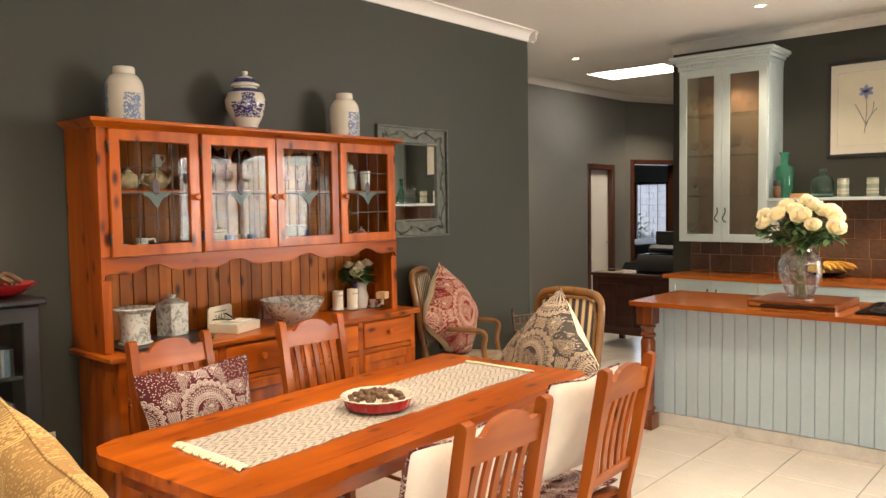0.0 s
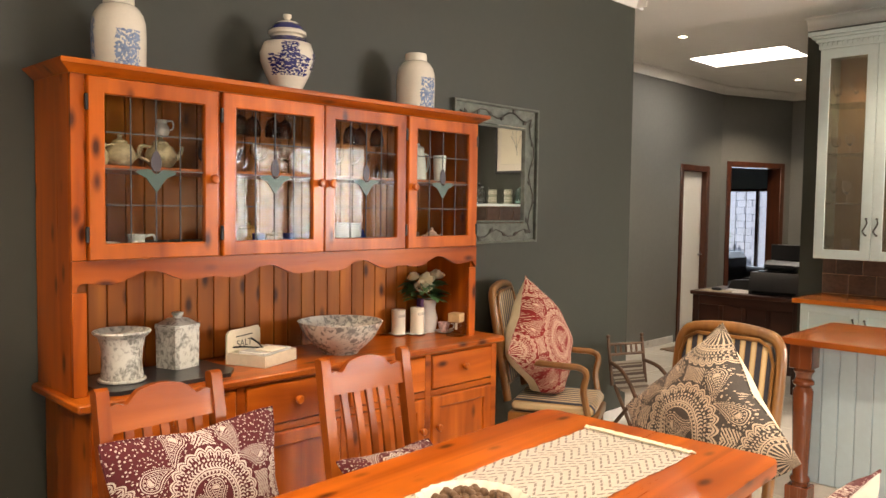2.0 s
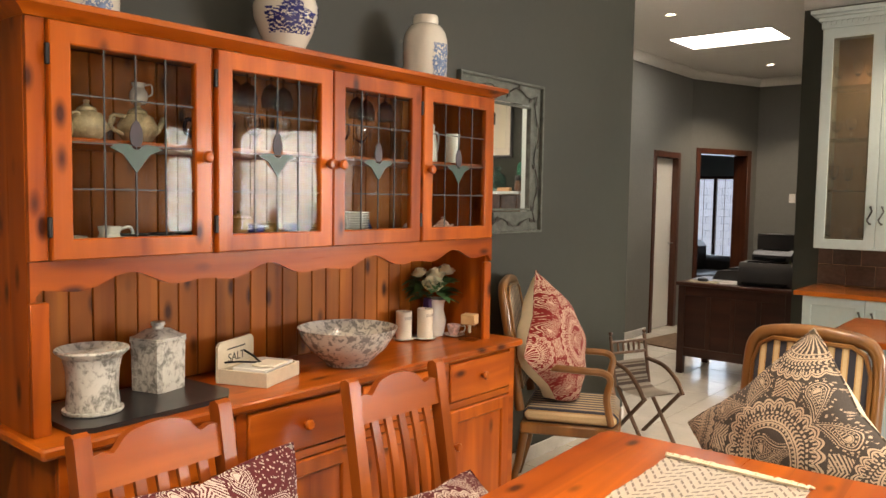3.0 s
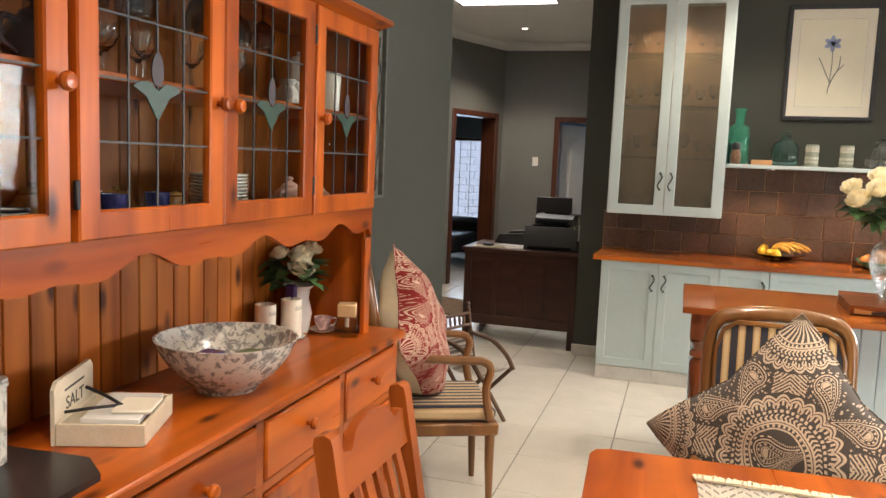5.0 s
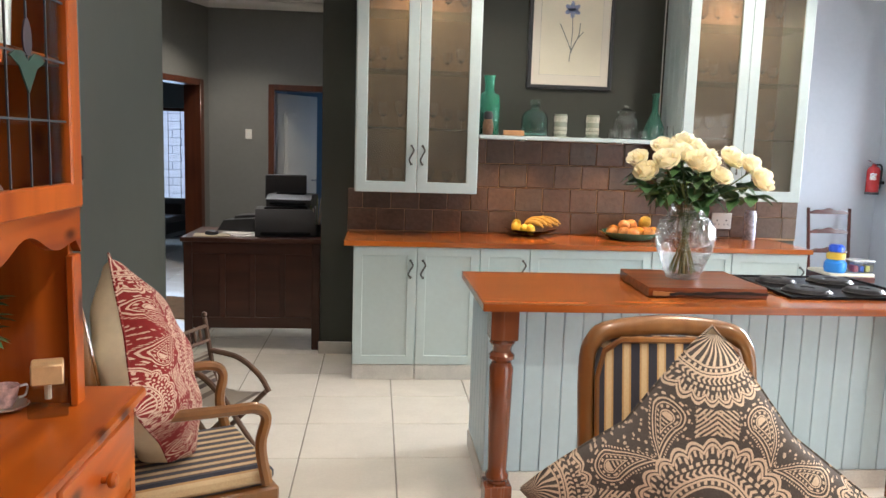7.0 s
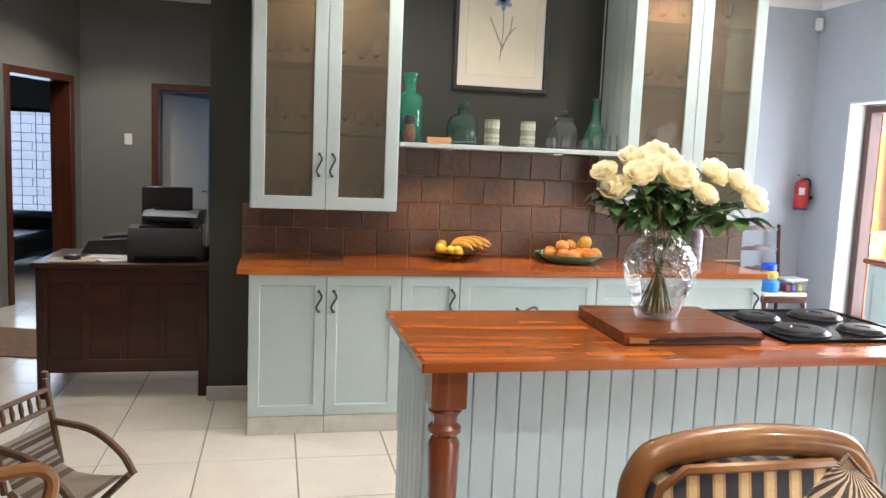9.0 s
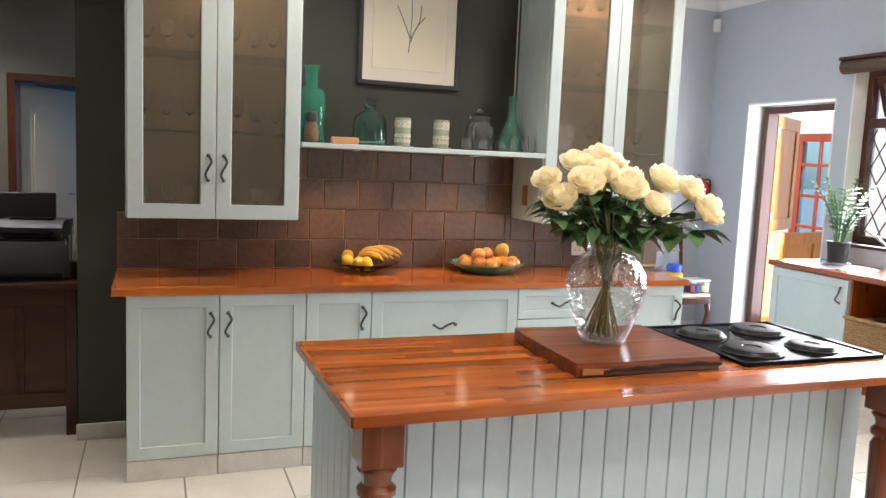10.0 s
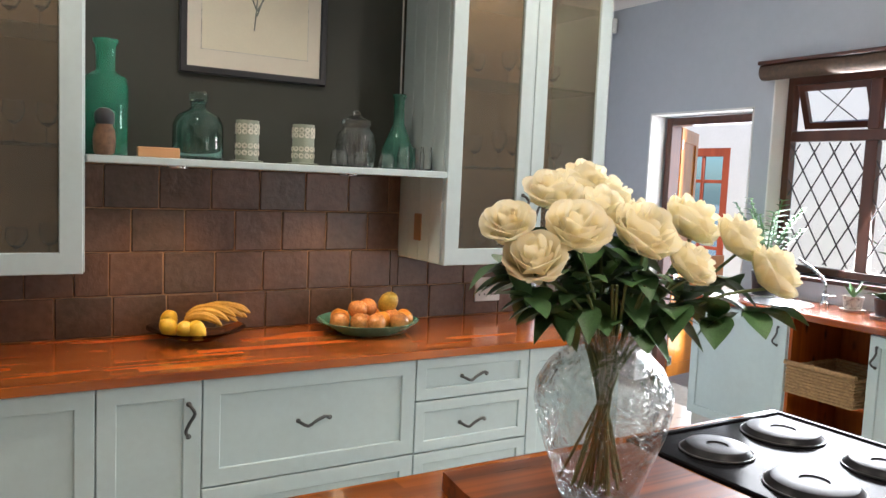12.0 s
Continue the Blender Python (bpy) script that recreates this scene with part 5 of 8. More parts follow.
for yy, rr, hh, mm in ((3.10, 0.055, 0.10, amber_m), (3.22, 0.065, 0.12, amber_m), (3.35, 0.05, 0.09, amber_m), (3.58, 0.035, 0.08, amber_m), (3.84, 0.04, 0.10, blue_glaze)):
    pot = thing("storage_jar", (-2.46, yy, Z1), "small round glazed jar at the back of the dresser", "jar", "jars in the dresser")
    part("body", turned([(rr * 0.7, 0), (rr, hh * 0.3), (rr * 0.95, hh * 0.7), (rr * 0.6, hh * 0.95), (rr * 0.65, hh)], 20), mm, pot)
    part("lid", turned([(rr * 0.66, hh), (rr * 0.5, hh * 1.08), (rr * 0.15, hh * 1.12), (rr * 0.18, hh * 1.2), (0, hh * 1.22)], 18), mm, pot)

# mirror
verdigris = plain("grey_green_metal", (0.115, 0.125, 0.105), 0.55, 0.35, 0.45, 22, 0.5)
t = thing("wall_mirror", (0, 0, 0), "rectangular mirror in a grey-green metal frame with cut-out leaves", "mirror")
my0, my1, mz0, mz1 = 4.62, 5.40, 1.362, 2.20
part("backing", boxes(((WX + 0.001, my0 + 0.01, mz0 + 0.01), (WX + 0.006, my1 - 0.01, mz1 - 0.01))), verdigris, t)
part("glass", boxes(((WX + 0.007, my0 + 0.12, mz0 + 0.12), (WX + 0.010, my1 - 0.12, mz1 - 0.12))), mirror_m, t, "silvered mirror glass")
part("inner_frame", framed(my0 + 0.125, my1 - 0.125, mz0 + 0.125, mz1 - 0.125, 0.012, 0.02, 0.003, lambda u, v, q: (WX + 0.006 + q, u, v)), verdigris, t)
part("outer_frame", framed(my0, my1, mz0, mz1, 0.014, 0.028, 0.003, lambda u, v, q: (WX + 0.001 + q, u, v)), verdigris, t)
rnd = random.Random(11)
dark_leaf = plain("dark_bronze", (0.06, 0.055, 0.045), 0.5, 0.5, 0.4, 30, 0.3)
for (u0, v0, u1, v1) in ((4.68, 1.42, 5.34, 1.42), (5.34, 1.42, 5.34, 2.14), (5.34, 2.14, 4.68, 2.14), (4.68, 2.14, 4.68, 1.42)):
    d = Vector((0, u1 - u0, v1 - v0))
    L = d.length
    d.normalize()
    s = Vector((0, -d.z, d.y))
    pts = [Vector((WX + 0.016, u0, v0)) + d * L * k / 12 + s * 0.025 * math.sin(k * 1.3) for k in range(13)]
    part("vine", bar(pts, 0.0035, 6), dark_leaf, t, "bent metal vine")
    for k in range(1, 12, 2):
        q, a = pts[k], rnd.uniform(0.5, 1.0) * (1 if k % 4 == 1 else -1)
        w = d * math.cos(a) + s * math.sin(a)
        n2 = Vector((0, -w.z, w.y))
        o = [q, q + w * 0.018 + n2 * 0.011, q + w * 0.042, q + w * 0.018 - n2 * 0.011]
        part("metal_leaf", slab([(p.y, p.z) for p in o], 0, WX + 0.014, WX + 0.018), dark_leaf, t)

# table dressing
runner_m, nt, bs = nodes_of("woven_cream_runner")
vv = coords(nt, (1, 1, 1), spread=False)
sp = nt.nodes.new("ShaderNodeSeparateXYZ")
nt.links.new(vv, sp.inputs[0])
seg = maths(nt, 'FRACT', maths(nt, 'MULTIPLY', maths(nt, 'ADD', sp.outputs[0], 5.0), 9.0))
slope = maths(nt, 'ABSOLUTE', maths(nt, 'SUBTRACT', seg, 0.5))
row = maths(nt, 'FRACT', maths(nt, 'MULTIPLY', maths(nt, 'ADD', sp.outputs[1], maths(nt, 'MULTIPLY', slope, 0.16)), 24.0))
dash = maths(nt, 'MULTIPLY', maths(nt, 'LESS_THAN', row, 0.30), maths(nt, 'GREATER_THAN', maths(nt, 'FRACT', maths(nt, 'MULTIPLY', maths(nt, 'ADD', sp.outputs[0], 5.0), 54.0)), 0.28))
wv = noise_tex(nt, vv, 160, 2)
nt.links.new(mix(nt, maths(nt, 'MULTIPLY', dash, 0.85), mix(nt, wv, (0.70, 0.65, 0.56), (0.88, 0.84, 0.76)), (0.30, 0.26, 0.22)), bs.inputs["Base Color"])
bs.inputs["Roughness"].default_value = 0.95
bump(nt, bs, maths(nt, 'SUBTRACT', wv, dash), 0.6, 0.002)
t = thing("table_runner", (0, 0, 0), "cream woven table runner with zigzag lines and fringed ends", "runner")
bm = bmesh.new()
rows = []
for j in range(61):
    y = 2.06 + 1.69 * j / 60
    r = []
    for i in range(13):
        x = -0.975 + 0.405 * i / 12 - 0.048 * (y - 2.06) + 0.004 * math.sin(9 * y)
        r.append(bm.verts.new((x, y, 0.789 + 0.0022 * noise.noise((x * 9, y * 9, 0)) + 0.0015 * math.sin(y * 60))))
    rows.append(r)
for a, b in zip(rows, rows[1:]):
    for i in range(12):
        bm.faces.new((a[i], a[i + 1], b[i + 1], b[i]))
bmesh.ops.solidify(bm, geom=bm.faces[:], thickness=0.004)
part("cloth", bm, runner_m, t)
rnd = random.Random(2)
for y, s in ((2.062, -1), (3.748, 1)):
    bm = bmesh.new()
    for i in range(70):
        x = -0.970 + 0.395 * i / 69 - 0.048 * (y - 2.06)
        tube(bm, [(x, y - s * 0.010, 0.794), (x + rnd.uniform(-0.008, 0.008), y + s * 0.010, 0.796), (x + rnd.uniform(-0.014, 0.014), y + s * rnd.uniform(0.015, 0.036), 0.7895)], 0.0042, 5)
    tagged(part("fringe", bm, cream_cloth, t, "knotted cream fringe"), kind="stuff")
red_glaze = plain("red_stoneware_glaze", (0.40, 0.018, 0.022), 0.15, 0, 0.12, 14, 0.03, 0.5)
t = thing("pie_dish", (-0.765, 2.83, 0.794), "red fluted pie dish with a cream inside, filled with nuts", "dish")


def fluted(profile, seg, waves, amp):
    bm = bmesh.new()
    rings = []
    for r, z in profile:
        rings.append([bm.verts.new(((r + amp * (r > 0.12) * math.cos(waves * 2 * math.pi * i / seg)) * math.cos(2 * math.pi * i / seg), (r + amp * (r > 0.12) * math.cos(waves * 2 * math.pi * i / seg)) * math.sin(2 * math.pi * i / seg), z)) for i in range(seg)])
    for p, q in zip(rings, rings[1:]):
        for i in range(seg):
            bm.faces.new((p[i], p[(i + 1) % seg], q[(i + 1) % seg], q[i]))
    bm.faces.new(rings[0])
    return bm


part("outside", fluted([(0.115, 0), (0.128, 0.006), (0.142, 0.045)], 96, 24, 0.002), red_glaze, t, "red glazed outside")
part("inside", fluted([(0.118, 0.010), (0.13, 0.022), (0.137, 0.046), (0.146, 0.053), (0.15, 0.05), (0.1425, 0.0455)], 96, 24, 0.004), porcelain, t, "cream glazed inside")
nut_m = plain("brown_nut_shell", (0.13, 0.07, 0.035), 0.55, 0, 0.4, 30, 0.5)
rnd = random.Random(8)
bm = bmesh.new()
bmesh.ops.create_icosphere(bm, subdivisions=2, radius=1.0)
for v in bm.verts:
    v.co += 0.06 * v.co * noise.noise(v.co * 3)
nut_me = finish(bm, nut_m, "nut", True)
for k in range(70):
    a, q = rnd.uniform(0, 6.28), 0.115 * math.sqrt(rnd.random())
    o = new("nut", nut_me)
    o.parent = t
    o.matrix_basis = Matrix.Translation((q * math.cos(a), q * math.sin(a), 0.030 + 0.026 * (1 - (q / 0.125) ** 2) + rnd.uniform(0, 0.008))) @ Euler((rnd.random() * 6, rnd.random() * 6, 0)).to_matrix().to_4x4() @ Matrix.Diagonal((0.014, 0.012, 0.0105, 1))

# cushions on the dining chairs
pillow("cushion", pose(-1.685, 2.59, 0.665, 0, 77, 4), 0.46, 0.14, cloth_maroon, white_cloth, "maroon and white paisley cushion against a dining chair", h=0.62)
for cx, cy in ((-1.40, 3.29), (-0.185, 2.455), (-0.23, 3.26)):
    pillow("seat_pad", pose(cx, cy, 0.475, 0, 0, 2), 0.42, 0.06, cloth_maroon, white_cloth, "maroon paisley seat pad on a dining chair", category="seat pad", h=0.42)
pillow("cushion", pose(-1.46, 3.28, 0.555, 0, 36, -3), 0.42, 0.14, cloth_maroon, white_cloth, "maroon paisley cushion leaning low against a dining chair", h=0.44)
pillow("cushion", pose(-0.055, 2.43, 0.72, 0, -74, 3), 0.44, 0.14, cloth_maroon, white_cloth, "maroon paisley cushion with a white back on a dining chair", h=0.48)
pillow("cushion", pose(-0.11, 3.25, 0.74, 0, -72, -2), 0.46, 0.14, cloth_maroon, white_cloth, "maroon paisley cushion with a white back on a dining chair", h=0.50)
pillow("cushion", pose(-0.31, 1.36, 0.85, -86, 14, 0), 0.56, 0.20, cloth_gold, cloth_gold, "gold paisley cushion on the chair at the table's end", h=0.54)

# black cabinet with music discs
t = thing("black_cabinet", (0, 0, 0), "black painted glazed cabinet filled with music discs", "cabinet")
cy0, cy1, cx0, cx1, cz = 1.05, 2.12, WX + 0.014, -2.26, 1.21
part("body", boxes(((cx0, cy0, 0.06), (cx1 - 0.02, cy0 + 0.02, cz - 0.03)), ((cx0, cy1 - 0.02, 0.06), (cx1 - 0.02, cy1, cz - 0.03)), ((cx0, cy0 + 0.02, 0.06), (cx0 + 0.012, cy1 - 0.02, cz - 0.03)), ((cx0, cy0 + 0.02, 0.06), (cx1 - 0.02, cy1 - 0.02, 0.08)), bevel=0.002), black_paint, t)
part("plinth", boxes(((cx0, cy0 + 0.01, 0), (cx1 - 0.035, cy1 - 0.01, 0.06))), black_paint, t)
part("top", boxes(((cx0, cy0 - 0.03, cz - 0.03), (cx1 + 0.025, cy1 + 0.03, cz)), bevel=0.008), black_paint, t)
for a, b in ((cy0, (cy0 + cy1) / 2), ((cy0 + cy1) / 2, cy1)):
    d = part("door", framed(a + 0.002, b - 0.002, 0.065, cz - 0.034, 0.075, 0.022, 0.006, lambda u, v, q: (cx1 - 0.02 + q, u, v)), black_paint, t)
    part("pane", boxes(((cx1 - 0.012, a + 0.073, 0.136), (cx1 - 0.009, b - 0.073, cz - 0.105))), cabinet_pane, d)
for z in (0.32, 0.58, 0.84):
    part("shelf", boxes(((cx0 + 0.013, cy0 + 0.02, z), (cx1 - 0.03, cy1 - 0.02, z + 0.016))), black_paint, t)
disc_mats = [plain("disc_case_%d" % i, c, 0.3, 0, 0.2, 20) for i, c in enumerate([(0.05, 0.06, 0.12), (0.35, 0.33, 0.3), (0.20, 0.03, 0.03), (0.03, 0.03, 0.03), (0.12, 0.2, 0.3), (0.5, 0.45, 0.3)])]
rnd = random.Random(4)
case_me = [finish(boxes(((0, 0, 0), (0.14, 0.010, 0.125))), m, "disc_case") for m in disc_mats]
for z in (0.337, 0.597, 0.857):
    y = cy0 + 0.55
    while y < cy1 - 0.10:
        o = new("disc_case", case_me[rnd.randrange(6)])
        o.location = (cx1 - 0.19 + rnd.uniform(-0.006, 0.006), y, z)
        tagged(o, "slim plastic music disc case on a shelf", "disc case", "music discs")
        y += 0.0108
t = thing("red_dish", (-2.42, 2.02, cz + 0.001), "shallow dark red dish with pods on the black cabinet", "dish")
part("dish", turned([(0, 0.008), (0.05, 0), (0.10, 0.025), (0.155, 0.06), (0.158, 0.064), (0.09, 0.032), (0, 0.014)], 28, close=False), red_glaze, t)
for k in range(7):
    a = k * 0.9
    part("pod", bar(smooth_path([(0.06 * math.cos(a), 0.06 * math.sin(a), 0.04), (0.03 * math.cos(a + 1), 0.05 * math.sin(a + 1), 0.075 + 0.006 * k), (0.09 * math.cos(a + 2), 0.08 * math.sin(a + 2), 0.07)], 4), 0.012, 7), nut_m, t, "dry brown pod")
t = thing("wall_socket", (WX, 2.24, 0.42), "white wall socket plate beside the dresser", "socket")
part("plate", boxes(((0, -0.06, -0.06), (0.009, 0.06, 0.06)), bevel=0.003), white_gloss, t)
part("switch", boxes(((0.0092, 0.01, 0.015), (0.013, 0.035, 0.03)), bevel=0.001), white_china, t)

# child's folding chair by the wall end
fold_wood = wood("old_brown_wood", (0.07, 0.035, 0.02), (0.14, 0.075, 0.04), 2, 0.5, 0, 0.2, 0.1)
t = thing("folding_chair", pose(-2.28, 6.20, 0, 0, 0, -22), "small dark folding chair with a striped sling seat by the wall", "chair")
for s in (-1, 1):
    y = s * 0.145
    part("back_post", bar([(-0.10, y, 0.34), (-0.16, y, 0.66)], 0.012, 8), fold_wood, t)
    part("finial", turned([(0.006, 0), (0.014, 0.012), (0.012, 0.024), (0, 0.03)], 12, Matrix.Translation((-0.161, y, 0.662))), fold_wood, t)
    part("arm_rest", bar(smooth_path([(-0.125, y, 0.50), (0.02, y * 1.1, 0.475), (0.13, y * 1.15, 0.40), (0.19, y * 1.12, 0.32)], 5), 0.014, 8), fold_wood, t)
    part("leg", bar([(0.18, y, 0.325), (-0.14, y, 0.0)], 0.013, 8), fold_wood, t)
    part("leg", bar([(-0.10, y * 0.85, 0.34), (0.17, y * 0.85, 0.0)], 0.013, 8), fold_wood, t)
for z in (0.55, 0.62):
    part("back_rail", bar([(-0.10 - 0.06 * (z - 0.34) / 0.32, -0.145, z), (-0.10 - 0.06 * (z - 0.34) / 0.32, 0.145, z)], 0.010, 8), fold_wood, t)
for k in range(5):
    part("spindle", bar([(-0.142, -0.09 + 0.045 * k, 0.55), (-0.146, -0.09 + 0.045 * k, 0.585), (-0.153, -0.09 + 0.045 * k, 0.62)], [0.005, 0.009, 0.005], 8), fold_wood, t)
sling = stripes("grey_brown_sling", [(0, (0.09, 0.06, 0.045)), (0.35, (0.34, 0.29, 0.23)), (0.5, (0.15, 0.11, 0.08)), (0.7, (0.38, 0.33, 0.27))], 0.05, 2)
bm = bmesh.new()
prof = [(-0.135, 0.50), (-0.115, 0.42), (-0.08, 0.345), (-0.02, 0.32), (0.07, 0.318), (0.17, 0.328)]
rows = [[bm.verts.new((x, y, z)) for x, z in prof] for y in (-0.13, 0.13)]
for i in range(5):
    bm.faces.new((rows[0][i], rows[0][i + 1], rows[1][i + 1], rows[1][i]))
bmesh.ops.solidify(bm, geom=bm.faces[:], thickness=0.012)
part("sling_seat", bm, sling, t, "striped grey-brown sling")
# ---- kitchen ----
ISL = (-1.10, 0.975, 5.61, 6.43)
ISL_Z = 0.91


def turned_post(parent, x, y):
    p = part("post", turned([(0.036, 0.11), (0.036, 0.125), (0.043, 0.135), (0.043, 0.15), (0.034, 0.165), (0.036, 0.22), (0.042, 0.5), (0.044, 0.62), (0.034, 0.645), (0.046, 0.66), (0.046, 0.675), (0.034, 0.69), (0.036, 0.71), (0.047, 0.73), (0.040, 0.745)],
                            20, Matrix.Translation((x, y, 0)) @ Matrix.Diagonal((1.18, 1.18, 1, 1))), post_wood, parent, "turned dark wooden post")
    part("foot_block", boxes(((x - 0.058, y - 0.058, 0), (x + 0.058, y + 0.058, 0.11)), bevel=0.004), post_wood, p)
    part("head_block", boxes(((x - 0.058, y - 0.058, 0.745), (x + 0.058, y + 0.058, ISL_Z - 0.032)), bevel=0.004), post_wood, p)
    return p


def island():
    t = thing("kitchen_island", (0, 0, 0), "pale mint panelled kitchen island with turned posts and wooden top", "island")
    x0, x1, y0, y1 = ISL
    px0, px1, py0, py1 = x0 + 0.06, x1 - 0.06, 5.86, y1 - 0.03
    part("carcass", boxes(((px0 + 0.012, py0 + 0.012, 0.09), (px1 - 0.012, py1, ISL_Z - 0.032))), mint_side, t)
    n = 23
    w = (px1 - px0) / n
    for i in range(n):
        a = px0 + i * w
        part("panel_board", boxes(((a + 0.0006, py0, 0.088), (a + w - 0.0006, py0 + 0.014, ISL_Z - 0.032)), bevel=0.004), mint_side, t)
    n = 6
    w = (py1 - py0) / n
    for xx in (px0, px1 - 0.012):
        for i in range(n):
            a = py0 + i * w + (0.014 if i == 0 else 0)
            part("panel_board", boxes(((xx, a + 0.0015, 0.088), (xx + 0.012, py0 + (i + 1) * w - 0.0015, ISL_Z - 0.032)), bevel=0.0035), mint_side, t)
    for i in range(4):
        a, b = px0 - 0.004 + (px1 - px0) * i / 4, px0 + (px1 - px0) * (i + 1) / 4
        part("kick_tile", boxes(((a + 0.0015, py0 - 0.006, 0), (b - 0.0015, py0 + 0.010, 0.086)), bevel=0.002), skirt_tile, t)
    part("kick_tile", boxes(((px0 - 0.006, py0 + 0.011, 0), (px0 + 0.010, py1, 0.086)), bevel=0.002), skirt_tile, t)
    for xx in (x0 + 0.10, x1 - 0.10):
        turned_post(t, xx, y0 + 0.10)
    top = thing("island_worktop", (0, 0, 0), "glossy red-brown strip wood island worktop", "worktop")
    worktop(top, x0, x1, y0, y1, ISL_Z)


def worktop(t, x0, x1, y0, y1, z):
    """A block-glued top: strips along x of uneven length, the edge rounded over."""
    rnd = random.Random(int(1000 * (x0 + y0)))
    n = max(4, round((y1 - y0) / 0.052))
    w = (y1 - y0 - 0.024) / n
    part("edge_band", slab([(x0, y0 + 0.006), (x0 + 0.006, y0), (x1 - 0.006, y0), (x1, y0 + 0.006), (x1, y1 - 0.006), (x1 - 0.006, y1), (x0 + 0.006, y1), (x0, y1 - 0.006)], 2, z - 0.031, z - 0.0012, 0.010), counter_wood, t)
    for i in range(n):
        x = x0 + 0.012
        while x < x1 - 0.012:
            e = min(x1 - 0.012, x + rnd.uniform(0.28, 0.75))
            if x1 - 0.012 - e < 0.12:
                e = x1 - 0.012
            a = y0 + 0.012 + i * w
            part("strip", boxes(((x, a, z - 0.008), (e, a + w, z))), counter_wood, t, smooth=False)
            x = e


island()


def s_handle(parent, at, vertical=True, length=0.11, face=FRONT_Y):
    """A curved iron pull."""
    pts = [(0, -0.5), (0.16, -0.42), (0.26, -0.25), (0.22, 0), (0.26, 0.25), (0.16, 0.42), (0, 0.5)]
    L = length
    p = []
    for k, (d, u) in enumerate(pts):
        sway = 0.014 * math.sin(u * 2 * math.pi)
        p.append((sway, -d * 0.11, u * L) if vertical else (u * L, -d * 0.11, sway))
    bm = bar(smooth_path(p, 3), 0.006, 8)
    for q in (p[0], p[-1]):
        lathe(bm, [(0.009, 0), (0.009, 0.004), (0.005, 0.006)], 10, Matrix.Translation(q) @ FRONT_Y)
    h = part("handle", bm, pewter, parent, "curved dark pewter handle")
    h.location = at
    return h


def shaker(parent, x0, x1, z0, z1, y, name="door", f=0.06, mat=None):
    """A framed door or drawer front that faces -y, its frame and panel."""
    mat = mat or mint
    d = part(name, framed(x0, x1, z0, z1, f, 0.02, 0.003, lambda u, v, q: (u, y - q, v)), mat, parent)
    part("panel", boxes(((x0 + f - 0.003, y - 0.011, z0 + f - 0.003), (x1 - f + 0.003, y - 0.002, z1 - f + 0.003))), mat, d)
    return d


BF = 7.53      # fronts of the base units


def base_unit(x0, x1, label):
    t = thing("base_cabinet", (0, 0, 0), label, "cabinet", "kitchen base cabinets")
    part("body", boxes(((x0 + 0.001, BF, 0.10), (x1 - 0.001, KY - 0.002, 0.886)), bevel=0.001), mint, t)
    n = max(1, round((x1 - x0) / 0.42))
    for i in range(n):
        a, b = x0 + (x1 - x0) * i / n, x0 + (x1 - x0) * (i + 1) / n
        part("kick_tile", boxes(((a + 0.0015, BF - 0.012, 0), (b - 0.0015, BF + 0.03, 0.10)), bevel=0.002), skirt_tile, t)
    return t


g = 0.002
u = base_unit(-1.68, -0.86, "pale mint base cabinet with two panelled doors")
d = shaker(u, -1.68 + g, -1.27 - g, 0.105, 0.884, BF); s_handle(d, (-1.31, BF - 0.02, 0.74))
d = shaker(u, -1.27 + g, -0.86 - g, 0.105, 0.884, BF); s_handle(d, (-1.23, BF - 0.02, 0.74))
u = base_unit(-0.86, -0.53, "narrow pale mint base cabinet with one door")
d = shaker(u, -0.86 + g, -0.53 - g, 0.105, 0.884, BF); s_handle(d, (-0.575, BF - 0.02, 0.75))
u = base_unit(-0.53, 0.29, "wide pale mint base cabinet with deep drawers")
d = shaker(u, -0.53 + g, 0.29 - g, 0.508, 0.884, BF, "drawer"); s_handle(d, (-0.13, BF - 0.02, 0.70), False, 0.12)
d = shaker(u, -0.53 + g, 0.29 - g, 0.105, 0.503, BF, "drawer"); s_handle(d, (-0.13, BF - 0.02, 0.32), False, 0.12)
u = base_unit(0.29, 0.84, "pale mint base cabinet with a stack of drawers")
for z0, z1 in ((0.716, 0.884), (0.506, 0.711), (0.105, 0.501)):
    d = shaker(u, 0.29 + g, 0.84 - g, z0, z1, BF, "drawer", 0.045); s_handle(d, (0.56, BF - 0.02, (z0 + z1) / 2), False, 0.12)
u = base_unit(0.84, 1.37, "pale mint base cabinet at the worktop's end")
d = shaker(u, 0.84 + g, 1.37 - g, 0.105, 0.884, BF); s_handle(d, (1.32, BF - 0.02, 0.74))
top = thing("kitchen_worktop", (0, 0, 0), "glossy red-brown strip wood worktop along the wall", "worktop")
worktop(top, -1.74, 1.40, 7.495, KY - 0.002, 0.918)


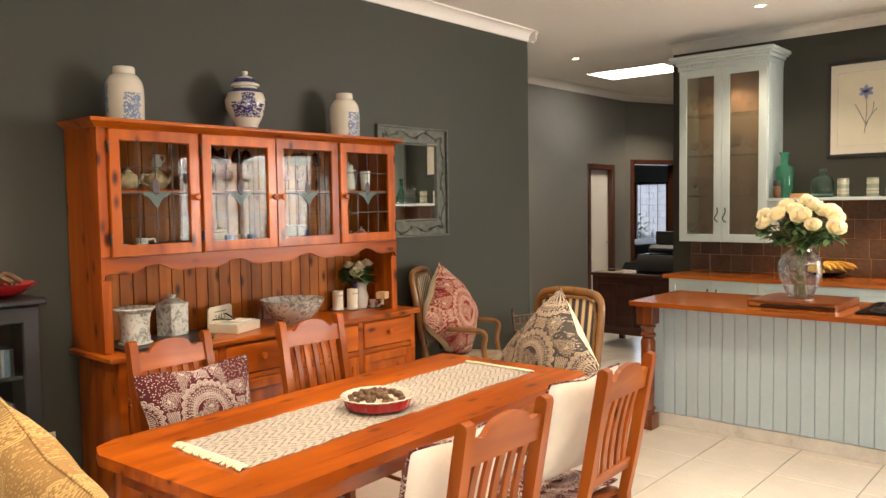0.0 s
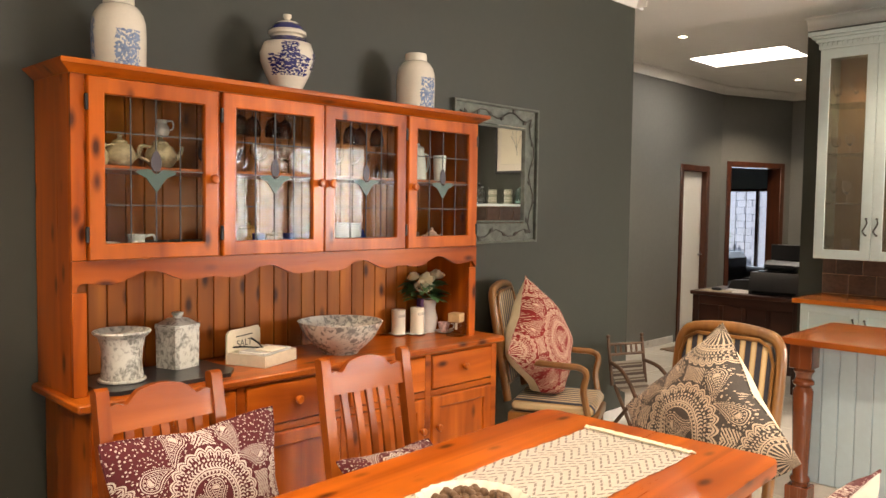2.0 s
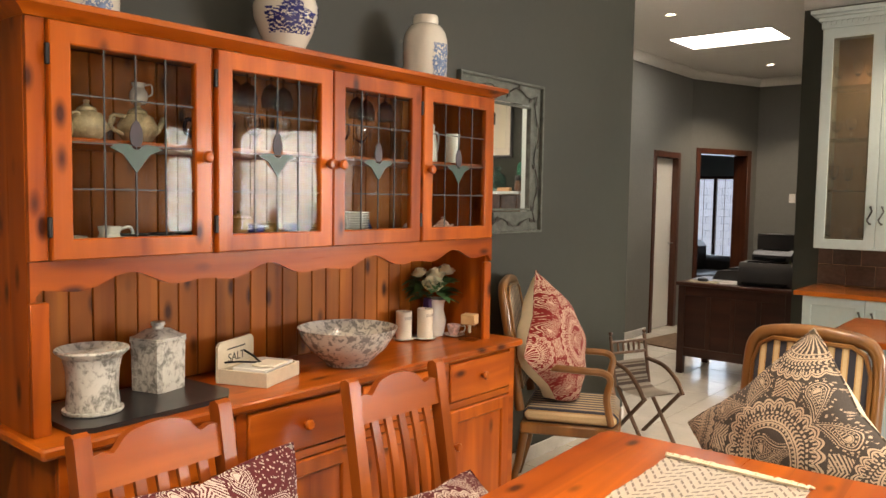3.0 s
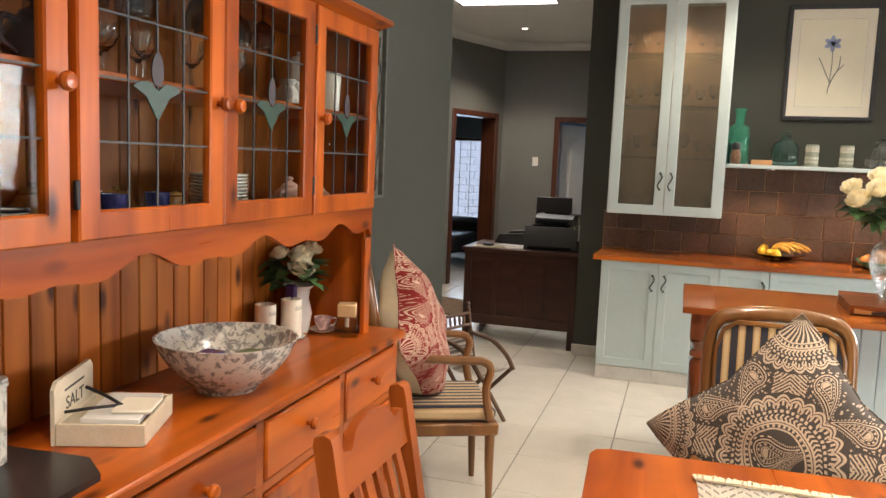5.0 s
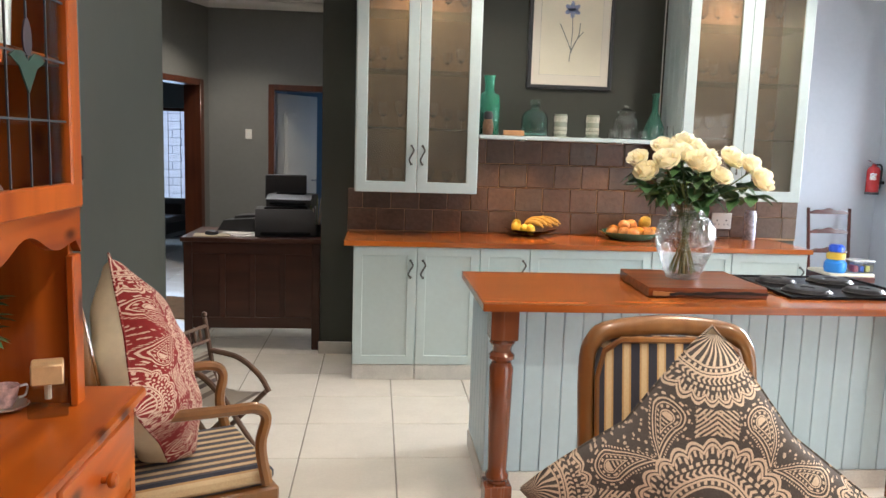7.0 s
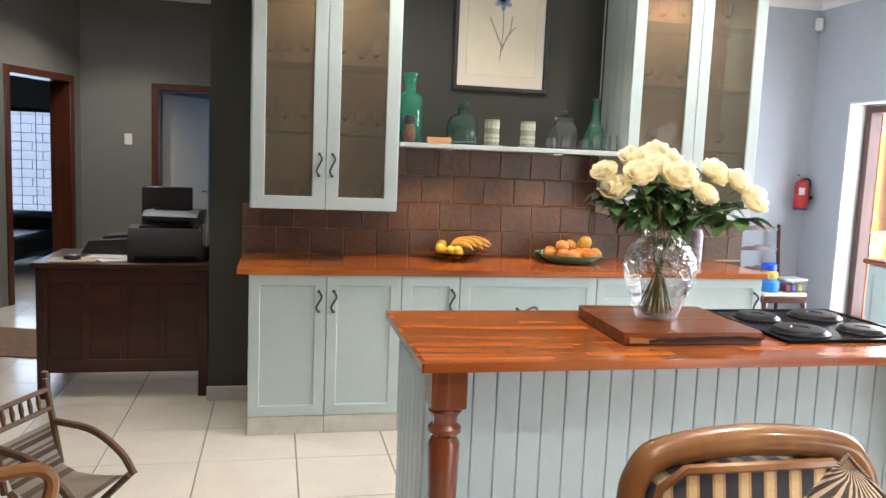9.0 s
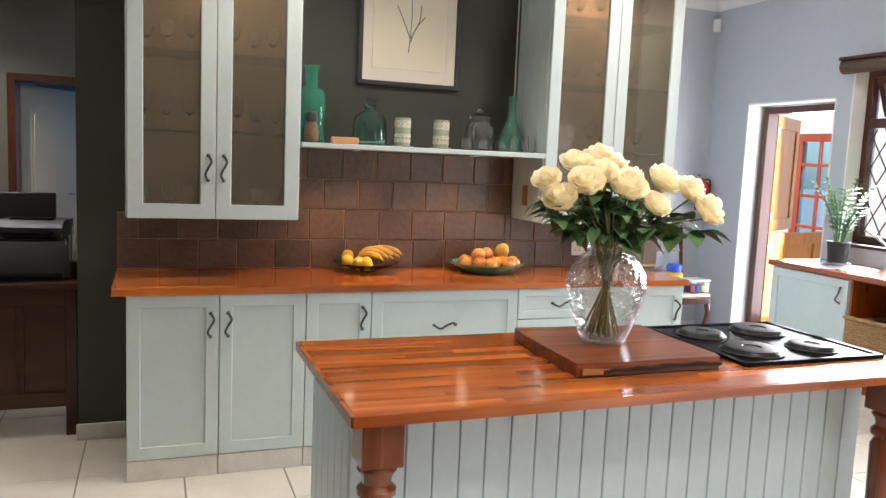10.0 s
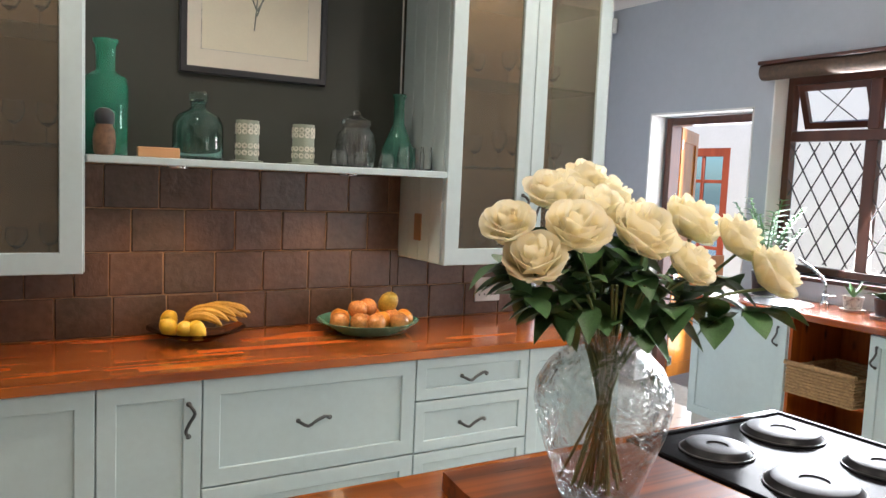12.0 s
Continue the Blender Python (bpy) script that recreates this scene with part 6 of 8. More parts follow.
def wall_unit(x0, x1, label):
    t = thing("wall_cabinet", (0, 0, 0), label, "cabinet", "glazed wall cabinets")
    y0, y1, z0, z1 = 7.735, KY - 0.002, 1.22, 2.82
    part("side_panel", boxes(((x0, y0 + 0.022, z0), (x0 + 0.018, y1, z1)), bevel=0.001), mint, t)
    part("side_panel", boxes(((x1 - 0.018, y0 + 0.022, z0), (x1, y1, z1)), bevel=0.001), mint, t)
    n = 4
    for xx, s in ((x0 - 0.008, 0), (x1, 1)):
        for i in range(n):
            a = y0 + 0.024 + (y1 - y0 - 0.026) * i / n
            part("side_board", boxes(((xx, a + 0.001, z0 + 0.002), (xx + 0.008, a + (y1 - y0 - 0.026) / n - 0.001, z1)), bevel=0.0025), mint, t)
    part("floor_panel", boxes(((x0 + 0.018, y0 + 0.022, z0), (x1 - 0.018, y1, z0 + 0.018)), ((x0 + 0.018, y0 + 0.022, z1 - 0.018), (x1 - 0.018, y1, z1))), mint, t)
    part("back_panel", boxes(((x0 + 0.018, y1 - 0.012, z0 + 0.018), (x1 - 0.018, y1 - 0.003, z1 - 0.018))), cab_back, t, "warm brown back panel")
    for zz in (1.64, 2.02, 2.40):
        part("glass_shelf", boxes(((x0 + 0.019, y0 + 0.05, zz), (x1 - 0.019, y1 - 0.013, zz + 0.008))), shelf_glass, t, "glass shelf")
    xm = (x0 + x1) / 2
    f = 0.072
    for a, b, k in ((x0, xm - 0.0015, 1), (xm + 0.0015, x1, -1)):
        d = part("door", framed(a, b, z0, z1, f, 0.021, 0.003, lambda u, v, q: (u, y0 + 0.021 - q, v)), mint, t, "pale mint door frame with glass")
        part("pane", boxes(((a + f - 0.004, y0 + 0.010, z0 + f - 0.004), (b - f + 0.004, y0 + 0.013, z1 - f + 0.004))), frosted_pane, d, "smoky glass pane")
        s_handle(d, (b - 0.035 if k > 0 else a + 0.035, y0, 1.47), True, 0.12)
    # crown with dentils
    for z, o, h in ((2.82, 0.012, 0.05), (2.87, 0.03, 0.028), (2.898, 0.055, 0.02), (2.918, 0.075, 0.03)):
        part("crown_step", boxes(((x0 - o, y0 - o, z), (x1 + o, y1, z + h)), bevel=0.004), mint, t)
    k = int((x1 - x0) / 0.034)
    bm = bmesh.new()
    for i in range(k):
        a = x0 + (x1 - x0) * i / k
        box(bm, (a, y0 - 0.022, 2.842), (a + 0.018, y0 - 0.012, 2.868))
    part("dentil_row", bm, mint, t)
    return t


cab_back = wood("cabinet_back_veneer", (0.42, 0.29, 0.18), (0.56, 0.40, 0.27), 2, 0.5, 0, 0.1, 0.0)
shelf_glass = pane("shelf_glass", (0.85, 0.92, 0.88), 0.08)
wall_unit(-1.68, -0.872, "tall pale mint wall cabinet with smoky glass doors")
wall_unit(0.528, 1.40, "tall pale mint wall cabinet with smoky glass, beside the passage")
shelf = thing("wall_shelf", (0, 0, 0), "thin white shelf between the wall cabinets", "shelf")
part("board", boxes(((-0.862, 7.72, 1.592), (0.518, KY - 0.002, 1.618)), bevel=0.003), mint, shelf)
# ---- what stands in the kitchen ----
t = thing("chopping_board", (0, 0, 0), "thick red-brown live-edge chopping board on the island", "chopping board")
part("board", slab([(-0.345, 5.81), (-0.20, 5.80), (0.0, 5.806), (0.19, 5.80), (0.205, 5.84), (0.20, 6.05), (0.21, 6.24), (0.215, 6.29), (-0.05, 6.305), (-0.31, 6.32), (-0.33, 6.2)], 2, ISL_Z + 0.002, ISL_Z + 0.044, 0.006), board_wood, t)
front = [(-0.335 + 0.53 * i / 40, 0.006 + 0.030 * i / 40 * 0.15 + 0.006 * noise.noise((i * 0.22, 0.3, 0))) for i in range(41)]
bark = part("bark_edge", slab(front[6:] + [(u, w + 0.012 + 0.006 * noise.noise((u * 14, 2.0, 0))) for u, w in front[:5:-1]], 1, 5.793, 5.802), plain("dark_bark", (0.020, 0.010, 0.006), 0.8, 0, 0.5, 40, 0.8), t, "dark bark strip along the edge")
bark.location = (0, 0, ISL_Z + 0.006)
sap = part("sapwood", slab([(-0.330, 0.004), (-0.25, 0.002), (-0.16, 0.010), (-0.17, 0.016), (-0.24, 0.018), (-0.328, 0.024)], 1, 5.796, 5.803), wood("pale_sapwood", (0.26, 0.10, 0.03), (0.38, 0.17, 0.05), 0, 0.4), t, "pale sapwood streak")
sap.location = (0, 0, ISL_Z + 0.006)

BZ = ISL_Z + 0.0445
t = thing("rose_vase", (-0.092, 6.07, BZ), "clear cut-glass vase with ivory roses on the chopping board", "flowers")
vp = [(0.078, 0), (0.09, 0.004), (0.092, 0.012), (0.098, 0.03), (0.122, 0.085), (0.148, 0.15), (0.160, 0.205), (0.155, 0.25), (0.132, 0.29), (0.100, 0.318), (0.084, 0.33), (0.082, 0.342), (0.092, 0.362), (0.098, 0.368)]
vp = [(r * 0.87, z * 0.95) for r, z in vp]
inner = [(r - 0.006, z + (0.014 if i < 3 else 0)) for i, (r, z) in enumerate(vp)]
bm = turned([(0, 0)] + vp + inner[::-1] + [(0, inner[0][1])], 48, close=False)
for v in bm.verts:
    if v.co.xy.length > 0.078 and 0.02 < v.co.z < 0.32 and v.co.xy.length > 0.0:
        a = math.atan2(v.co.y, v.co.x)
        k = 0.0016 * math.sin(a * 9 + v.co.z * 46) * math.sin(v.co.z * 60) + 0.0012 * noise.noise((a * 4, v.co.z * 30, 1.0))
        v.co.xy *= 1 + k / 0.12
gm = pane("cut_glass", (0.93, 0.95, 0.95), 0.13, 0.75)
nt = gm.node_tree
vv = coords(nt, (1, 1, 1), spread=False)
vo = nt.nodes.new("ShaderNodeTexVoronoi")
vo.inputs["Scale"].default_value = 20
nt.links.new(mix(nt, 0.25, vv, noise_tex(nt, vv, 9, 3)), vo.inputs["Vector"])
cut = nt.nodes.new("ShaderNodeBump")
cut.inputs["Strength"].default_value, cut.inputs["Distance"].default_value = 0.6, 0.004
nt.links.new(maths(nt, 'SINE', maths(nt, 'MULTIPLY', vo.outputs["Distance"], 9.0)), cut.inputs["Height"])
for nd in nt.nodes:
    if nd.type in ('BSDF_GLOSSY', 'LAYER_WEIGHT'):
        nt.links.new(cut.outputs[0], nd.inputs["Normal"])
part("vase", bm, gm, t, "clear glass vase with a moulded leaf pattern")
rnd = random.Random(21)
heads = [(-0.26, 0.02, 0.557, 0.050), (-0.238, -0.04, 0.500, 0.057), (-0.149, -0.05, 0.555, 0.060), (-0.128, 0.06, 0.620, 0.054), (-0.053, 0.0, 0.588, 0.052), (0.017, -0.07, 0.550, 0.066), (-0.012, 0.10, 0.645, 0.054),
         (0.060, 0.09, 0.610, 0.058), (0.118, 0.06, 0.570, 0.048), (0.105, -0.11, 0.490, 0.050), (0.190, -0.03, 0.570, 0.062), (0.240, -0.11, 0.540, 0.054), (0.262, -0.18, 0.478, 0.058), (0.16, 0.13, 0.56, 0.048)]
for x, y, z, r in heads:
    bm = bmesh.new()
    r *= 0.88
    x = x if x > 0 else x + 0.015
    rose(bm, (0, 0, 0), r, rnd, (x * 2.0, y * 2.0 - 0.45, 0.75))
    h = part("rose", bm, rose_m, t)
    h.location = (x, y, z)
    d = Vector((-x * 0.20 + rnd.uniform(-0.02, 0.02), -y * 0.3 + rnd.uniform(-0.02, 0.02), 0.025))
    part("stem", bar(smooth_path([d, (x * 0.14, y * 0.2, 0.31), (x * 0.55, y * 0.7, 0.42), (x, y, z - r * 0.6)], 4), 0.0035, 6), stem_m, t)
for i in range(22):
    a, q = rnd.uniform(0, 6.28), rnd.uniform(0.01, 0.045)
    part("stem", bar(smooth_path([(q * math.cos(a), q * math.sin(a), 0.02), (0.3 * q * math.cos(a + 1), 0.3 * q * math.sin(a + 1), 0.16), (0.05 * math.cos(a + 2.5), 0.05 * math.sin(a + 2.5), 0.34), (0.13 * math.cos(a + 2.5), 0.10 * math.sin(a + 2.5), 0.45)], 3), 0.003, 5), stem_m, t)
bm = bmesh.new()
for i in range(230):
    x, y, z, r = heads[rnd.randrange(len(heads))]
    u = rnd.uniform(0.12, 0.98) ** 0.8
    p = Vector((x * (0.2 + 0.8 * u), y * (0.25 + 0.75 * u), 0.35 + (z - 0.42) * u))
    a = rnd.uniform(0, 6.28)
    leaf(bm, p, (math.cos(a) + x * 2.0, math.sin(a) + y, rnd.uniform(-0.6, 0.5)), rnd.uniform(0.055, 0.095), rnd.uniform(0.045, 0.068), rnd.uniform(0.1, 0.5))
part("foliage", bm, leaf_m, t, "dark green rose leaves")

# hob
t = thing("hob", (0, 0, 0), "black enamel hob with four solid plates set in the island", "hob")
hx0, hx1, hy0, hy1, hz = 0.305, 0.930, 5.803, 6.383, ISL_Z + 0.001
part("tray", boxes(((hx0, hy0, hz), (hx1, hy1, hz + 0.008)), bevel=0.004), black_gloss, t)
part("rim", framed(hx0 - 0.004, hx1 + 0.004, hy0 - 0.004, hy1 + 0.004, 0.02, 0.013, 0.004, lambda u, v, q: (u, v, hz + q)), black_gloss, t)
plate_m = plain("cast_iron_plate", (0.014, 0.014, 0.016), 0.35, 0.0, 0.2, 30, 0.1)
plate_m.node_tree.nodes["Principled BSDF"].inputs["IOR"].default_value = 1.25
for x, y, r in ((0.455, 6.22, 0.078), (0.745, 6.235, 0.095), (0.465, 5.955, 0.095), (0.745, 5.955, 0.078)):
    p = part("plate", turned([(r + 0.01, 0.008), (r + 0.012, 0.012), (r + 0.004, 0.02), (r, 0.026), (r * 0.95, 0.0275), (r * 0.36, 0.0265), (r * 0.33, 0.023), (0, 0.023)], 36, Matrix.Translation((x, y, hz))), plate_m, t, "round cast iron plate")
    part("steel_ring", turned([(r + 0.009, 0.0085), (r + 0.016, 0.009), (r + 0.016, 0.013), (r + 0.013, 0.0135)], 36, Matrix.Translation((x, y, hz)), close=False), pewter, p, "dark steel ring")

# framed flower print
t = thing("framed_print", (0, 0, 0), "framed botanical print of a blue iris with a dark frame", "picture")
px0, px1, pz0, pz1 = -0.485, 0.13, 1.965, 2.795
part("frame", framed(px0, px1, pz0, pz1, 0.028, 0.022, 0.005, lambda u, v, q: (u, KY - 0.002 - q, v)), plain("dark_grey_frame", (0.03, 0.032, 0.036), 0.4, 0, 0.2, 20), t)
mat_m = plain("cream_mount", (0.74, 0.70, 0.60), 0.8, 0, 0.03, 10)
part("mount", boxes(((px0 + 0.026, KY - 0.012, pz0 + 0.026), (px1 - 0.026, KY - 0.004, pz1 - 0.026))), mat_m, t)
part("sheet", boxes(((px0 + 0.085, KY - 0.0135, pz0 + 0.10), (px1 - 0.085, KY - 0.0123, pz1 - 0.10))), plain("cream_print_paper", (0.76, 0.72, 0.58), 0.8, 0, 0.03, 10), t)
part("bevel_line", framed(px0 + 0.083, px1 - 0.083, pz0 + 0.098, pz1 - 0.098, 0.003, 0.001, 0.0003, lambda u, v, q: (u, KY - 0.0125 - q, v)), mottle, t)
cx, cz = (px0 + px1) / 2, 2.40
stalk = plain("grey_green_ink", (0.22, 0.25, 0.22), 0.8, 0, 0.2, 30)
petal = plain("blue_violet_ink", (0.30, 0.36, 0.55), 0.8, 0, 0.4, 60)
for pts in ([(0, 0.09), (0.005, -0.02), (0.0, -0.12), (-0.01, -0.24)], [(0.0, -0.16), (-0.05, -0.05), (-0.085, 0.02)], [(0.0, -0.16), (0.05, -0.06), (0.06, 0.03)], [(0.0, -0.18), (0.03, -0.1), (0.085, -0.03)]):
    part("drawn_stalk", bar(smooth_path([(cx + u, KY - 0.0138, cz + w) for u, w in pts], 5), 0.003, 5, 1.0), stalk, t)
for a in (90, 150, 30, 205, -25, 270):
    o = []
    for i in range(12):
        q = 2 * math.pi * i / 12
        u, w = 0.030 + 0.030 * math.cos(q), 0.016 * math.sin(q)
        o.append((cx + u * math.cos(radians(a)) - w * math.sin(radians(a)), cz + 0.12 + u * math.sin(radians(a)) + w * math.cos(radians(a))))
    part("drawn_petal", slab(o, 1, KY - 0.0145, KY - 0.0135), petal, t)

# bottles and pots on the shelf
SZ = 1.6185


def bottle(x, y, prof, mat, label, name="glass_bottle", lid=None, category="bottle", wall=0.003):
    t = thing(name, (x, y, SZ), label, category, "bottles on the shelf")
    inn = [(max(0.002, r - wall), z) for r, z in prof]
    inn[0] = (inn[0][0], prof[0][1] + 0.006)
    part("body", turned([(0, 0)] + prof + inn[::-1] + [(0, inn[0][1])], 26, close=False), mat, t)
    if lid:
        part("stopper", turned(lid, 18), mat, t)
    return t


bottle(-0.78, 7.93, [(0.07, 0), (0.075, 0.01), (0.076, 0.24), (0.068, 0.275), (0.035, 0.295), (0.032, 0.30), (0.034, 0.38), (0.043, 0.395), (0.043, 0.405)], green_glass, "large green glass bottle on the white shelf")
t = thing("owl_ornament", (-0.80, 7.80, SZ), "small brown carved bird ornament on the shelf", "ornament")
part("figure", turned([(0.026, 0), (0.034, 0.01), (0.037, 0.05), (0.033, 0.085), (0.026, 0.10), (0.030, 0.12), (0.028, 0.14), (0.016, 0.152), (0, 0.156)], 18), plain("carved_brown_wood", (0.16, 0.08, 0.04), 0.6, 0, 0.5, 40, 0.5), t)
part("dark_head", turned([(0.029, 0.104), (0.033, 0.118), (0.032, 0.140), (0.019, 0.157), (0, 0.161)], 18), black_plastic, t, "dark painted head")
t = thing("wooden_block", pose(-0.62, 7.82, SZ, 0, 0, -4), "small pale wooden block on the shelf", "block")
part("block", boxes(((-0.07, -0.025, 0), (0.07, 0.025, 0.036)), bevel=0.003), wood("pale_block_wood", (0.40, 0.19, 0.08), (0.52, 0.28, 0.13), 0, 0.5), t)
bottle(-0.46, 7.92, [(0.088, 0), (0.092, 0.012), (0.092, 0.13), (0.075, 0.165), (0.035, 0.185), (0.028, 0.195), (0.028, 0.21), (0.036, 0.215)], glass("pale_teal_glass", (0.62, 0.85, 0.80), 0.02), "squat pale teal glass bottle on the shelf",
       lid=[(0.022, 0.21), (0.034, 0.222), (0.034, 0.245), (0.028, 0.252), (0, 0.254)])
sage_ceramic = plain("sage_ceramic", (0.28, 0.31, 0.24), 0.4, 0, 0.12, 20)
lace_m = plain("cream_pierced_glaze", (0.60, 0.58, 0.48), 0.4, 0, 0.3, 60)
for x in (-0.285, -0.06):
    t = thing("pierced_candle_holder", (x, 7.88, SZ), "sage and cream pierced ceramic candle holder on a saucer", "candle holder", "candle holders")
    part("saucer", turned([(0, 0), (0.058, 0), (0.062, 0.006), (0.05, 0.008), (0, 0.008)], 24), sage_ceramic, t)
    b = part("cylinder", turned([(0.043, 0.008), (0.043, 0.158), (0.037, 0.158), (0.037, 0.02)], 26, close=False), sage_ceramic, t)
    for z0, z1 in ((0.022, 0.075), (0.105, 0.145)):
        bm = bmesh.new()
        for k in range(12):
            a = 2 * math.pi * k / 12
            for zz in ((z0 * 0.75 + z1 * 0.25), (z0 * 0.25 + z1 * 0.75)):
                lathe(bm, [(0.0045, 0), (0.011, 0), (0.011, 0.0016), (0.0045, 0.0016)], 8, Matrix.Translation((0.0428 * math.cos(a), 0.0428 * math.sin(a), zz)) @ Matrix.Rotation(a, 4, 'Z') @ FRONT_X, close=False)
        part("pierced_band", bm, lace_m, b, "cream pierced lace band")
jar = bottle(0.19, 7.93, [(0.068, 0), (0.078, 0.012), (0.082, 0.09), (0.074, 0.14), (0.055, 0.165), (0.058, 0.178)], clear_glass, "ribbed clear glass jar with a lid on the shelf", "glass_jar",
       [(0.062, 0.18), (0.06, 0.195), (0.03, 0.212), (0.012, 0.218), (0.018, 0.232), (0, 0.238)], "jar")
bm = bmesh.new()
for k in range(30):
    a = 2 * math.pi * k / 30
    tube(bm, [(0.0815 * math.cos(a) * q, 0.0815 * math.sin(a) * q, z) for q, z in ((0.93, 0.014), (1.0, 0.05), (1.005, 0.09), (0.96, 0.12), (0.90, 0.142))], 0.0028, 5)
tagged(part("glass_rib", bm, clear_glass, jar, "moulded glass ribs"), kind="stuff")
bottle(0.405, 7.96, [(0.075, 0), (0.08, 0.015), (0.07, 0.09), (0.04, 0.16), (0.024, 0.20), (0.022, 0.30), (0.030, 0.315), (0.030, 0.325)], dark_green_glass, "long-necked dark green glass bottle on the shelf")
for x, y, r, h in ((0.075, 7.83, 0.036, 0.065), (0.16, 7.80, 0.032, 0.06), (0.275, 7.81, 0.033, 0.06), (0.35, 7.80, 0.026, 0.095), (0.42, 7.80, 0.026, 0.095), (0.475, 7.83, 0.026, 0.10)):
    bottle(x, y, [(r * 0.8, 0), (r, 0.008), (r, h * 0.7), (r * 0.8, h * 0.85), (r * 0.9, h)], clear_glass, "small clear glass jar on the shelf", "small_glass_jar", None, "jar")
for x in (-0.55, 0.12):
    t = thing("shelf_light", (x, 7.84, 1.592), "small round lamp under the shelf", "lamp", "lamps under the shelf")
    part("ring", turned([(0.034, -0.008), (0.036, -0.006), (0.036, 0), (0.026, 0), (0.026, -0.008)], 22, close=False), steel, t)
    part("bulb", turned([(0, -0.0055), (0.025, -0.0055), (0.025, -0.002), (0, -0.002)], 18, close=False), glow("warm_bulb", (1.0, 0.75, 0.45), 12.0), t, "glowing warm bulb")
    spot_lamp("shelf_spot", x, 7.86, 1.575, 9, (1.0, 0.62, 0.32), 125)
for cxm in (-1.276, 0.964):
    spot_lamp("cabinet_spot", cxm, 7.92, 2.78, 12, (1.0, 0.72, 0.46), 130)

# glasses behind the smoky doors
wine = turned([(0, 0.003), (0.03, 0), (0.03, 0.003), (0.005, 0.008), (0.004, 0.07), (0.022, 0.085), (0.036, 0.12), (0.032, 0.17), (0.030, 0.17), (0.034, 0.12), (0.018, 0.088), (0, 0.08)], 14, close=False)
wine_me = finish(wine, clear_glass, "goblet", True)
rnd = random.Random(31)
for x0 in (-1.60, 0.61):
    for z in (1.2385, 1.6485, 2.0285, 2.4085):
        for i in range(7):
            t = thing("wine_glass", (x0 + 0.105 * i + rnd.uniform(-0.015, 0.015), 7.93 + rnd.uniform(-0.06, 0.06), z), "clear stemmed glass in the wall cabinet", "glass", "glasses in the cabinets")
            o = new("goblet", wine_me)
            o.parent = t
            o.scale = (1, 1, rnd.uniform(0.75, 1.15))

t = thing("cable", (0, 0, 0), "thin cream cable down the kitchen wall", "cable")
part("cord", bar([(0.505, KY - 0.006, CEIL - 0.1), (0.503, KY - 0.006, 2.4), (0.506, KY - 0.006, 1.62)], 0.004, 6), white_gloss, t)

# fruit
banana_m = plain("ripe_banana_skin", (0.55, 0.32, 0.05), 0.45, 0, 0.4, 30, 0.1)
lemon_m = plain("lemon_skin", (0.72, 0.46, 0.03), 0.4, 0, 0.1, 60, 0.4)
orange_m = plain("orange_skin", (0.70, 0.26, 0.02), 0.4, 0, 0.1, 60, 0.4)
apple_m = plain("apple_skin", (0.55, 0.22, 0.06), 0.25, 0, 0.6, 7, 0.05)
mango_m = plain("mango_skin", (0.50, 0.34, 0.05), 0.3, 0, 0.5, 8, 0.05)
FZ = 0.919


def fruit(name, at, s, mat, label):
    bm = bmesh.new()
    bmesh.ops.create_uvsphere(bm, u_segments=16, v_segments=12, radius=1.0)
    for v in bm.verts:
        v.co.z += -0.18 * math.exp(-(v.co.xy.length / 0.25) ** 2) * (1 if v.co.z > 0 else -0.6)
        v.co = Vector((v.co.x * s[0], v.co.y * s[1], v.co.z * s[2]))
    ob = new(name, finish(bm, mat, name, True))
    ob.matrix_basis = Matrix.Translation(at) @ Euler((rnd.uniform(-0.6, 0.6), rnd.uniform(-0.6, 0.6), rnd.uniform(0, 6))).to_matrix().to_4x4()
    tagged(ob, label, name, "fruit on the worktop")


t = thing("glass_fruit_bowl", (-0.44, 7.98, FZ), "shallow clear glass fruit bowl on the worktop", "bowl")
part("bowl", turned([(0, 0.006), (0.06, 0), (0.07, 0.006), (0.12, 0.025), (0.185, 0.05), (0.187, 0.053), (0.12, 0.032), (0.06, 0.012), (0, 0.011)], 30, close=False), clear_glass, t)
for dx, dy, dz in ((-0.11, -0.02, 0.06), (-0.095, 0.05, 0.075), (-0.06, -0.07, 0.055), (-0.02, -0.09, 0.055)):
    fruit("lemon", (-0.44 + dx, 7.98 + dy, FZ + dz), (0.033, 0.033, 0.042), lemon_m, "yellow lemon in the glass bowl")
for k in range(8):
    a = radians(-60 + 17 * k)
    lift = 0.075 + 0.012 * (k % 3)
    c = Vector((-0.42 + 0.018 * k - 0.02, 7.99 - 0.06 + 0.016 * k, FZ + lift))
    w = Vector((math.cos(a * 0.5 - 0.3), math.sin(a * 0.5 - 0.3) * 0.6, 0.0)) * (0.92 + 0.05 * (k % 3))
    pts = [c - w * 0.085 + Vector((0, 0, 0.0)), c - w * 0.04 + Vector((0, 0, 0.022)), c + w * 0.02 + Vector((0, 0, 0.028)), c + w * 0.075 + Vector((0, 0, 0.016)), c + w * 0.115 - Vector((0, 0, 0.006))]
    ob = new("banana", finish(bar(smooth_path(pts, 4), [0.005, 0.008, 0.012, 0.014, 0.0165, 0.017, 0.0175, 0.0175, 0.0175, 0.0175, 0.017, 0.0165, 0.015, 0.013, 0.010, 0.007, 0.004], 8), banana_m, "banana", True))
    tagged(ob, "ripe yellow banana in the glass bowl", "banana", "fruit on the worktop")
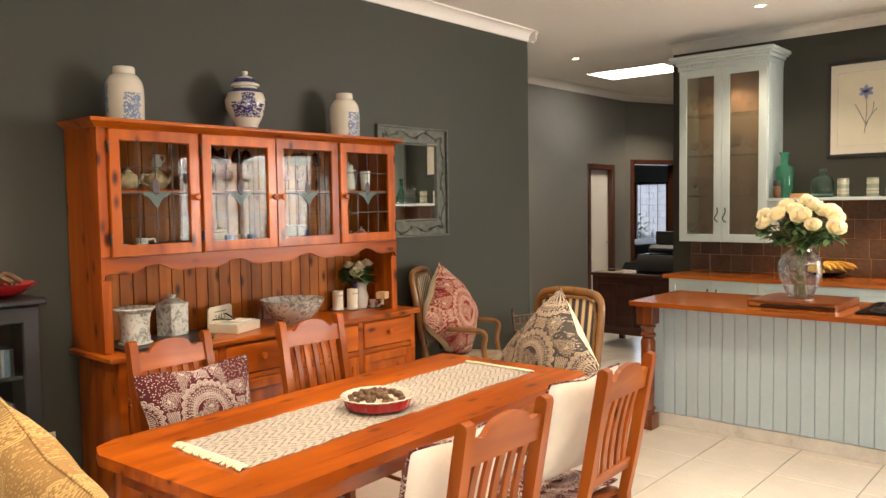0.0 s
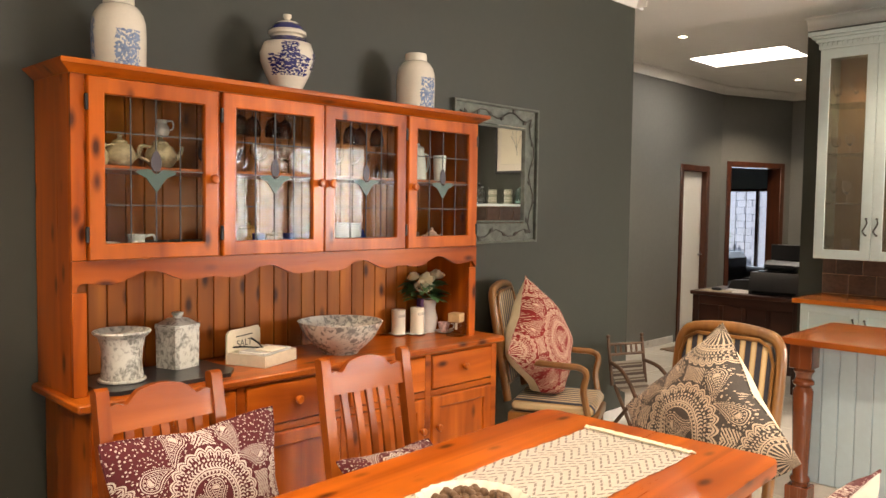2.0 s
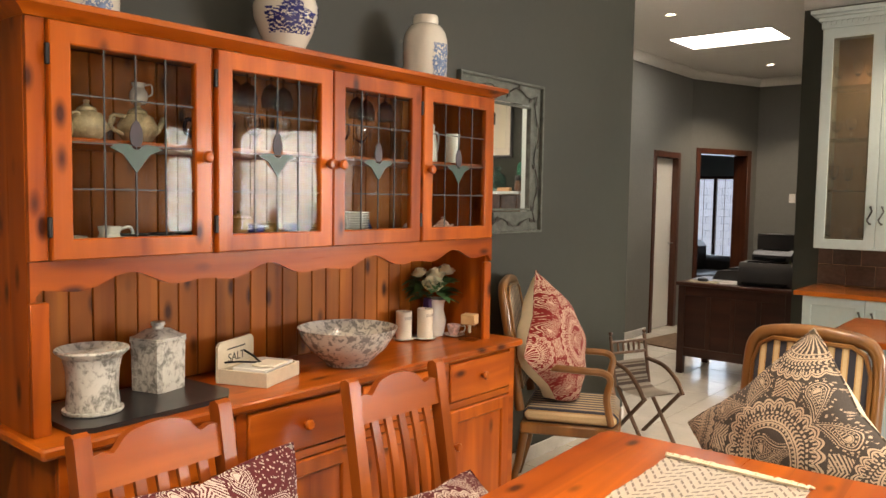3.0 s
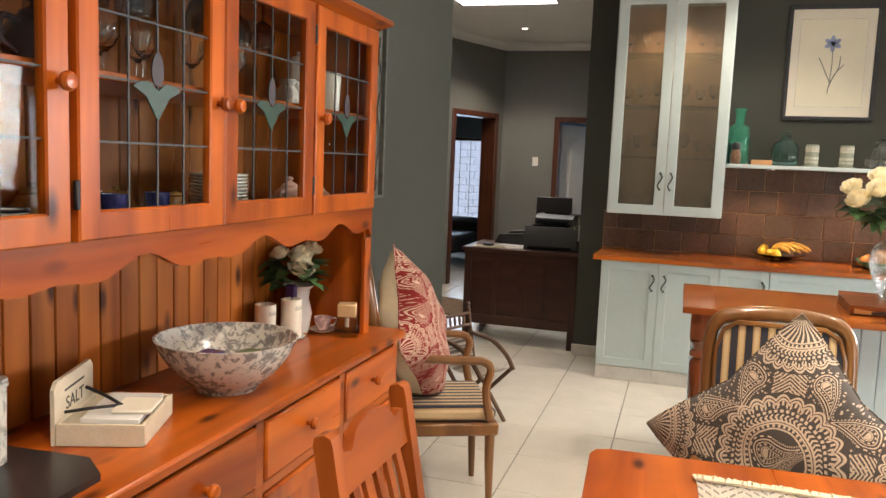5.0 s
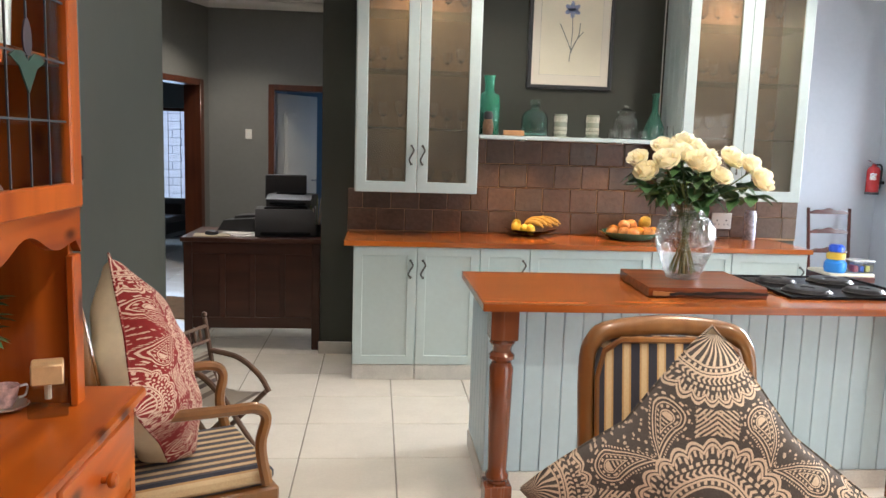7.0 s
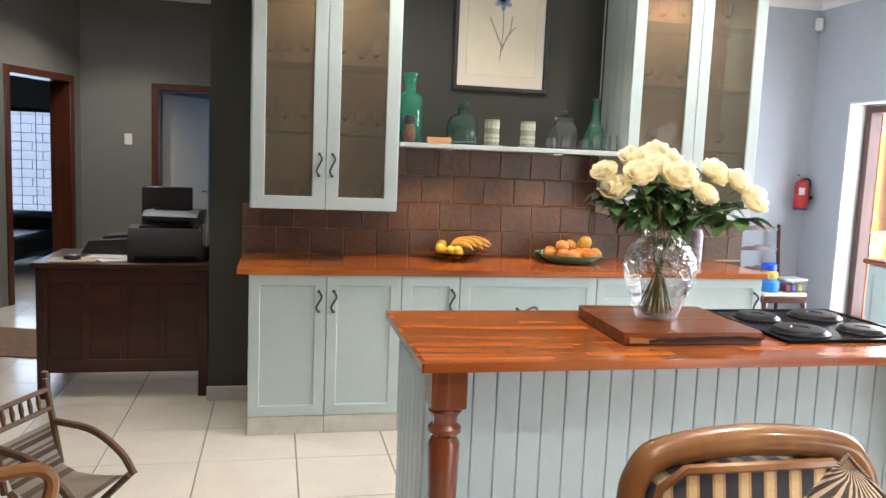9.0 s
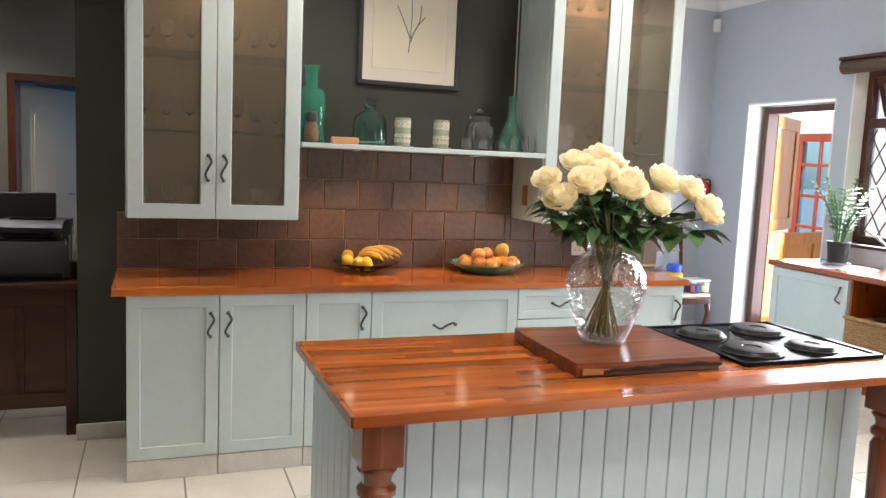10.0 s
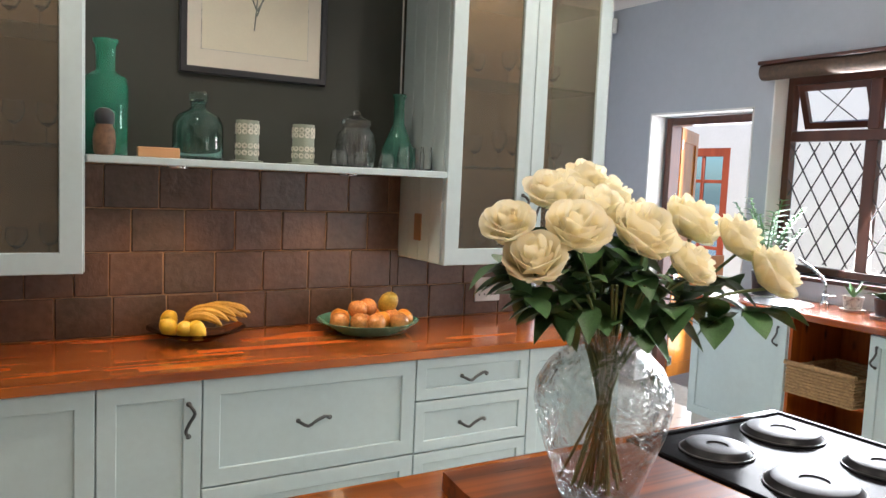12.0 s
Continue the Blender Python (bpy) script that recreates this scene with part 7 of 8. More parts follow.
t = thing("green_platter", Matrix.Translation((0.27, 7.92, FZ)) @ Matrix.Diagonal((1.06, 1.02, 1.1, 1)), "wide green glazed platter of fruit on the worktop", "platter")
part("platter", turned([(0, 0.005), (0.13, 0), (0.15, 0.006), (0.205, 0.045), (0.21, 0.05), (0.20, 0.05), (0.145, 0.012), (0, 0.012)], 40, close=False), plain("green_glaze", (0.09, 0.27, 0.20), 0.25, 0, 0.4, 14, 0.2, 0.4), t)
for k, (dx, dy, m) in enumerate(((-0.14, -0.02, 0), (-0.10, 0.07, 1), (-0.07, -0.07, 0), (-0.02, 0.03, 0), (-0.01, -0.10, 0), (0.04, -0.05, 1), (0.05, 0.07, 1), (0.10, -0.02, 0), (0.13, 0.05, 1), (0.10, -0.10, 0), (0.16, -0.03, 1))):
    fruit("apple" if m == 0 else "orange", (0.27 + dx, 7.92 + dy, FZ + 0.053), (0.042, 0.042, 0.040), apple_m if m == 0 else orange_m, "red-yellow apple on the green platter" if m == 0 else "bright orange on the green platter")
for dx, dy in ((-0.05, 0.0), (0.01, 0.03)):
    fruit("apple", (0.27 + dx, 7.92 + dy, FZ + 0.098), (0.042, 0.042, 0.040), apple_m, "red-yellow apple on top of the platter")
fruit("mango", (0.27 + 0.11, 7.95, FZ + 0.115), (0.045, 0.038, 0.055), mango_m, "green-yellow mango on top of the platter")

# sockets, switch, mill
t = thing("wall_socket", (1.03, KY - 0.018, 1.045), "white double socket on the slate tiles", "socket")
part("plate", boxes(((-0.075, -0.010, -0.06), (0.075, 0, 0.06)), bevel=0.003), white_gloss, t)
for x in (-0.035, 0.035):
    part("pin_holes", boxes(((x - 0.004, -0.0112, 0.0), (x + 0.004, -0.0102, 0.01)), ((x - 0.018, -0.0112, -0.03), (x - 0.012, -0.0102, -0.02)), ((x + 0.012, -0.0112, -0.03), (x + 0.018, -0.0102, -0.02))), ink, t)
t = thing("tall_canister", (1.20, 8.02, FZ), "white canister with blue flowers by the socket", "canister")
part("body", turned([(0.04, 0), (0.043, 0.006), (0.043, 0.19), (0.036, 0.2), (0.036, 0.215), (0, 0.218)], 22), plain("blue_flowered_china", (0.42, 0.45, 0.55), 0.25, 0, 0.6, 50), t)
t = thing("light_switch", (0.519, 7.95, 1.37), "wooden switch plate on the cabinet side", "switch")
part("plate", boxes(((-0.009, -0.028, -0.06), (0.0, 0.028, 0.06)), bevel=0.002), wood("switch_wood", (0.30, 0.15, 0.07), (0.42, 0.22, 0.10), 2, 0.4), t)

# sink run under the window
SX = 2.90
t = thing("sink_cabinet", (0, 0, 0), "pale mint sink cabinet with a door and open basket shelf", "cabinet")
part("body", boxes(((SX + 0.04, 7.735, 0.10), (EX - 0.002, 8.44, 0.862))), mint, t)
part("open_shelf", boxes(((SX + 0.04, 7.251, 0.10), (EX - 0.002, 7.735, 0.13)), ((SX + 0.04, 7.251, 0.42), (EX - 0.002, 7.735, 0.44)), ((EX - 0.03, 7.251, 0.13), (EX - 0.002, 7.735, 0.862)), ((SX + 0.04, 7.715, 0.13), (EX - 0.03, 7.7349, 0.862))), pine[2], t, "brown wooden open shelf")
d = part("door", framed(7.74, 8.44, 0.105, 0.855, 0.06, 0.02, 0.003, lambda u, v, q: (SX + 0.04 - q, u, v)), mint, t)
part("panel", boxes(((SX + 0.031, 7.797, 0.162), (SX + 0.0395, 8.383, 0.798))), mint, d)
h = s_handle(d, (SX + 0.02, 7.80, 0.74))
h.rotation_euler = (0, 0, radians(-90))
part("plinth", boxes(((SX + 0.06, 6.2, 0), (EX - 0.002, 8.43, 0.10))), skirt_tile, t)
t2 = thing("base_cabinet", (0, 0, 0), "pale mint base cabinet with a door under the window", "cabinet")
part("body", boxes(((SX + 0.04, 6.2, 0.101), (EX - 0.002, 7.25, 0.862))), mint, t2)
for a, b in ((6.21, 6.725), (6.729, 7.245)):
    d = part("door", framed(a, b, 0.105, 0.855, 0.06, 0.02, 0.003, lambda u, v, q: (SX + 0.04 - q, u, v)), mint, t2)
    part("panel", boxes(((SX + 0.031, a + 0.057, 0.162), (SX + 0.0395, b - 0.057, 0.798))), mint, d)
    h = s_handle(d, (SX + 0.02, b - 0.04 if a > 6.5 else b - 0.475, 0.74))
    h.rotation_euler = (0, 0, radians(-90))
top = thing("sink_worktop", (0, 0, 0), "red-brown wooden worktop under the window", "worktop")
part("board", boxes(((SX, 6.15, 0.864), (EX - 0.002, 8.48, 0.905)), bevel=0.008), wood("sink_top_wood", (0.17, 0.030, 0.006), (0.42, 0.105, 0.018), 1, 0.22, 0, 0.1, 0.5), top)
t = thing("sink", (3.16, 7.98, 0.9055), "round steel sink set in the worktop", "sink")
part("rim", turned([(0.17, 0.0), (0.205, 0.0), (0.207, 0.003), (0.20, 0.006), (0.175, 0.005)], 36, close=False), steel, t)
part("basin", turned([(0.175, 0.004), (0.17, 0.001), (0, 0.0005)], 36, close=False), plain("dull_steel", (0.30, 0.31, 0.32), 0.35, 1.0, 0.1, 20), t)
t = thing("tap", (3.33, 7.78, 0.9055), "chrome swan-neck tap behind the sink", "tap")
part("base", turned([(0.028, 0), (0.028, 0.02), (0.02, 0.03), (0.018, 0.07), (0.012, 0.075)], 18), steel, t)
part("spout", bar(smooth_path([(0, 0, 0.07), (0, 0.02, 0.16), (-0.02, 0.08, 0.22), (-0.06, 0.16, 0.28)], 6), 0.010, 10), steel, t)
part("lever", bar([(0, 0, 0.06), (0.01, -0.06, 0.07)], 0.006, 8), steel, t)
basket_m = plain("woven_willow", (0.36, 0.22, 0.10), 0.7, 0, 0.4, 50, 0.6)
t = thing("wicker_basket", (0, 0, 0), "woven willow drawer basket in the open shelf", "basket")
for k in range(9):
    z = 0.445 + 0.018 * k
    g2 = 0.006 * k / 8
    bm = bmesh.new()
    pts = []
    for i in range(49):
        u = i / 48 * 4
        c = [(SX - 0.03, 7.285), (SX - 0.03, 7.685), (EX - 0.12, 7.685), (EX - 0.12, 7.285), (SX - 0.03, 7.285)]
        a, b, f = c[min(3, int(u))], c[min(3, int(u)) + 1], u - min(3, int(u))
        pts.append((a[0] + (b[0] - a[0]) * f + 0.004 * (-1) ** (i + k), a[1] + (b[1] - a[1]) * f + 0.004 * (-1) ** (i + k), z))
    part("willow_weave", tube(bm, pts, 0.009, 6), basket_m, t)
part("rim", bar([(SX - 0.035, 7.27, 0.615), (SX - 0.035, 7.70, 0.615)], 0.014, 8), basket_m, t)
part("base_mat", boxes(((SX - 0.02, 7.29, 0.4415), (EX - 0.13, 7.68, 0.446))), basket_m, t)

# plants on the sill
pot_black = plain("black_plant_pot", (0.02, 0.02, 0.022), 0.4, 0, 0.2, 20)


def potted(x, y, r, h, mat, label, name="potted_plant"):
    t = thing(name, (x, y, 0.9055), label, "plant")
    part("saucer", turned([(0, 0), (r * 1.05, 0), (r * 1.2, 0.012), (r * 1.1, 0.012), (0, 0.006)], 24), white_china, t)
    part("pot", turned([(r * 0.8, 0.012), (r, h), (r * 0.93, h), (r * 0.8, h - 0.03), (0, h - 0.03)], 24), mat, t)
    return t


t = potted(3.30, 8.20, 0.085, 0.17, pot_black, "tall green plant with feathered stems in a black pot")
rnd = random.Random(17)
for k in range(12):
    a = 2 * math.pi * k / 12 + rnd.uniform(-0.2, 0.2)
    spread, hgt = rnd.uniform(0.10, 0.26), rnd.uniform(0.28, 0.50)
    p = smooth_path([(0.02 * math.cos(a), 0.02 * math.sin(a), 0.14), (0.4 * spread * math.cos(a) * 0.6, 0.4 * spread * math.sin(a), 0.14 + hgt * 0.55), (spread * math.cos(a) * 0.55, spread * math.sin(a), 0.14 + hgt)], 6)
    st = part("frond_stem", bar(p, 0.006, 6), leaf_m, t)
    bm = bmesh.new()
    for i, q in enumerate(p[3:]):
        for s in (-1, 1):
            leaf(bm, q, (-math.sin(a) * s + 0.5 * math.cos(a), math.cos(a) * s + 0.5 * math.sin(a), 0.5), rnd.uniform(0.055, 0.085), 0.03, 0.2)
    part("frond_blade", bm, leaf_m, st)
t = potted(3.33, 7.60, 0.06, 0.09, mottle, "small spiky succulent in a grey pot")
bm = bmesh.new()
for i in range(16):
    a = i * 0.9
    leaf(bm, (0, 0, 0.08), (math.cos(a), math.sin(a), 1.2), rnd.uniform(0.08, 0.15), 0.022, 0.05)
part("spikes", bm, leaf_bright, t)
t = potted(3.27, 7.36, 0.075, 0.11, pot_black, "orchid with broad green leaves in a dark pot")
bm = bmesh.new()
for i in range(9):
    a = i * 0.75
    leaf(bm, (0, 0, 0.09), (math.cos(a) * 0.8, math.sin(a), 0.8), rnd.uniform(0.14, 0.2), 0.075, 0.45)
part("broad_leaves", bm, leaf_bright, t)

# ladder-back chair with toys, extinguisher, sensor
dark_chair = wood("dark_mahogany", (0.05, 0.012, 0.008), (0.10, 0.025, 0.015), 2, 0.3, 0, 0.1, 0.4)
t = thing("ladder_back_chair", pose(2.94, 9.62, 0, 0, 0, -90), "dark mahogany ladder-back chair holding toy boxes by the wall", "chair")
part("seat", boxes(((-0.19, -0.22, 0.43), (0.22, 0.22, 0.46)), bevel=0.008), cream_cloth, t, "pale seat pad")
part("seat_rail", boxes(((-0.20, -0.225, 0.37), (0.225, 0.225, 0.43)), bevel=0.006), dark_chair, t)
for s in (-1, 1):
    part("back_post", bar([(-0.19, s * 0.205, 0.0), (-0.19, s * 0.205, 0.45), (-0.27, s * 0.215, 1.04)], 0.017, 8), dark_chair, t)
    part("leg", bar(smooth_path([(0.19, s * 0.19, 0.40), (0.215, s * 0.20, 0.3), (0.19, s * 0.19, 0.12), (0.22, s * 0.2, 0.0)], 4), [0.026] * 4 + [0.022] * 4 + [0.014] * 4 + [0.02], 8), dark_chair, t)
for z in (0.62, 0.81, 1.0):
    o = [(-0.2 + 0.4 * i / 16, 0.022 + 0.012 * math.cos((i / 16 - 0.5) * 2 * math.pi) + 0.006 * math.cos((i / 16 - 0.5) * 6 * math.pi)) for i in range(17)]
    bm = slab(o + [(0.2, -0.018), (-0.2, -0.018)], 0, -0.009, 0.009)
    part("ladder_slat", bm, dark_chair, t).location = (-0.19 - 0.08 * (z - 0.45) / 0.59, 0, z)
for name, c, x, z, r, h, lab in (("toy_tub", (0.03, 0.22, 0.62), 2.83, 0.461, 0.10, 0.12, "blue plastic toy tub on the chair"), ("toy_bowl", (0.70, 0.45, 0.05), 2.83, 0.582, 0.085, 0.07, "yellow plastic toy bowl on a tub"), ("toy_dome", (0.03, 0.10, 0.60), 2.83, 0.653, 0.07, 0.07, "dark blue plastic toy dome")):
    o = new(name, finish(turned([(r * 0.9, 0), (r, h * 0.3), (r * 0.98, h * 0.75), (r * 0.7, h), (0, h)], 24), plain(name + "_plastic", c, 0.3, 0, 0.05, 10), name, True))
    o.location = (x, 9.52, z)
    tagged(o, lab, "toy")
t = thing("toy_box", (3.06, 9.50, 0.461), "clear plastic box with coloured toys on the chair", "box")
part("box", boxes(((-0.10, -0.08, 0), (0.10, 0.08, 0.11)), bevel=0.01), pane("cloudy_plastic", (0.75, 0.8, 0.85), 0.2), t)
part("lid", boxes(((-0.105, -0.085, 0.112), (0.105, 0.085, 0.125)), bevel=0.004), white_china, t)
for k, c in enumerate(((0.6, 0.1, 0.15), (0.1, 0.2, 0.6), (0.7, 0.6, 0.1))):
    part("toy", boxes(((-0.085 + 0.058 * k, -0.05, 0.008), (-0.035 + 0.058 * k, 0.05, 0.07)), bevel=0.008), plain("toy_colour_%d" % k, c, 0.4), t)
t = thing("fire_extinguisher", (3.36, 9.88, 1.19), "red fire extinguisher hung in the corner", "extinguisher")
part("cylinder", turned([(0.058, 0), (0.062, 0.008), (0.062, 0.23), (0.05, 0.265), (0.022, 0.28), (0.02, 0.295)], 26), plain("red_cylinder_paint", (0.45, 0.015, 0.015), 0.25, 0, 0.08, 10, 0.03, 0.4), t)
part("black_base", turned([(0.0635, -0.002), (0.0635, 0.022), (0.0622, 0.022)], 26, close=False), black_plastic, t)
part("label_plate", patch_on_lathe([(0.0622, 0.0), (0.0622, 0.3)], 10, radians(-150), radians(-100), 0.14, 0.21), white_china, t, "white label")
part("handle", bar([(0, 0, 0.295), (-0.06, -0.02, 0.33), (-0.085, -0.025, 0.335)], 0.007, 8), steel, t)
part("hose", bar(smooth_path([(0.01, 0, 0.29), (0.07, -0.01, 0.28), (0.075, -0.01, 0.15), (0.068, -0.01, 0.05)], 5), 0.009, 8), black_plastic, t)
part("bracket", boxes(((0.055, -0.02, 0.1), (0.11, 0.02, 0.13))), black_iron, t)
t = thing("alarm_sensor", pose(3.42, 9.93, 2.93, 0, 0, -45), "small white alarm sensor in the corner", "sensor")
part("housing", boxes(((-0.035, -0.02, -0.06), (0.035, 0.035, 0.06)), bevel=0.01), white_gloss, t)
# ---- windows, doors, hall and outside ----
win = thing("window_1", (0, 0, 0), "red-brown framed kitchen window with lattice bars and open top vents", "window", kind="structure")
wy = [6.17, 6.68, 7.21, 7.745, 8.34]
wx = EX + 0.14
part("window_frame", framed(6.152, 8.358, 1.062, 2.378, 0.05, 0.06, 0.004, lambda u, v, q: (wx + 0.06 - q, u, v)), frame_wood, win)
part("transom", boxes(((wx, 6.202, 1.945), (wx + 0.06, 8.308, 2.015)), bevel=0.004), frame_wood, win)
for y in wy[1:-1]:
    part("mullion", boxes(((wx + 0.002, y - 0.04, 1.112), (wx + 0.058, y + 0.04, 1.945)), bevel=0.004), frame_wood, win)
    part("mullion", boxes(((wx + 0.002, y - 0.04, 2.015), (wx + 0.058, y + 0.035, 2.328)), bevel=0.004), frame_wood, win)
lattice_m = plain("dark_lattice_bar", (0.05, 0.04, 0.04), 0.5, 0.3)
for k, (a, b) in enumerate(zip(wy, wy[1:])):
    p = part("pane", boxes(((wx + 0.03, a + 0.035, 1.112), (wx + 0.034, b - 0.035, 1.945))), window_pane, win)
    p.visible_shadow = False
    # diamond lattice
    y0, y1, z0, z1 = a + 0.035, b - 0.035, 1.112, 1.945
    for s in (1, -1):
        c = -2.0
        while c < 3.0:
            # line z = z0 + s * 1.7 * (y - y0) + c
            pts = []
            for i in range(41):
                y = y0 + (y1 - y0) * i / 40
                z = z0 + s * 1.7 * (y - y0) + c
                if z0 <= z <= z1:
                    pts.append((wx + 0.012, y, z))
            if len(pts) > 1:
                part("lattice_bar", bar([pts[0], pts[-1]], 0.0055, 5), lattice_m, p)
            c += 0.24
    # top vent, hung at its head and pushed out
    v = part("vent", framed(a + 0.04, b - 0.04, -0.31, 0, 0.045, 0.035, 0.004, lambda u, w, q: (q, u, w)), frame_wood, win)
    v.matrix_basis = Matrix.Translation((wx + 0.02, 0, 2.325)) @ Matrix.Rotation(radians(-22), 4, 'Y')
    q = part("vent_pane", boxes(((0.015, a + 0.08, -0.27), (0.018, b - 0.08, -0.04))), window_pane, v)
    q.visible_shadow = False
    for s in (-1, 1):
        c = (a + b) / 2
        part("lattice_bar", bar([(0.012, c - s * 0.12, -0.045), (0.012, c + s * 0.12, -0.265)], 0.004, 5), lattice_m, v)
part("window_sill", boxes(((EX - 0.03, 6.15, 1.03), (wx, 8.36, 1.06)), bevel=0.004), frame_wood, win)
t = thing("roller_blind", (0, 0, 0), "brown woven roller blind rolled up above the window", "blind")
part("roll", bar([(EX - 0.05, 6.05, 2.40), (EX - 0.05, 8.42, 2.40)], 0.055, 20), plain("brown_woven_blind", (0.09, 0.055, 0.035), 0.8, 0, 0.4, 40, 0.5), t)
part("pelmet", boxes(((EX - 0.11, 6.05, 2.445), (EX - 0.002, 8.43, 2.47)), bevel=0.004), frame_wood, t)


def casing(name, lo, hi, top, place, label, w=0.07, depth=0.30):
    """A door frame: two jambs and a head lining the opening; place(u0, u1, d0, d1, z0, z1) gives corners."""
    t = thing(name, (0, 0, 0), label, "door frame", kind="structure")
    part("jamb", boxes(place(lo, lo + w, -0.015, depth, 0, top), bevel=0.004), frame_wood, t)
    part("jamb", boxes(place(hi - w, hi, -0.015, depth, 0, top), bevel=0.004), frame_wood, t)
    part("head", boxes(place(lo + w, hi - w, -0.015, depth, top - w, top), bevel=0.004), frame_wood, t)
    return t


f = casing("door_frame_1", 8.535, 9.45, 2.155, lambda a, b, c, d, z0, z1: ((EX + 0.17 + c, a, z0), (EX + 0.17 + min(d, 0.10), b, z1)), "red-brown wooden frame of the stable door", 0.06)
f.matrix_basis = Matrix.Identity(4)
for name, z0, z1, ang, lab in (("door_1", 0.02, 1.02, 100, "golden wooden lower half of a stable door, half open"), ("door_2", 1.03, 2.09, 122, "golden wooden upper half of a stable door, open")):
    t = thing(name, Matrix.Translation((EX + 0.275, 9.385, 0)) @ Matrix.Rotation(radians(ang), 4, 'Z'), lab, "door", kind="structure")
    part("leaf_frame", framed(-0.80, 0.0, z0, z1, 0.11, 0.04, 0.005, lambda u, v, q: (q, u, v)), stable_wood, t)
    part("leaf_panel", boxes(((0.012, -0.69, z0 + 0.11), (0.028, -0.11, z1 - 0.11))), stable_wood, t)
    for z in (z0 + 0.14, z1 - 0.14):
        part("hinge", boxes(((-0.004, -0.06, z - 0.04), (0.0, 0.0, z + 0.04))), steel, t)


def panel_door(name, m, w, h, label, handle_side=1):
    """A moulded white door. Local: hinge edge at origin, leaf along +x, faces -y."""
    t = thing(name, m, label, "door", kind="structure")
    part("leaf", boxes(((0, 0, 0.01), (w, 0.04, h)), bevel=0.003), white_gloss, t)
    for z0, z1, arch in ((0.18, 0.80, 0), (0.98, h - 0.16, 1)):
        a, b = 0.12, w - 0.12
        o = [(a, z0), (b, z0), (b, z1 - 0.08 * arch)] + ([((a + b) / 2 + (b - a) / 2 * math.cos(q), z1 - 0.08 + 0.08 * math.sin(q) ** 1.5) for q in [math.pi * i / 12 for i in range(1, 12)]] if arch else [(b, z1)]) + [(a, z1 - 0.08 * arch)]
        part("raised_moulding", slab(o, 1, -0.006, 0.0, 0.0), white_gloss, t)
        c = [((u - (a + b) / 2) * 0.84 + (a + b) / 2, (v - (z0 + z1) / 2) * 0.90 + (z0 + z1) / 2) for u, v in o]
        part("raised_panel", slab(c, 1, -0.011, -0.006, 0.0), white_gloss, t)
    x = w - 0.06 if handle_side > 0 else 0.06
    part("door_handle", bar(smooth_path([(x, -0.002, 1.03), (x, -0.05, 1.03), (x - 0.10 * handle_side, -0.055, 1.03)], 4), 0.009, 8), steel, t, "steel lever handle")
    return t


casing("door_frame_2", 9.98, 10.72, 2.13, lambda a, b, c, d, z0, z1: ((-4.0 - c - min(d, 0.19), a, z0), (-4.0 - c, b, z1)), "red-brown wooden frame of the closed hall door")
panel_door("door_3", Matrix.Translation((-4.06, 10.055, 0)) @ Matrix.Rotation(radians(90), 4, 'Z'), 0.60, 2.055, "closed white moulded hall door")
c = casing("door_frame_3", 0.10, DL - 0.12, 2.22, lambda a, b, c, d, z0, z1: ((a, c, z0), (b, min(d, 0.215), z1)), "red-brown wooden frame of the slanted doorway")
c.matrix_basis = DIAG
casing("door_frame_4", -2.855, -2.0, 2.20, lambda a, b, c, d, z0, z1: ((a, 12.2 + c, z0), (b, 12.2 + min(d, 0.215), z1)), "red-brown wooden frame at the hall's end")
panel_door("door_4", Matrix.Translation((-2.775, 12.43, 0)) @ Matrix.Rotation(radians(52), 4, 'Z'), 0.72, 2.11, "white moulded door standing open into a blue room")

# blue room behind the far door, and the lounge behind the slanted doorway
wall_cold = plain("cool_blue_wall_paint", (0.16, 0.24, 0.32), 0.6, 0, 0.05, 2)
structure("wall_blue_room", boxes(((-3.05, 15.0, 0), (-0.4, 15.2, CEIL)), ((-0.6, 12.4, 0), (-0.4, 15.0, CEIL)), ((-3.05, 12.4, 0), (-2.95, 15.0, CEIL))), wall_cold, "cool blue painted walls of the far room", "wall")
# added blue fill inside the closed room, which has no window opening
area_lamp("daylight_blue_room", (-0.7, 13.9, 1.6), (-2.6, 13.6, 1.2), 1.0, 1.2, 4.5, (0.50, 0.72, 1.0))
structure("wall_lounge", wall_with_holes(-6.4, -3.05, 0, CEIL, [(-5.72, -4.34, 0.45, 1.97)], on_y(14.6, 14.8)), wall_grey, "grey painted lounge wall with a window", "wall")
structure("wall_lounge_side", boxes(((-6.6, 8.2, 0), (-6.4, 14.8, CEIL)), ((-6.4, 8.2, 0), (-4.2, 8.4, CEIL))), wall_grey, "grey painted lounge side wall", "wall")
win = thing("window_2", (0, 0, 0), "lounge window with slim brown frames", "window", kind="structure")
part("window_frame", framed(-5.718, -4.342, 0.452, 1.968, 0.05, 0.06, 0.004, lambda u, v, q: (u, 14.72 - q, v)), frame_wood, win)
for x in (-5.03,):
    part("mullion", boxes(((x - 0.025, 14.66, 0.502), (x + 0.025, 14.72, 1.918)), bevel=0.003), frame_wood, win)
for k in range(7):
    part("burglar_bar", bar([(-5.57 + 0.18 * k, 14.64, 0.46), (-5.57 + 0.18 * k, 14.64, 1.96)], 0.005, 6), black_iron, win)
p = part("pane", boxes(((-5.67, 14.70, 0.50), (-4.39, 14.704, 1.92))), window_pane, win)
p.visible_shadow = False
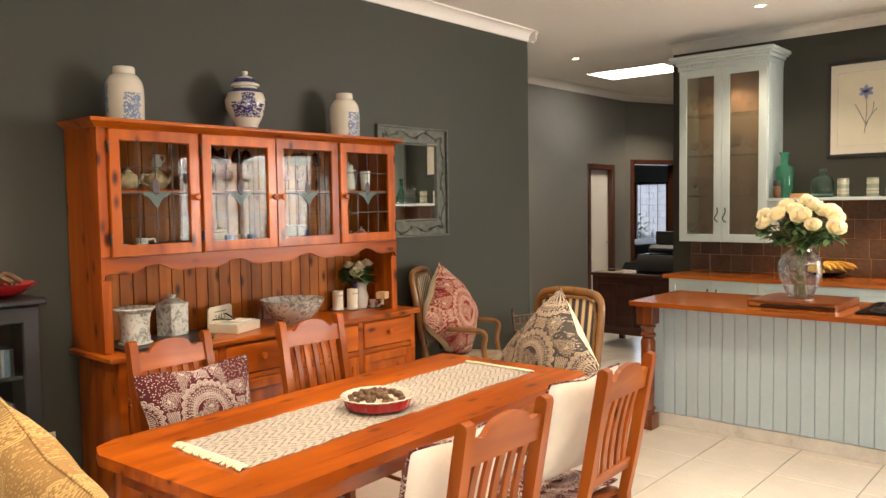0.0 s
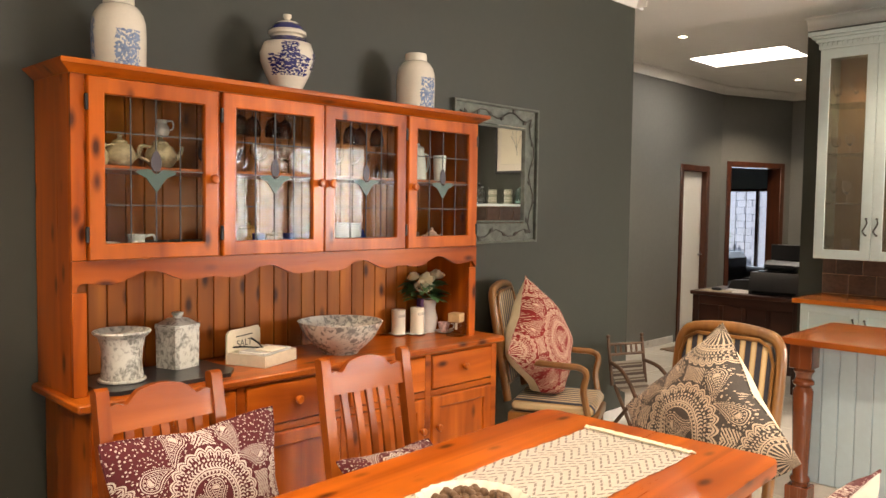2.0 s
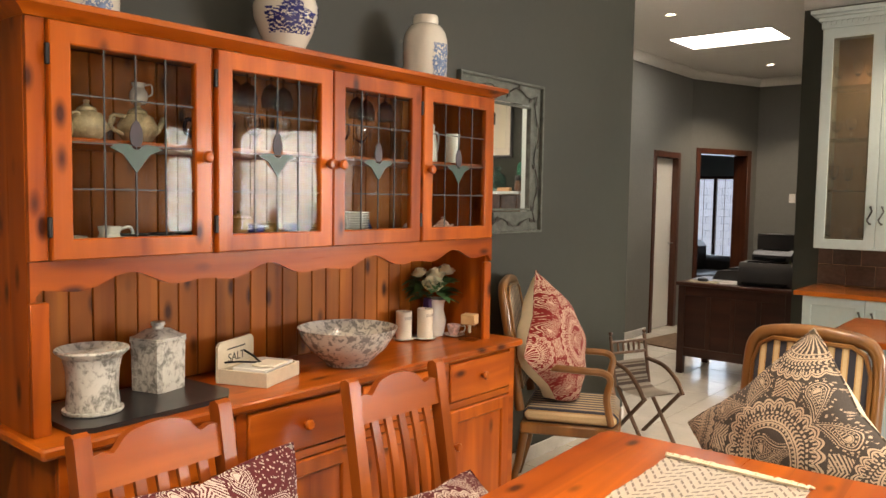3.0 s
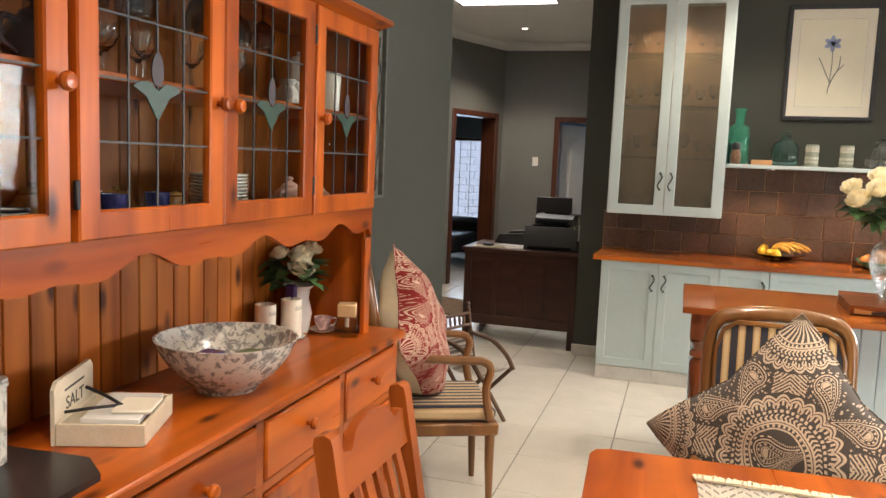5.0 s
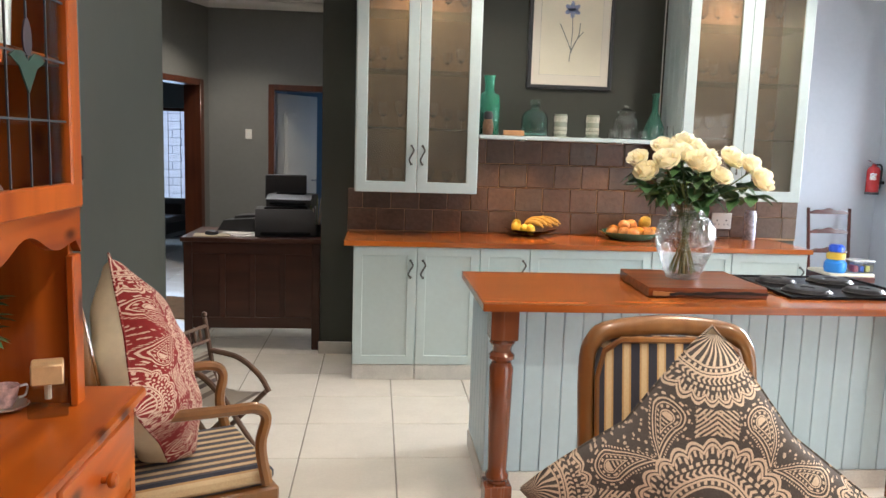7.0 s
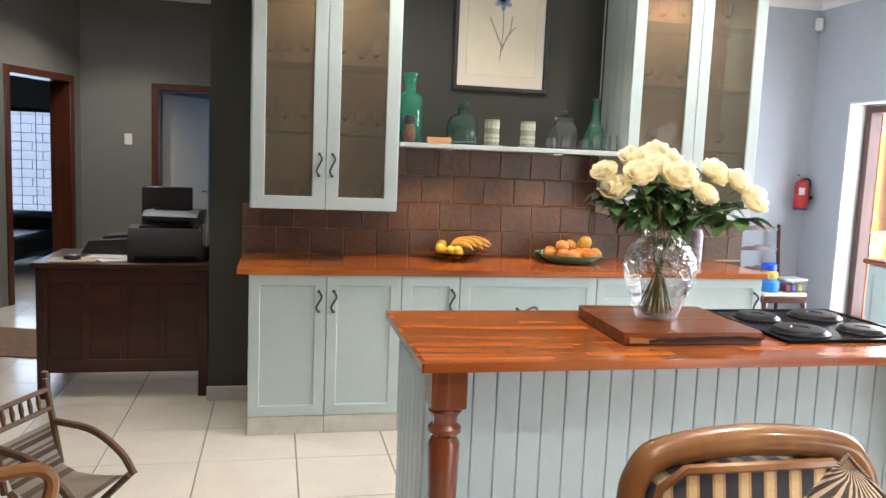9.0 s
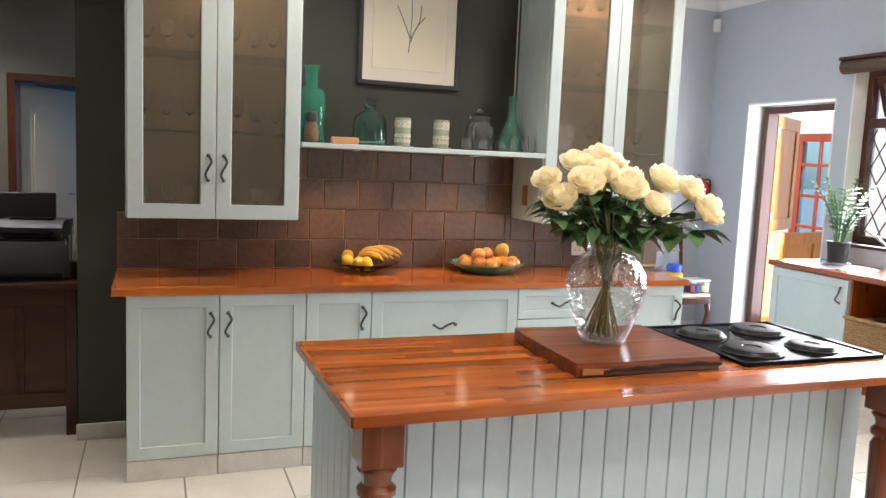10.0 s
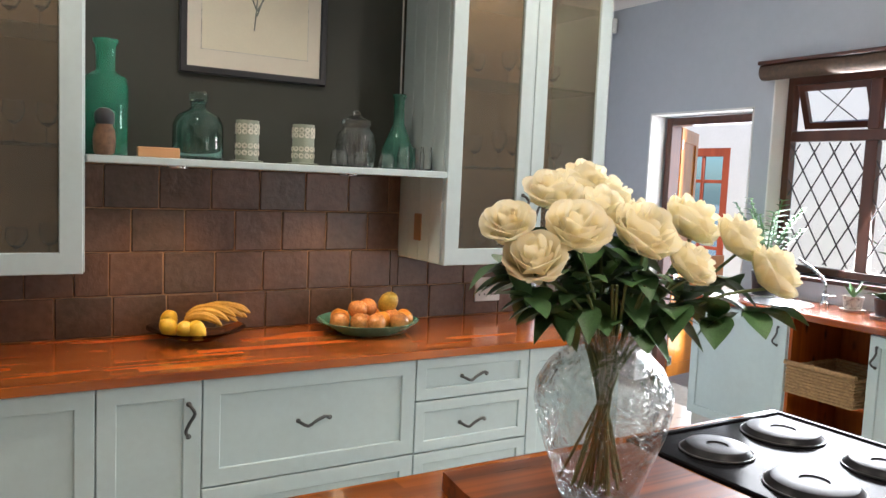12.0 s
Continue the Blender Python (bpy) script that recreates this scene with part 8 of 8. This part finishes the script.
area_lamp("daylight_lounge", (-5.03, 14.62, 1.2), (-4.2, 11, 0.9), 1.3, 1.4, 10, (0.62, 0.80, 1.0))
# neighbour wall of painted brick outside the lounge
outer = structure("wall_neighbour", boxes(((-9, 16.2, -0.13), (-1.5, 16.4, 3.0))), plain("pale_blue_brick_paint", (0.40, 0.47, 0.62), 0.8, 0, 0.12, 6, 0.3), "pale painted brick boundary wall outside the lounge", "wall")
brick_me = finish(boxes(((0.004, 0, 0.004), (0.296, 0.018, 0.131)), bevel=0.004), outer.data.materials[0], "brick")
for r in range(16):
    for k in range(18):
        o = new("brick", brick_me)
        o.location = (-7.7 + 0.30 * k + 0.15 * (r % 2), 16.184, -0.1 + 0.135 * r)
        o.parent = outer
t = thing("curtain", (0, 0, 0), "dark blue-grey curtain drawn to the side of the lounge window", "curtain")
bm = bmesh.new()
rows = []
for z in (0.002, 1.0, 2.15):
    rows.append([bm.verts.new((-4.40 + 0.32 * i / 30, 14.50 + 0.03 * math.sin(i * 1.3), z)) for i in range(31)])
for a, b in zip(rows, rows[1:]):
    for i in range(30):
        bm.faces.new((a[i], a[i + 1], b[i + 1], b[i]))
bmesh.ops.solidify(bm, geom=bm.faces[:], thickness=0.004)
part("cloth", bm, plain("blue_grey_curtain", (0.06, 0.10, 0.15), 0.9, 0, 0.2, 20), t)
leather = plain("dark_brown_leather", (0.03, 0.022, 0.018), 0.4, 0, 0.3, 12, 0.3)
t = thing("sofa", pose(-4.75, 13.0, 0, 0, 0, -12), "dark brown leather sofa in the lounge", "sofa")
part("seat", boxes(((-0.45, -0.9, 0.18), (0.42, 0.9, 0.46)), bevel=0.07), leather, t)
part("backrest", boxes(((-0.52, -0.9, 0.30), (-0.25, 0.9, 0.92)), bevel=0.09), leather, t)
for s in (-1, 1):
    part("arm", boxes(((-0.5, s * 0.9 - 0.12, 0.12), (0.42, s * 0.9 + 0.12, 0.68)), bevel=0.08), leather, t)
for x in (-0.4, 0.35):
    for y in (-0.85, 0.85):
        part("foot", boxes(((x - 0.03, y - 0.03, 0), (x + 0.03, y + 0.03, 0.18))), black_plastic, t)
t = thing("stool", (-3.78, 12.7, 0), "small dark wooden stool in the lounge", "stool")
part("top", turned([(0.17, 0.42), (0.18, 0.43), (0.18, 0.47), (0.17, 0.48), (0, 0.48)], 20), desk_wood, t)
for k in range(4):
    a = k * math.pi / 2 + 0.5
    part("leg", bar([(0.12 * math.cos(a), 0.12 * math.sin(a), 0.43), (0.15 * math.cos(a), 0.15 * math.sin(a), 0)], 0.02), desk_wood, t)

# hall: desk with printers, rug, switch
t = thing("desk", (0, 0, 0), "dark panelled wooden desk with its back to the room", "desk")
dx0, dx1, dy0, dy1, dz = -2.92, -1.94, 8.24, 8.92, 0.83
part("top", boxes(((dx0 - 0.02, dy0 - 0.02, dz - 0.035), (dx1 + 0.02, dy1, dz)), bevel=0.006), desk_wood, t)
part("rail", boxes(((dx0 + 0.06, dy0 + 0.004, dz - 0.12), (dx1 - 0.06, dy0 + 0.03, dz - 0.036)), bevel=0.003), desk_wood, t)
part("rail", boxes(((dx0 + 0.06, dy0 + 0.004, 0.16), (dx1 - 0.06, dy0 + 0.03, 0.24)), bevel=0.003), desk_wood, t)
for x in (dx0, dx1 - 0.06):
    for y in (dy0, dy1 - 0.08):
        part("leg", boxes(((x, y, 0), (x + 0.06, y + 0.06, dz - 0.036)), bevel=0.004), desk_wood, t)
n = 4
for k in range(n):
    a, b = dx0 + 0.06 + (dx1 - dx0 - 0.12) * k / n, dx0 + 0.06 + (dx1 - dx0 - 0.12) * (k + 1) / n
    part("panel", boxes(((a + (0.02 if k else -0.001), dy0 + 0.014, 0.24), (b - (0.02 if k < n - 1 else -0.001), dy0 + 0.024, dz - 0.12))), desk_wood, t)
    if k:
        part("stile", boxes(((a - 0.02, dy0 + 0.006, 0.24), (a + 0.02, dy0 + 0.028, dz - 0.12)), bevel=0.002), desk_wood, t)
for x in (dx0 + 0.005, dx1 - 0.03):
    part("side_panel", boxes(((x, dy0 + 0.06, 0.16), (x + 0.022, dy1 - 0.08, dz - 0.036))), desk_wood, t)


def machine(name, m, w, d, h, label, slot=True):
    t = thing(name, m, label, "printer")
    part("case", slab([(-d / 2, 0), (d / 2, 0), (d / 2, h), (-d / 2 + 0.05, h), (-d / 2, h * 0.6)], 0, -w / 2, w / 2, 0.012), black_plastic, t)
    if slot:
        part("paper_tray", boxes(((-w / 2 + 0.04, -d / 2 - 0.05, 0.02), (w / 2 - 0.04, -d / 2 + 0.02, 0.035)), bevel=0.004), black_gloss, t)
        part("control_panel", boxes(((-w / 2 + 0.06, -d / 2 + 0.062, h + 0.001), (w / 2 - 0.06, -d / 2 + 0.13, h + 0.010)), bevel=0.003), black_gloss, t)
    return t


machine("printer", pose(-2.22, 8.50, dz + 0.001, 0, 0, 6), 0.44, 0.34, 0.20, "black printer on the hall desk")
machine("fax_machine", pose(-2.18, 8.60, dz + 0.213, 0, 0, -8), 0.34, 0.26, 0.09, "black fax machine stacked on the printer")
t = thing("monitor", pose(-2.22, 8.78, dz + 0.001, 0, 0, 5), "black computer monitor on the hall desk", "monitor")
part("screen", boxes(((-0.19, -0.015, 0.25), (0.13, 0.015, 0.44)), bevel=0.006), black_plastic, t)
part("stand", boxes(((-0.06, -0.02, 0), (0.0, 0.02, 0.25)), bevel=0.004), black_plastic, t)
paper_m = plain("white_paper", (0.55, 0.52, 0.50), 0.8, 0, 0.05, 10)
for k, (x, y, r, w, h, z) in enumerate(((-2.74, 8.36, 8, 0.26, 0.2, 0.0), (-2.52, 8.45, 25, 0.22, 0.30, 0.0), (-2.55, 8.55, -15, 0.22, 0.30, 0.006), (-2.60, 8.70, 5, 0.3, 0.22, 0.0))):
    o = new("paper", finish(boxes(((-w / 2, -h / 2, 0), (w / 2, h / 2, 0.004)), bevel=0.001), paper_m if k else plain("beige_pad", (0.36, 0.30, 0.2), 0.8), "paper"))
    o.matrix_basis = pose(x, y, dz + 0.001 + z, 0, 0, r)
    tagged(o, "loose paper lying on the hall desk", "paper", "papers on the desk")
o = new("mouse", finish(turned([(0.02, 0), (0.034, 0.006), (0.03, 0.025), (0.012, 0.035), (0, 0.036)], 16), black_plastic, "mouse", True))
o.matrix_basis = pose(-2.74, 8.35, dz + 0.006) @ Matrix.Diagonal((1.5, 1, 1, 1))
tagged(o, "black computer mouse on a beige pad", "mouse")
for k, (x, y, w, h) in enumerate(((-2.58, 8.66, 0.30, 0.10), (-2.50, 8.76, 0.34, 0.13), (-2.38, 8.62, 0.12, 0.10))):
    o = new("equipment_box", finish(slab([(-w / 2, 0), (w / 2, 0), (w / 2 - 0.02, h), (-w / 2 + 0.05, h * 0.8)], 1, -0.10, 0.10, 0.008), black_plastic, "equipment_box"))
    o.matrix_basis = pose(x, y, dz + 0.012, 0, 0, -12 + 9 * k)
    tagged(o, "dark office machine among papers on the desk", "office machine", "office machines")
t = thing("pen_pot", (-1.985, 8.42, dz + 0.001), "dark pot of pens and dry reeds on the hall desk", "pot")
part("cup", turned([(0, 0.004), (0.036, 0), (0.042, 0.09), (0.038, 0.09), (0.033, 0.01), (0, 0.01)], 18, close=False), black_plastic, t)
rnd = random.Random(12)
for k in range(9):
    a = k * 0.7
    part("reed", bar([(0.012 * math.cos(a), 0.012 * math.sin(a), 0.012), (0.045 * math.cos(a), 0.03 * math.sin(a), rnd.uniform(0.17, 0.34))], 0.004, 6), stem_m if k % 2 else cream_paint, t)
t = thing("rug", (0, 0, 0), "brown woven rug on the hall tiles", "rug")
part("weave", slab([(-3.85, 9.35), (-2.75, 9.1), (-2.70, 9.9), (-3.75, 10.2)], 2, 0.001, 0.011, 0.003), plain("brown_rug_wool", (0.16, 0.10, 0.06), 0.95, 0, 0.35, 26, 0.6), t)
t = thing("light_switch", (-3.09, 12.2, 1.60), "white light switch plate on the hall wall", "switch")
part("plate", boxes(((-0.038, -0.010, -0.058), (0.038, -0.001, 0.058)), bevel=0.003), white_gloss, t)
part("rocker", boxes(((-0.012, -0.014, -0.02), (0.012, -0.0105, 0.02)), bevel=0.001), white_china, t)

# ceiling spots; the six with y < 6 are unseen, added as fill
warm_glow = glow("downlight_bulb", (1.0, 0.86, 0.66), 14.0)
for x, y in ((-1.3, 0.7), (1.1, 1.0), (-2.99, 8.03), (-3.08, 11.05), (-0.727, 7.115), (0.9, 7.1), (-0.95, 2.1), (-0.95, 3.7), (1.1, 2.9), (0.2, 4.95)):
    t = thing("downlight", (x, y, CEIL), "small round white ceiling downlight, on the dining side added as fill", "lamp", "ceiling downlights")
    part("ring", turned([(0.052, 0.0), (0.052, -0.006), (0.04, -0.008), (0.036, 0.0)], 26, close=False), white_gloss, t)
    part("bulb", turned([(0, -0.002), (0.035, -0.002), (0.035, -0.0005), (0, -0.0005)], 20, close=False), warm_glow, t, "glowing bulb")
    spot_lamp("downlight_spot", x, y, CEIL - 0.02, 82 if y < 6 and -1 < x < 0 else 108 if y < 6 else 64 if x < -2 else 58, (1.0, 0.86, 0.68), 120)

# white plaster lining of the outer openings
structure("reveal_1", boxes(((EX - 0.002, 9.468, 0), (EX + 0.155, 9.482, 2.18)), ((EX - 0.002, 8.508, 0), (EX + 0.155, 8.522, 2.18)), ((EX - 0.002, 8.508, 2.166), (EX + 0.155, 9.482, 2.182))), white_paint, "white plaster lining round the stable door", "reveal")
structure("reveal_2", boxes(((EX - 0.002, 8.352, 1.062), (EX + 0.135, 8.364, 2.378))), white_paint, "white plaster lining beside the window", "reveal")

# latticed garden windows, unseen; place and pattern made up to let daylight in
gd = thing("window_3", (0, 0, 0), "unseen wide garden windows with red-brown frames and lattice panes", "window", kind="structure")
for k in range(4):
    a = -0.5 + 0.85 * k
    leaf_frame = part("leaf_frame", framed(a + 0.002, a + 0.848, 0.002, 2.198, 0.09, 0.05, 0.004, lambda u, v, q: (EX + 0.05 + q, u, v)), frame_wood, gd)
    part("transom", boxes(((EX + 0.052, a + 0.092, 1.60), (EX + 0.098, a + 0.758, 1.69)), bevel=0.003), frame_wood, gd)
    bm = bmesh.new()
    for s in (1, -1):
        c = -2.0
        while c < 3.0:
            z = [(0.09 + s * 1.7 * (0.67 * i / 30) + c, a + 0.09 + 0.67 * i / 30) for i in range(31)]
            z = [(EX + 0.07, y, q) for q, y in z if 0.09 <= q <= 1.60]
            if len(z) > 1:
                tube(bm, [Vector(z[0]), Vector(z[-1])], 0.006, 5)
            c += 0.24
    part("lattice", bm, lattice_m, leaf_frame)
win = thing("window_4", (0, 0, 0), "narrow brown framed window with a yellow stained glass top", "window", kind="structure")
part("window_frame", framed(4.622, 5.218, 0.352, 2.718, 0.05, 0.06, 0.004, lambda u, v, q: (EX + 0.06 + q, u, v)), frame_wood, win)
part("transom", boxes(((EX + 0.062, 4.672, 2.05), (EX + 0.118, 5.168, 2.11)), bevel=0.003), frame_wood, win)
yellow = pane("yellow_stained_glass", (0.85, 0.62, 0.10), 0.02)
top_pane = part("stained_pane", boxes(((EX + 0.085, 4.672, 2.11), (EX + 0.089, 5.168, 2.668))), yellow, win, "yellow stained glass pane")
top_pane.visible_shadow = False
part("amber_disc", turned([(0, 0), (0.07, 0), (0.07, 0.004), (0, 0.004)], 24, Matrix.Translation((EX + 0.078, 4.92, 2.45)) @ FRONT_X), pane("amber_glass", (0.75, 0.22, 0.03), 0.02), top_pane, "round amber glass piece")
for y in (4.80, 5.04):
    part("lead_line", boxes(((EX + 0.080, y - 0.004, 2.11), (EX + 0.0845, y + 0.004, 2.668))), lead_m, top_pane)
part("lead_line", boxes(((EX + 0.0795, 4.672, 2.446), (EX + 0.0843, 5.168, 2.454))), lead_m, top_pane)
p = part("pane", boxes(((EX + 0.085, 4.672, 0.402), (EX + 0.089, 5.168, 2.05))), window_pane, win)
p.visible_shadow = False
# porch beyond the stable door
white_wall = plain("sunlit_white_wall", (0.74, 0.72, 0.68), 0.7, 0, 0.04, 3)
# the stretch behind the kitchen window is made up as a bright backdrop
structure("wall_porch", wall_with_holes(1.0, 14.0, -0.13, 3.0, [(11.05, 11.85, 0, 2.1)], on_x(6.4, 6.6)), white_wall, "white porch wall with a glazed door, run on as bright backdrop", "wall")
structure("wall_porch_side", boxes(((3.76, 13.9, -0.13), (6.4, 14.1, 3.0))), white_wall, "white porch side wall", "wall")
fd = thing("door_5", (0, 0, 0), "red framed glazed door with small panes on the porch", "door", kind="structure")
red_wood = wood("red_stained_wood", (0.30, 0.05, 0.02), (0.45, 0.09, 0.035), 2, 0.4)
part("leaf", framed(11.052, 11.848, 0.002, 2.098, 0.10, 0.05, 0.004, lambda u, v, q: (6.45 - q, u, v)), red_wood, fd)
part("glazing_bar", boxes(((6.41, 11.43, 0.1), (6.44, 11.47, 2.0)), bevel=0.003), red_wood, fd)
for z in (0.5, 0.9, 1.3, 1.7):
    part("glazing_bar", boxes(((6.412, 11.15, z - 0.02), (6.438, 11.429, z + 0.02)), ((6.412, 11.471, z - 0.02), (6.438, 11.75, z + 0.02)), bevel=0.003), red_wood, fd)
part("pane", boxes(((6.424, 11.15, 0.1), (6.427, 11.75, 2.0))), pane("door_pane", (0.6, 0.75, 0.85), 0.1), fd)
bush_m = plain("garden_leaf", (0.06, 0.12, 0.03), 0.5, 0, 0.4, 8)
rnd = random.Random(77)
for k, (x, y, r) in enumerate(((5.4, 7.9, 0.7), (5.6, 6.6, 0.8), (-6.55, 15.6, 0.6))):
    t = thing("bush", (x, y, -0.13), "leafy green garden bush outside", "bush")
    bm = bmesh.new()
    for i in range(420):
        d = Vector((rnd.gauss(0, 1), rnd.gauss(0, 1), rnd.gauss(0, 1))).normalized() * r * rnd.uniform(0.55, 1.0)
        leaf(bm, d + Vector((0, 0, r * 0.95 + 0.5)), (d.x + rnd.uniform(-.4, .4), d.y + rnd.uniform(-.4, .4), d.z + 0.3), rnd.uniform(0.08, 0.16), rnd.uniform(0.04, 0.07), 0.3)
    part("crown", bm, bush_m, t)
    for i in range(5):
        a = i * 1.3
        part("trunk", bar([(0.05 * math.cos(a), 0.05 * math.sin(a), 0), (0.25 * r * math.cos(a), 0.25 * r * math.sin(a), r * 0.9 + 0.4)], [0.03, 0.012], 7), nut_m, t)
# ---- pieces of walls and floor ----
splash = structure("splashback", boxes(((-1.74, KY - 0.010, 0.906), (1.62, KY - 0.0005, 1.217)), ((-0.862, KY - 0.010, 1.217), (0.518, KY - 0.0005, 1.591))), slate_grout, "brown slate tile splashback with ochre joints", "splashback")
th, tw = 0.1715, 0.203
meshes = []
rnd = random.Random(5)
for k in range(6):
    bm = bmesh.new()
    box(bm, (0.0022, 0, 0.0022), (tw - 0.0022, 0.008 + 0.0009 * k, th - 0.0022), 0.004)
    for v in bm.verts:
        v.co.y += 0.0012 * noise.noise((v.co.x * 30, k * 3.0, v.co.z * 30))
    meshes.append(finish(bm, slate, "slate_tile"))


def lay(z0, z1, x0, x1, off):
    """One course of tiles, those at its ends cut to fit."""
    x = x0 - off
    while x < x1 - 0.01:
        a, b = max(x, x0), min(x + tw, x1)
        if b - a > 0.015:
            ob = new("tile", meshes[rnd.randrange(6)])
            ob.location = (a, KY - 0.0165 - 0.0015 * rnd.random(), z0)
            ob.scale = ((b - a) / tw, 1, (z1 - z0) / th)
            ob.parent = splash
        x += tw


lay(0.919, 1.078, -1.74, 1.62, 0.0)
lay(1.078, 1.217, -1.74, -0.862, 0.10)
lay(1.078, 1.250, -0.862, 0.518, 0.08)
lay(1.078, 1.217, 0.518, 1.62, 0.04)
lay(1.250, 1.421, -0.862, 0.518, 0.0)
lay(1.421, 1.590, -0.862, 0.518, 0.10)

P = 0.471
floor_ob = bpy.data.objects["floor"]
bm = bmesh.new()
box(bm, (0.003, 0.003, -0.012), (P - 0.003, P - 0.003, 0), 0.0025)
fm = finish(bm, tile_floor, "floor_tile")
rest = bmesh.new()
for i in range(-11, 11):
    for j in range(-21, 20):
        x, y = -1.424 + i * P, 6.70 + j * P
        if x + P > EX or y < -3.0 or x < -6.6:
            continue
        if -4.1 < x < 2.2 and 2.6 < y < 12.0:
            ob = new("tile", fm)
            ob.location = (x, y, 0)
            ob.parent = floor_ob
        else:
            box(rest, (x + 0.003, y + 0.003, -0.012), (x + P - 0.003, y + P - 0.003, 0))
tagged(part("far_tiles", rest, tile_floor, floor_ob, smooth=False), kind="stuff")
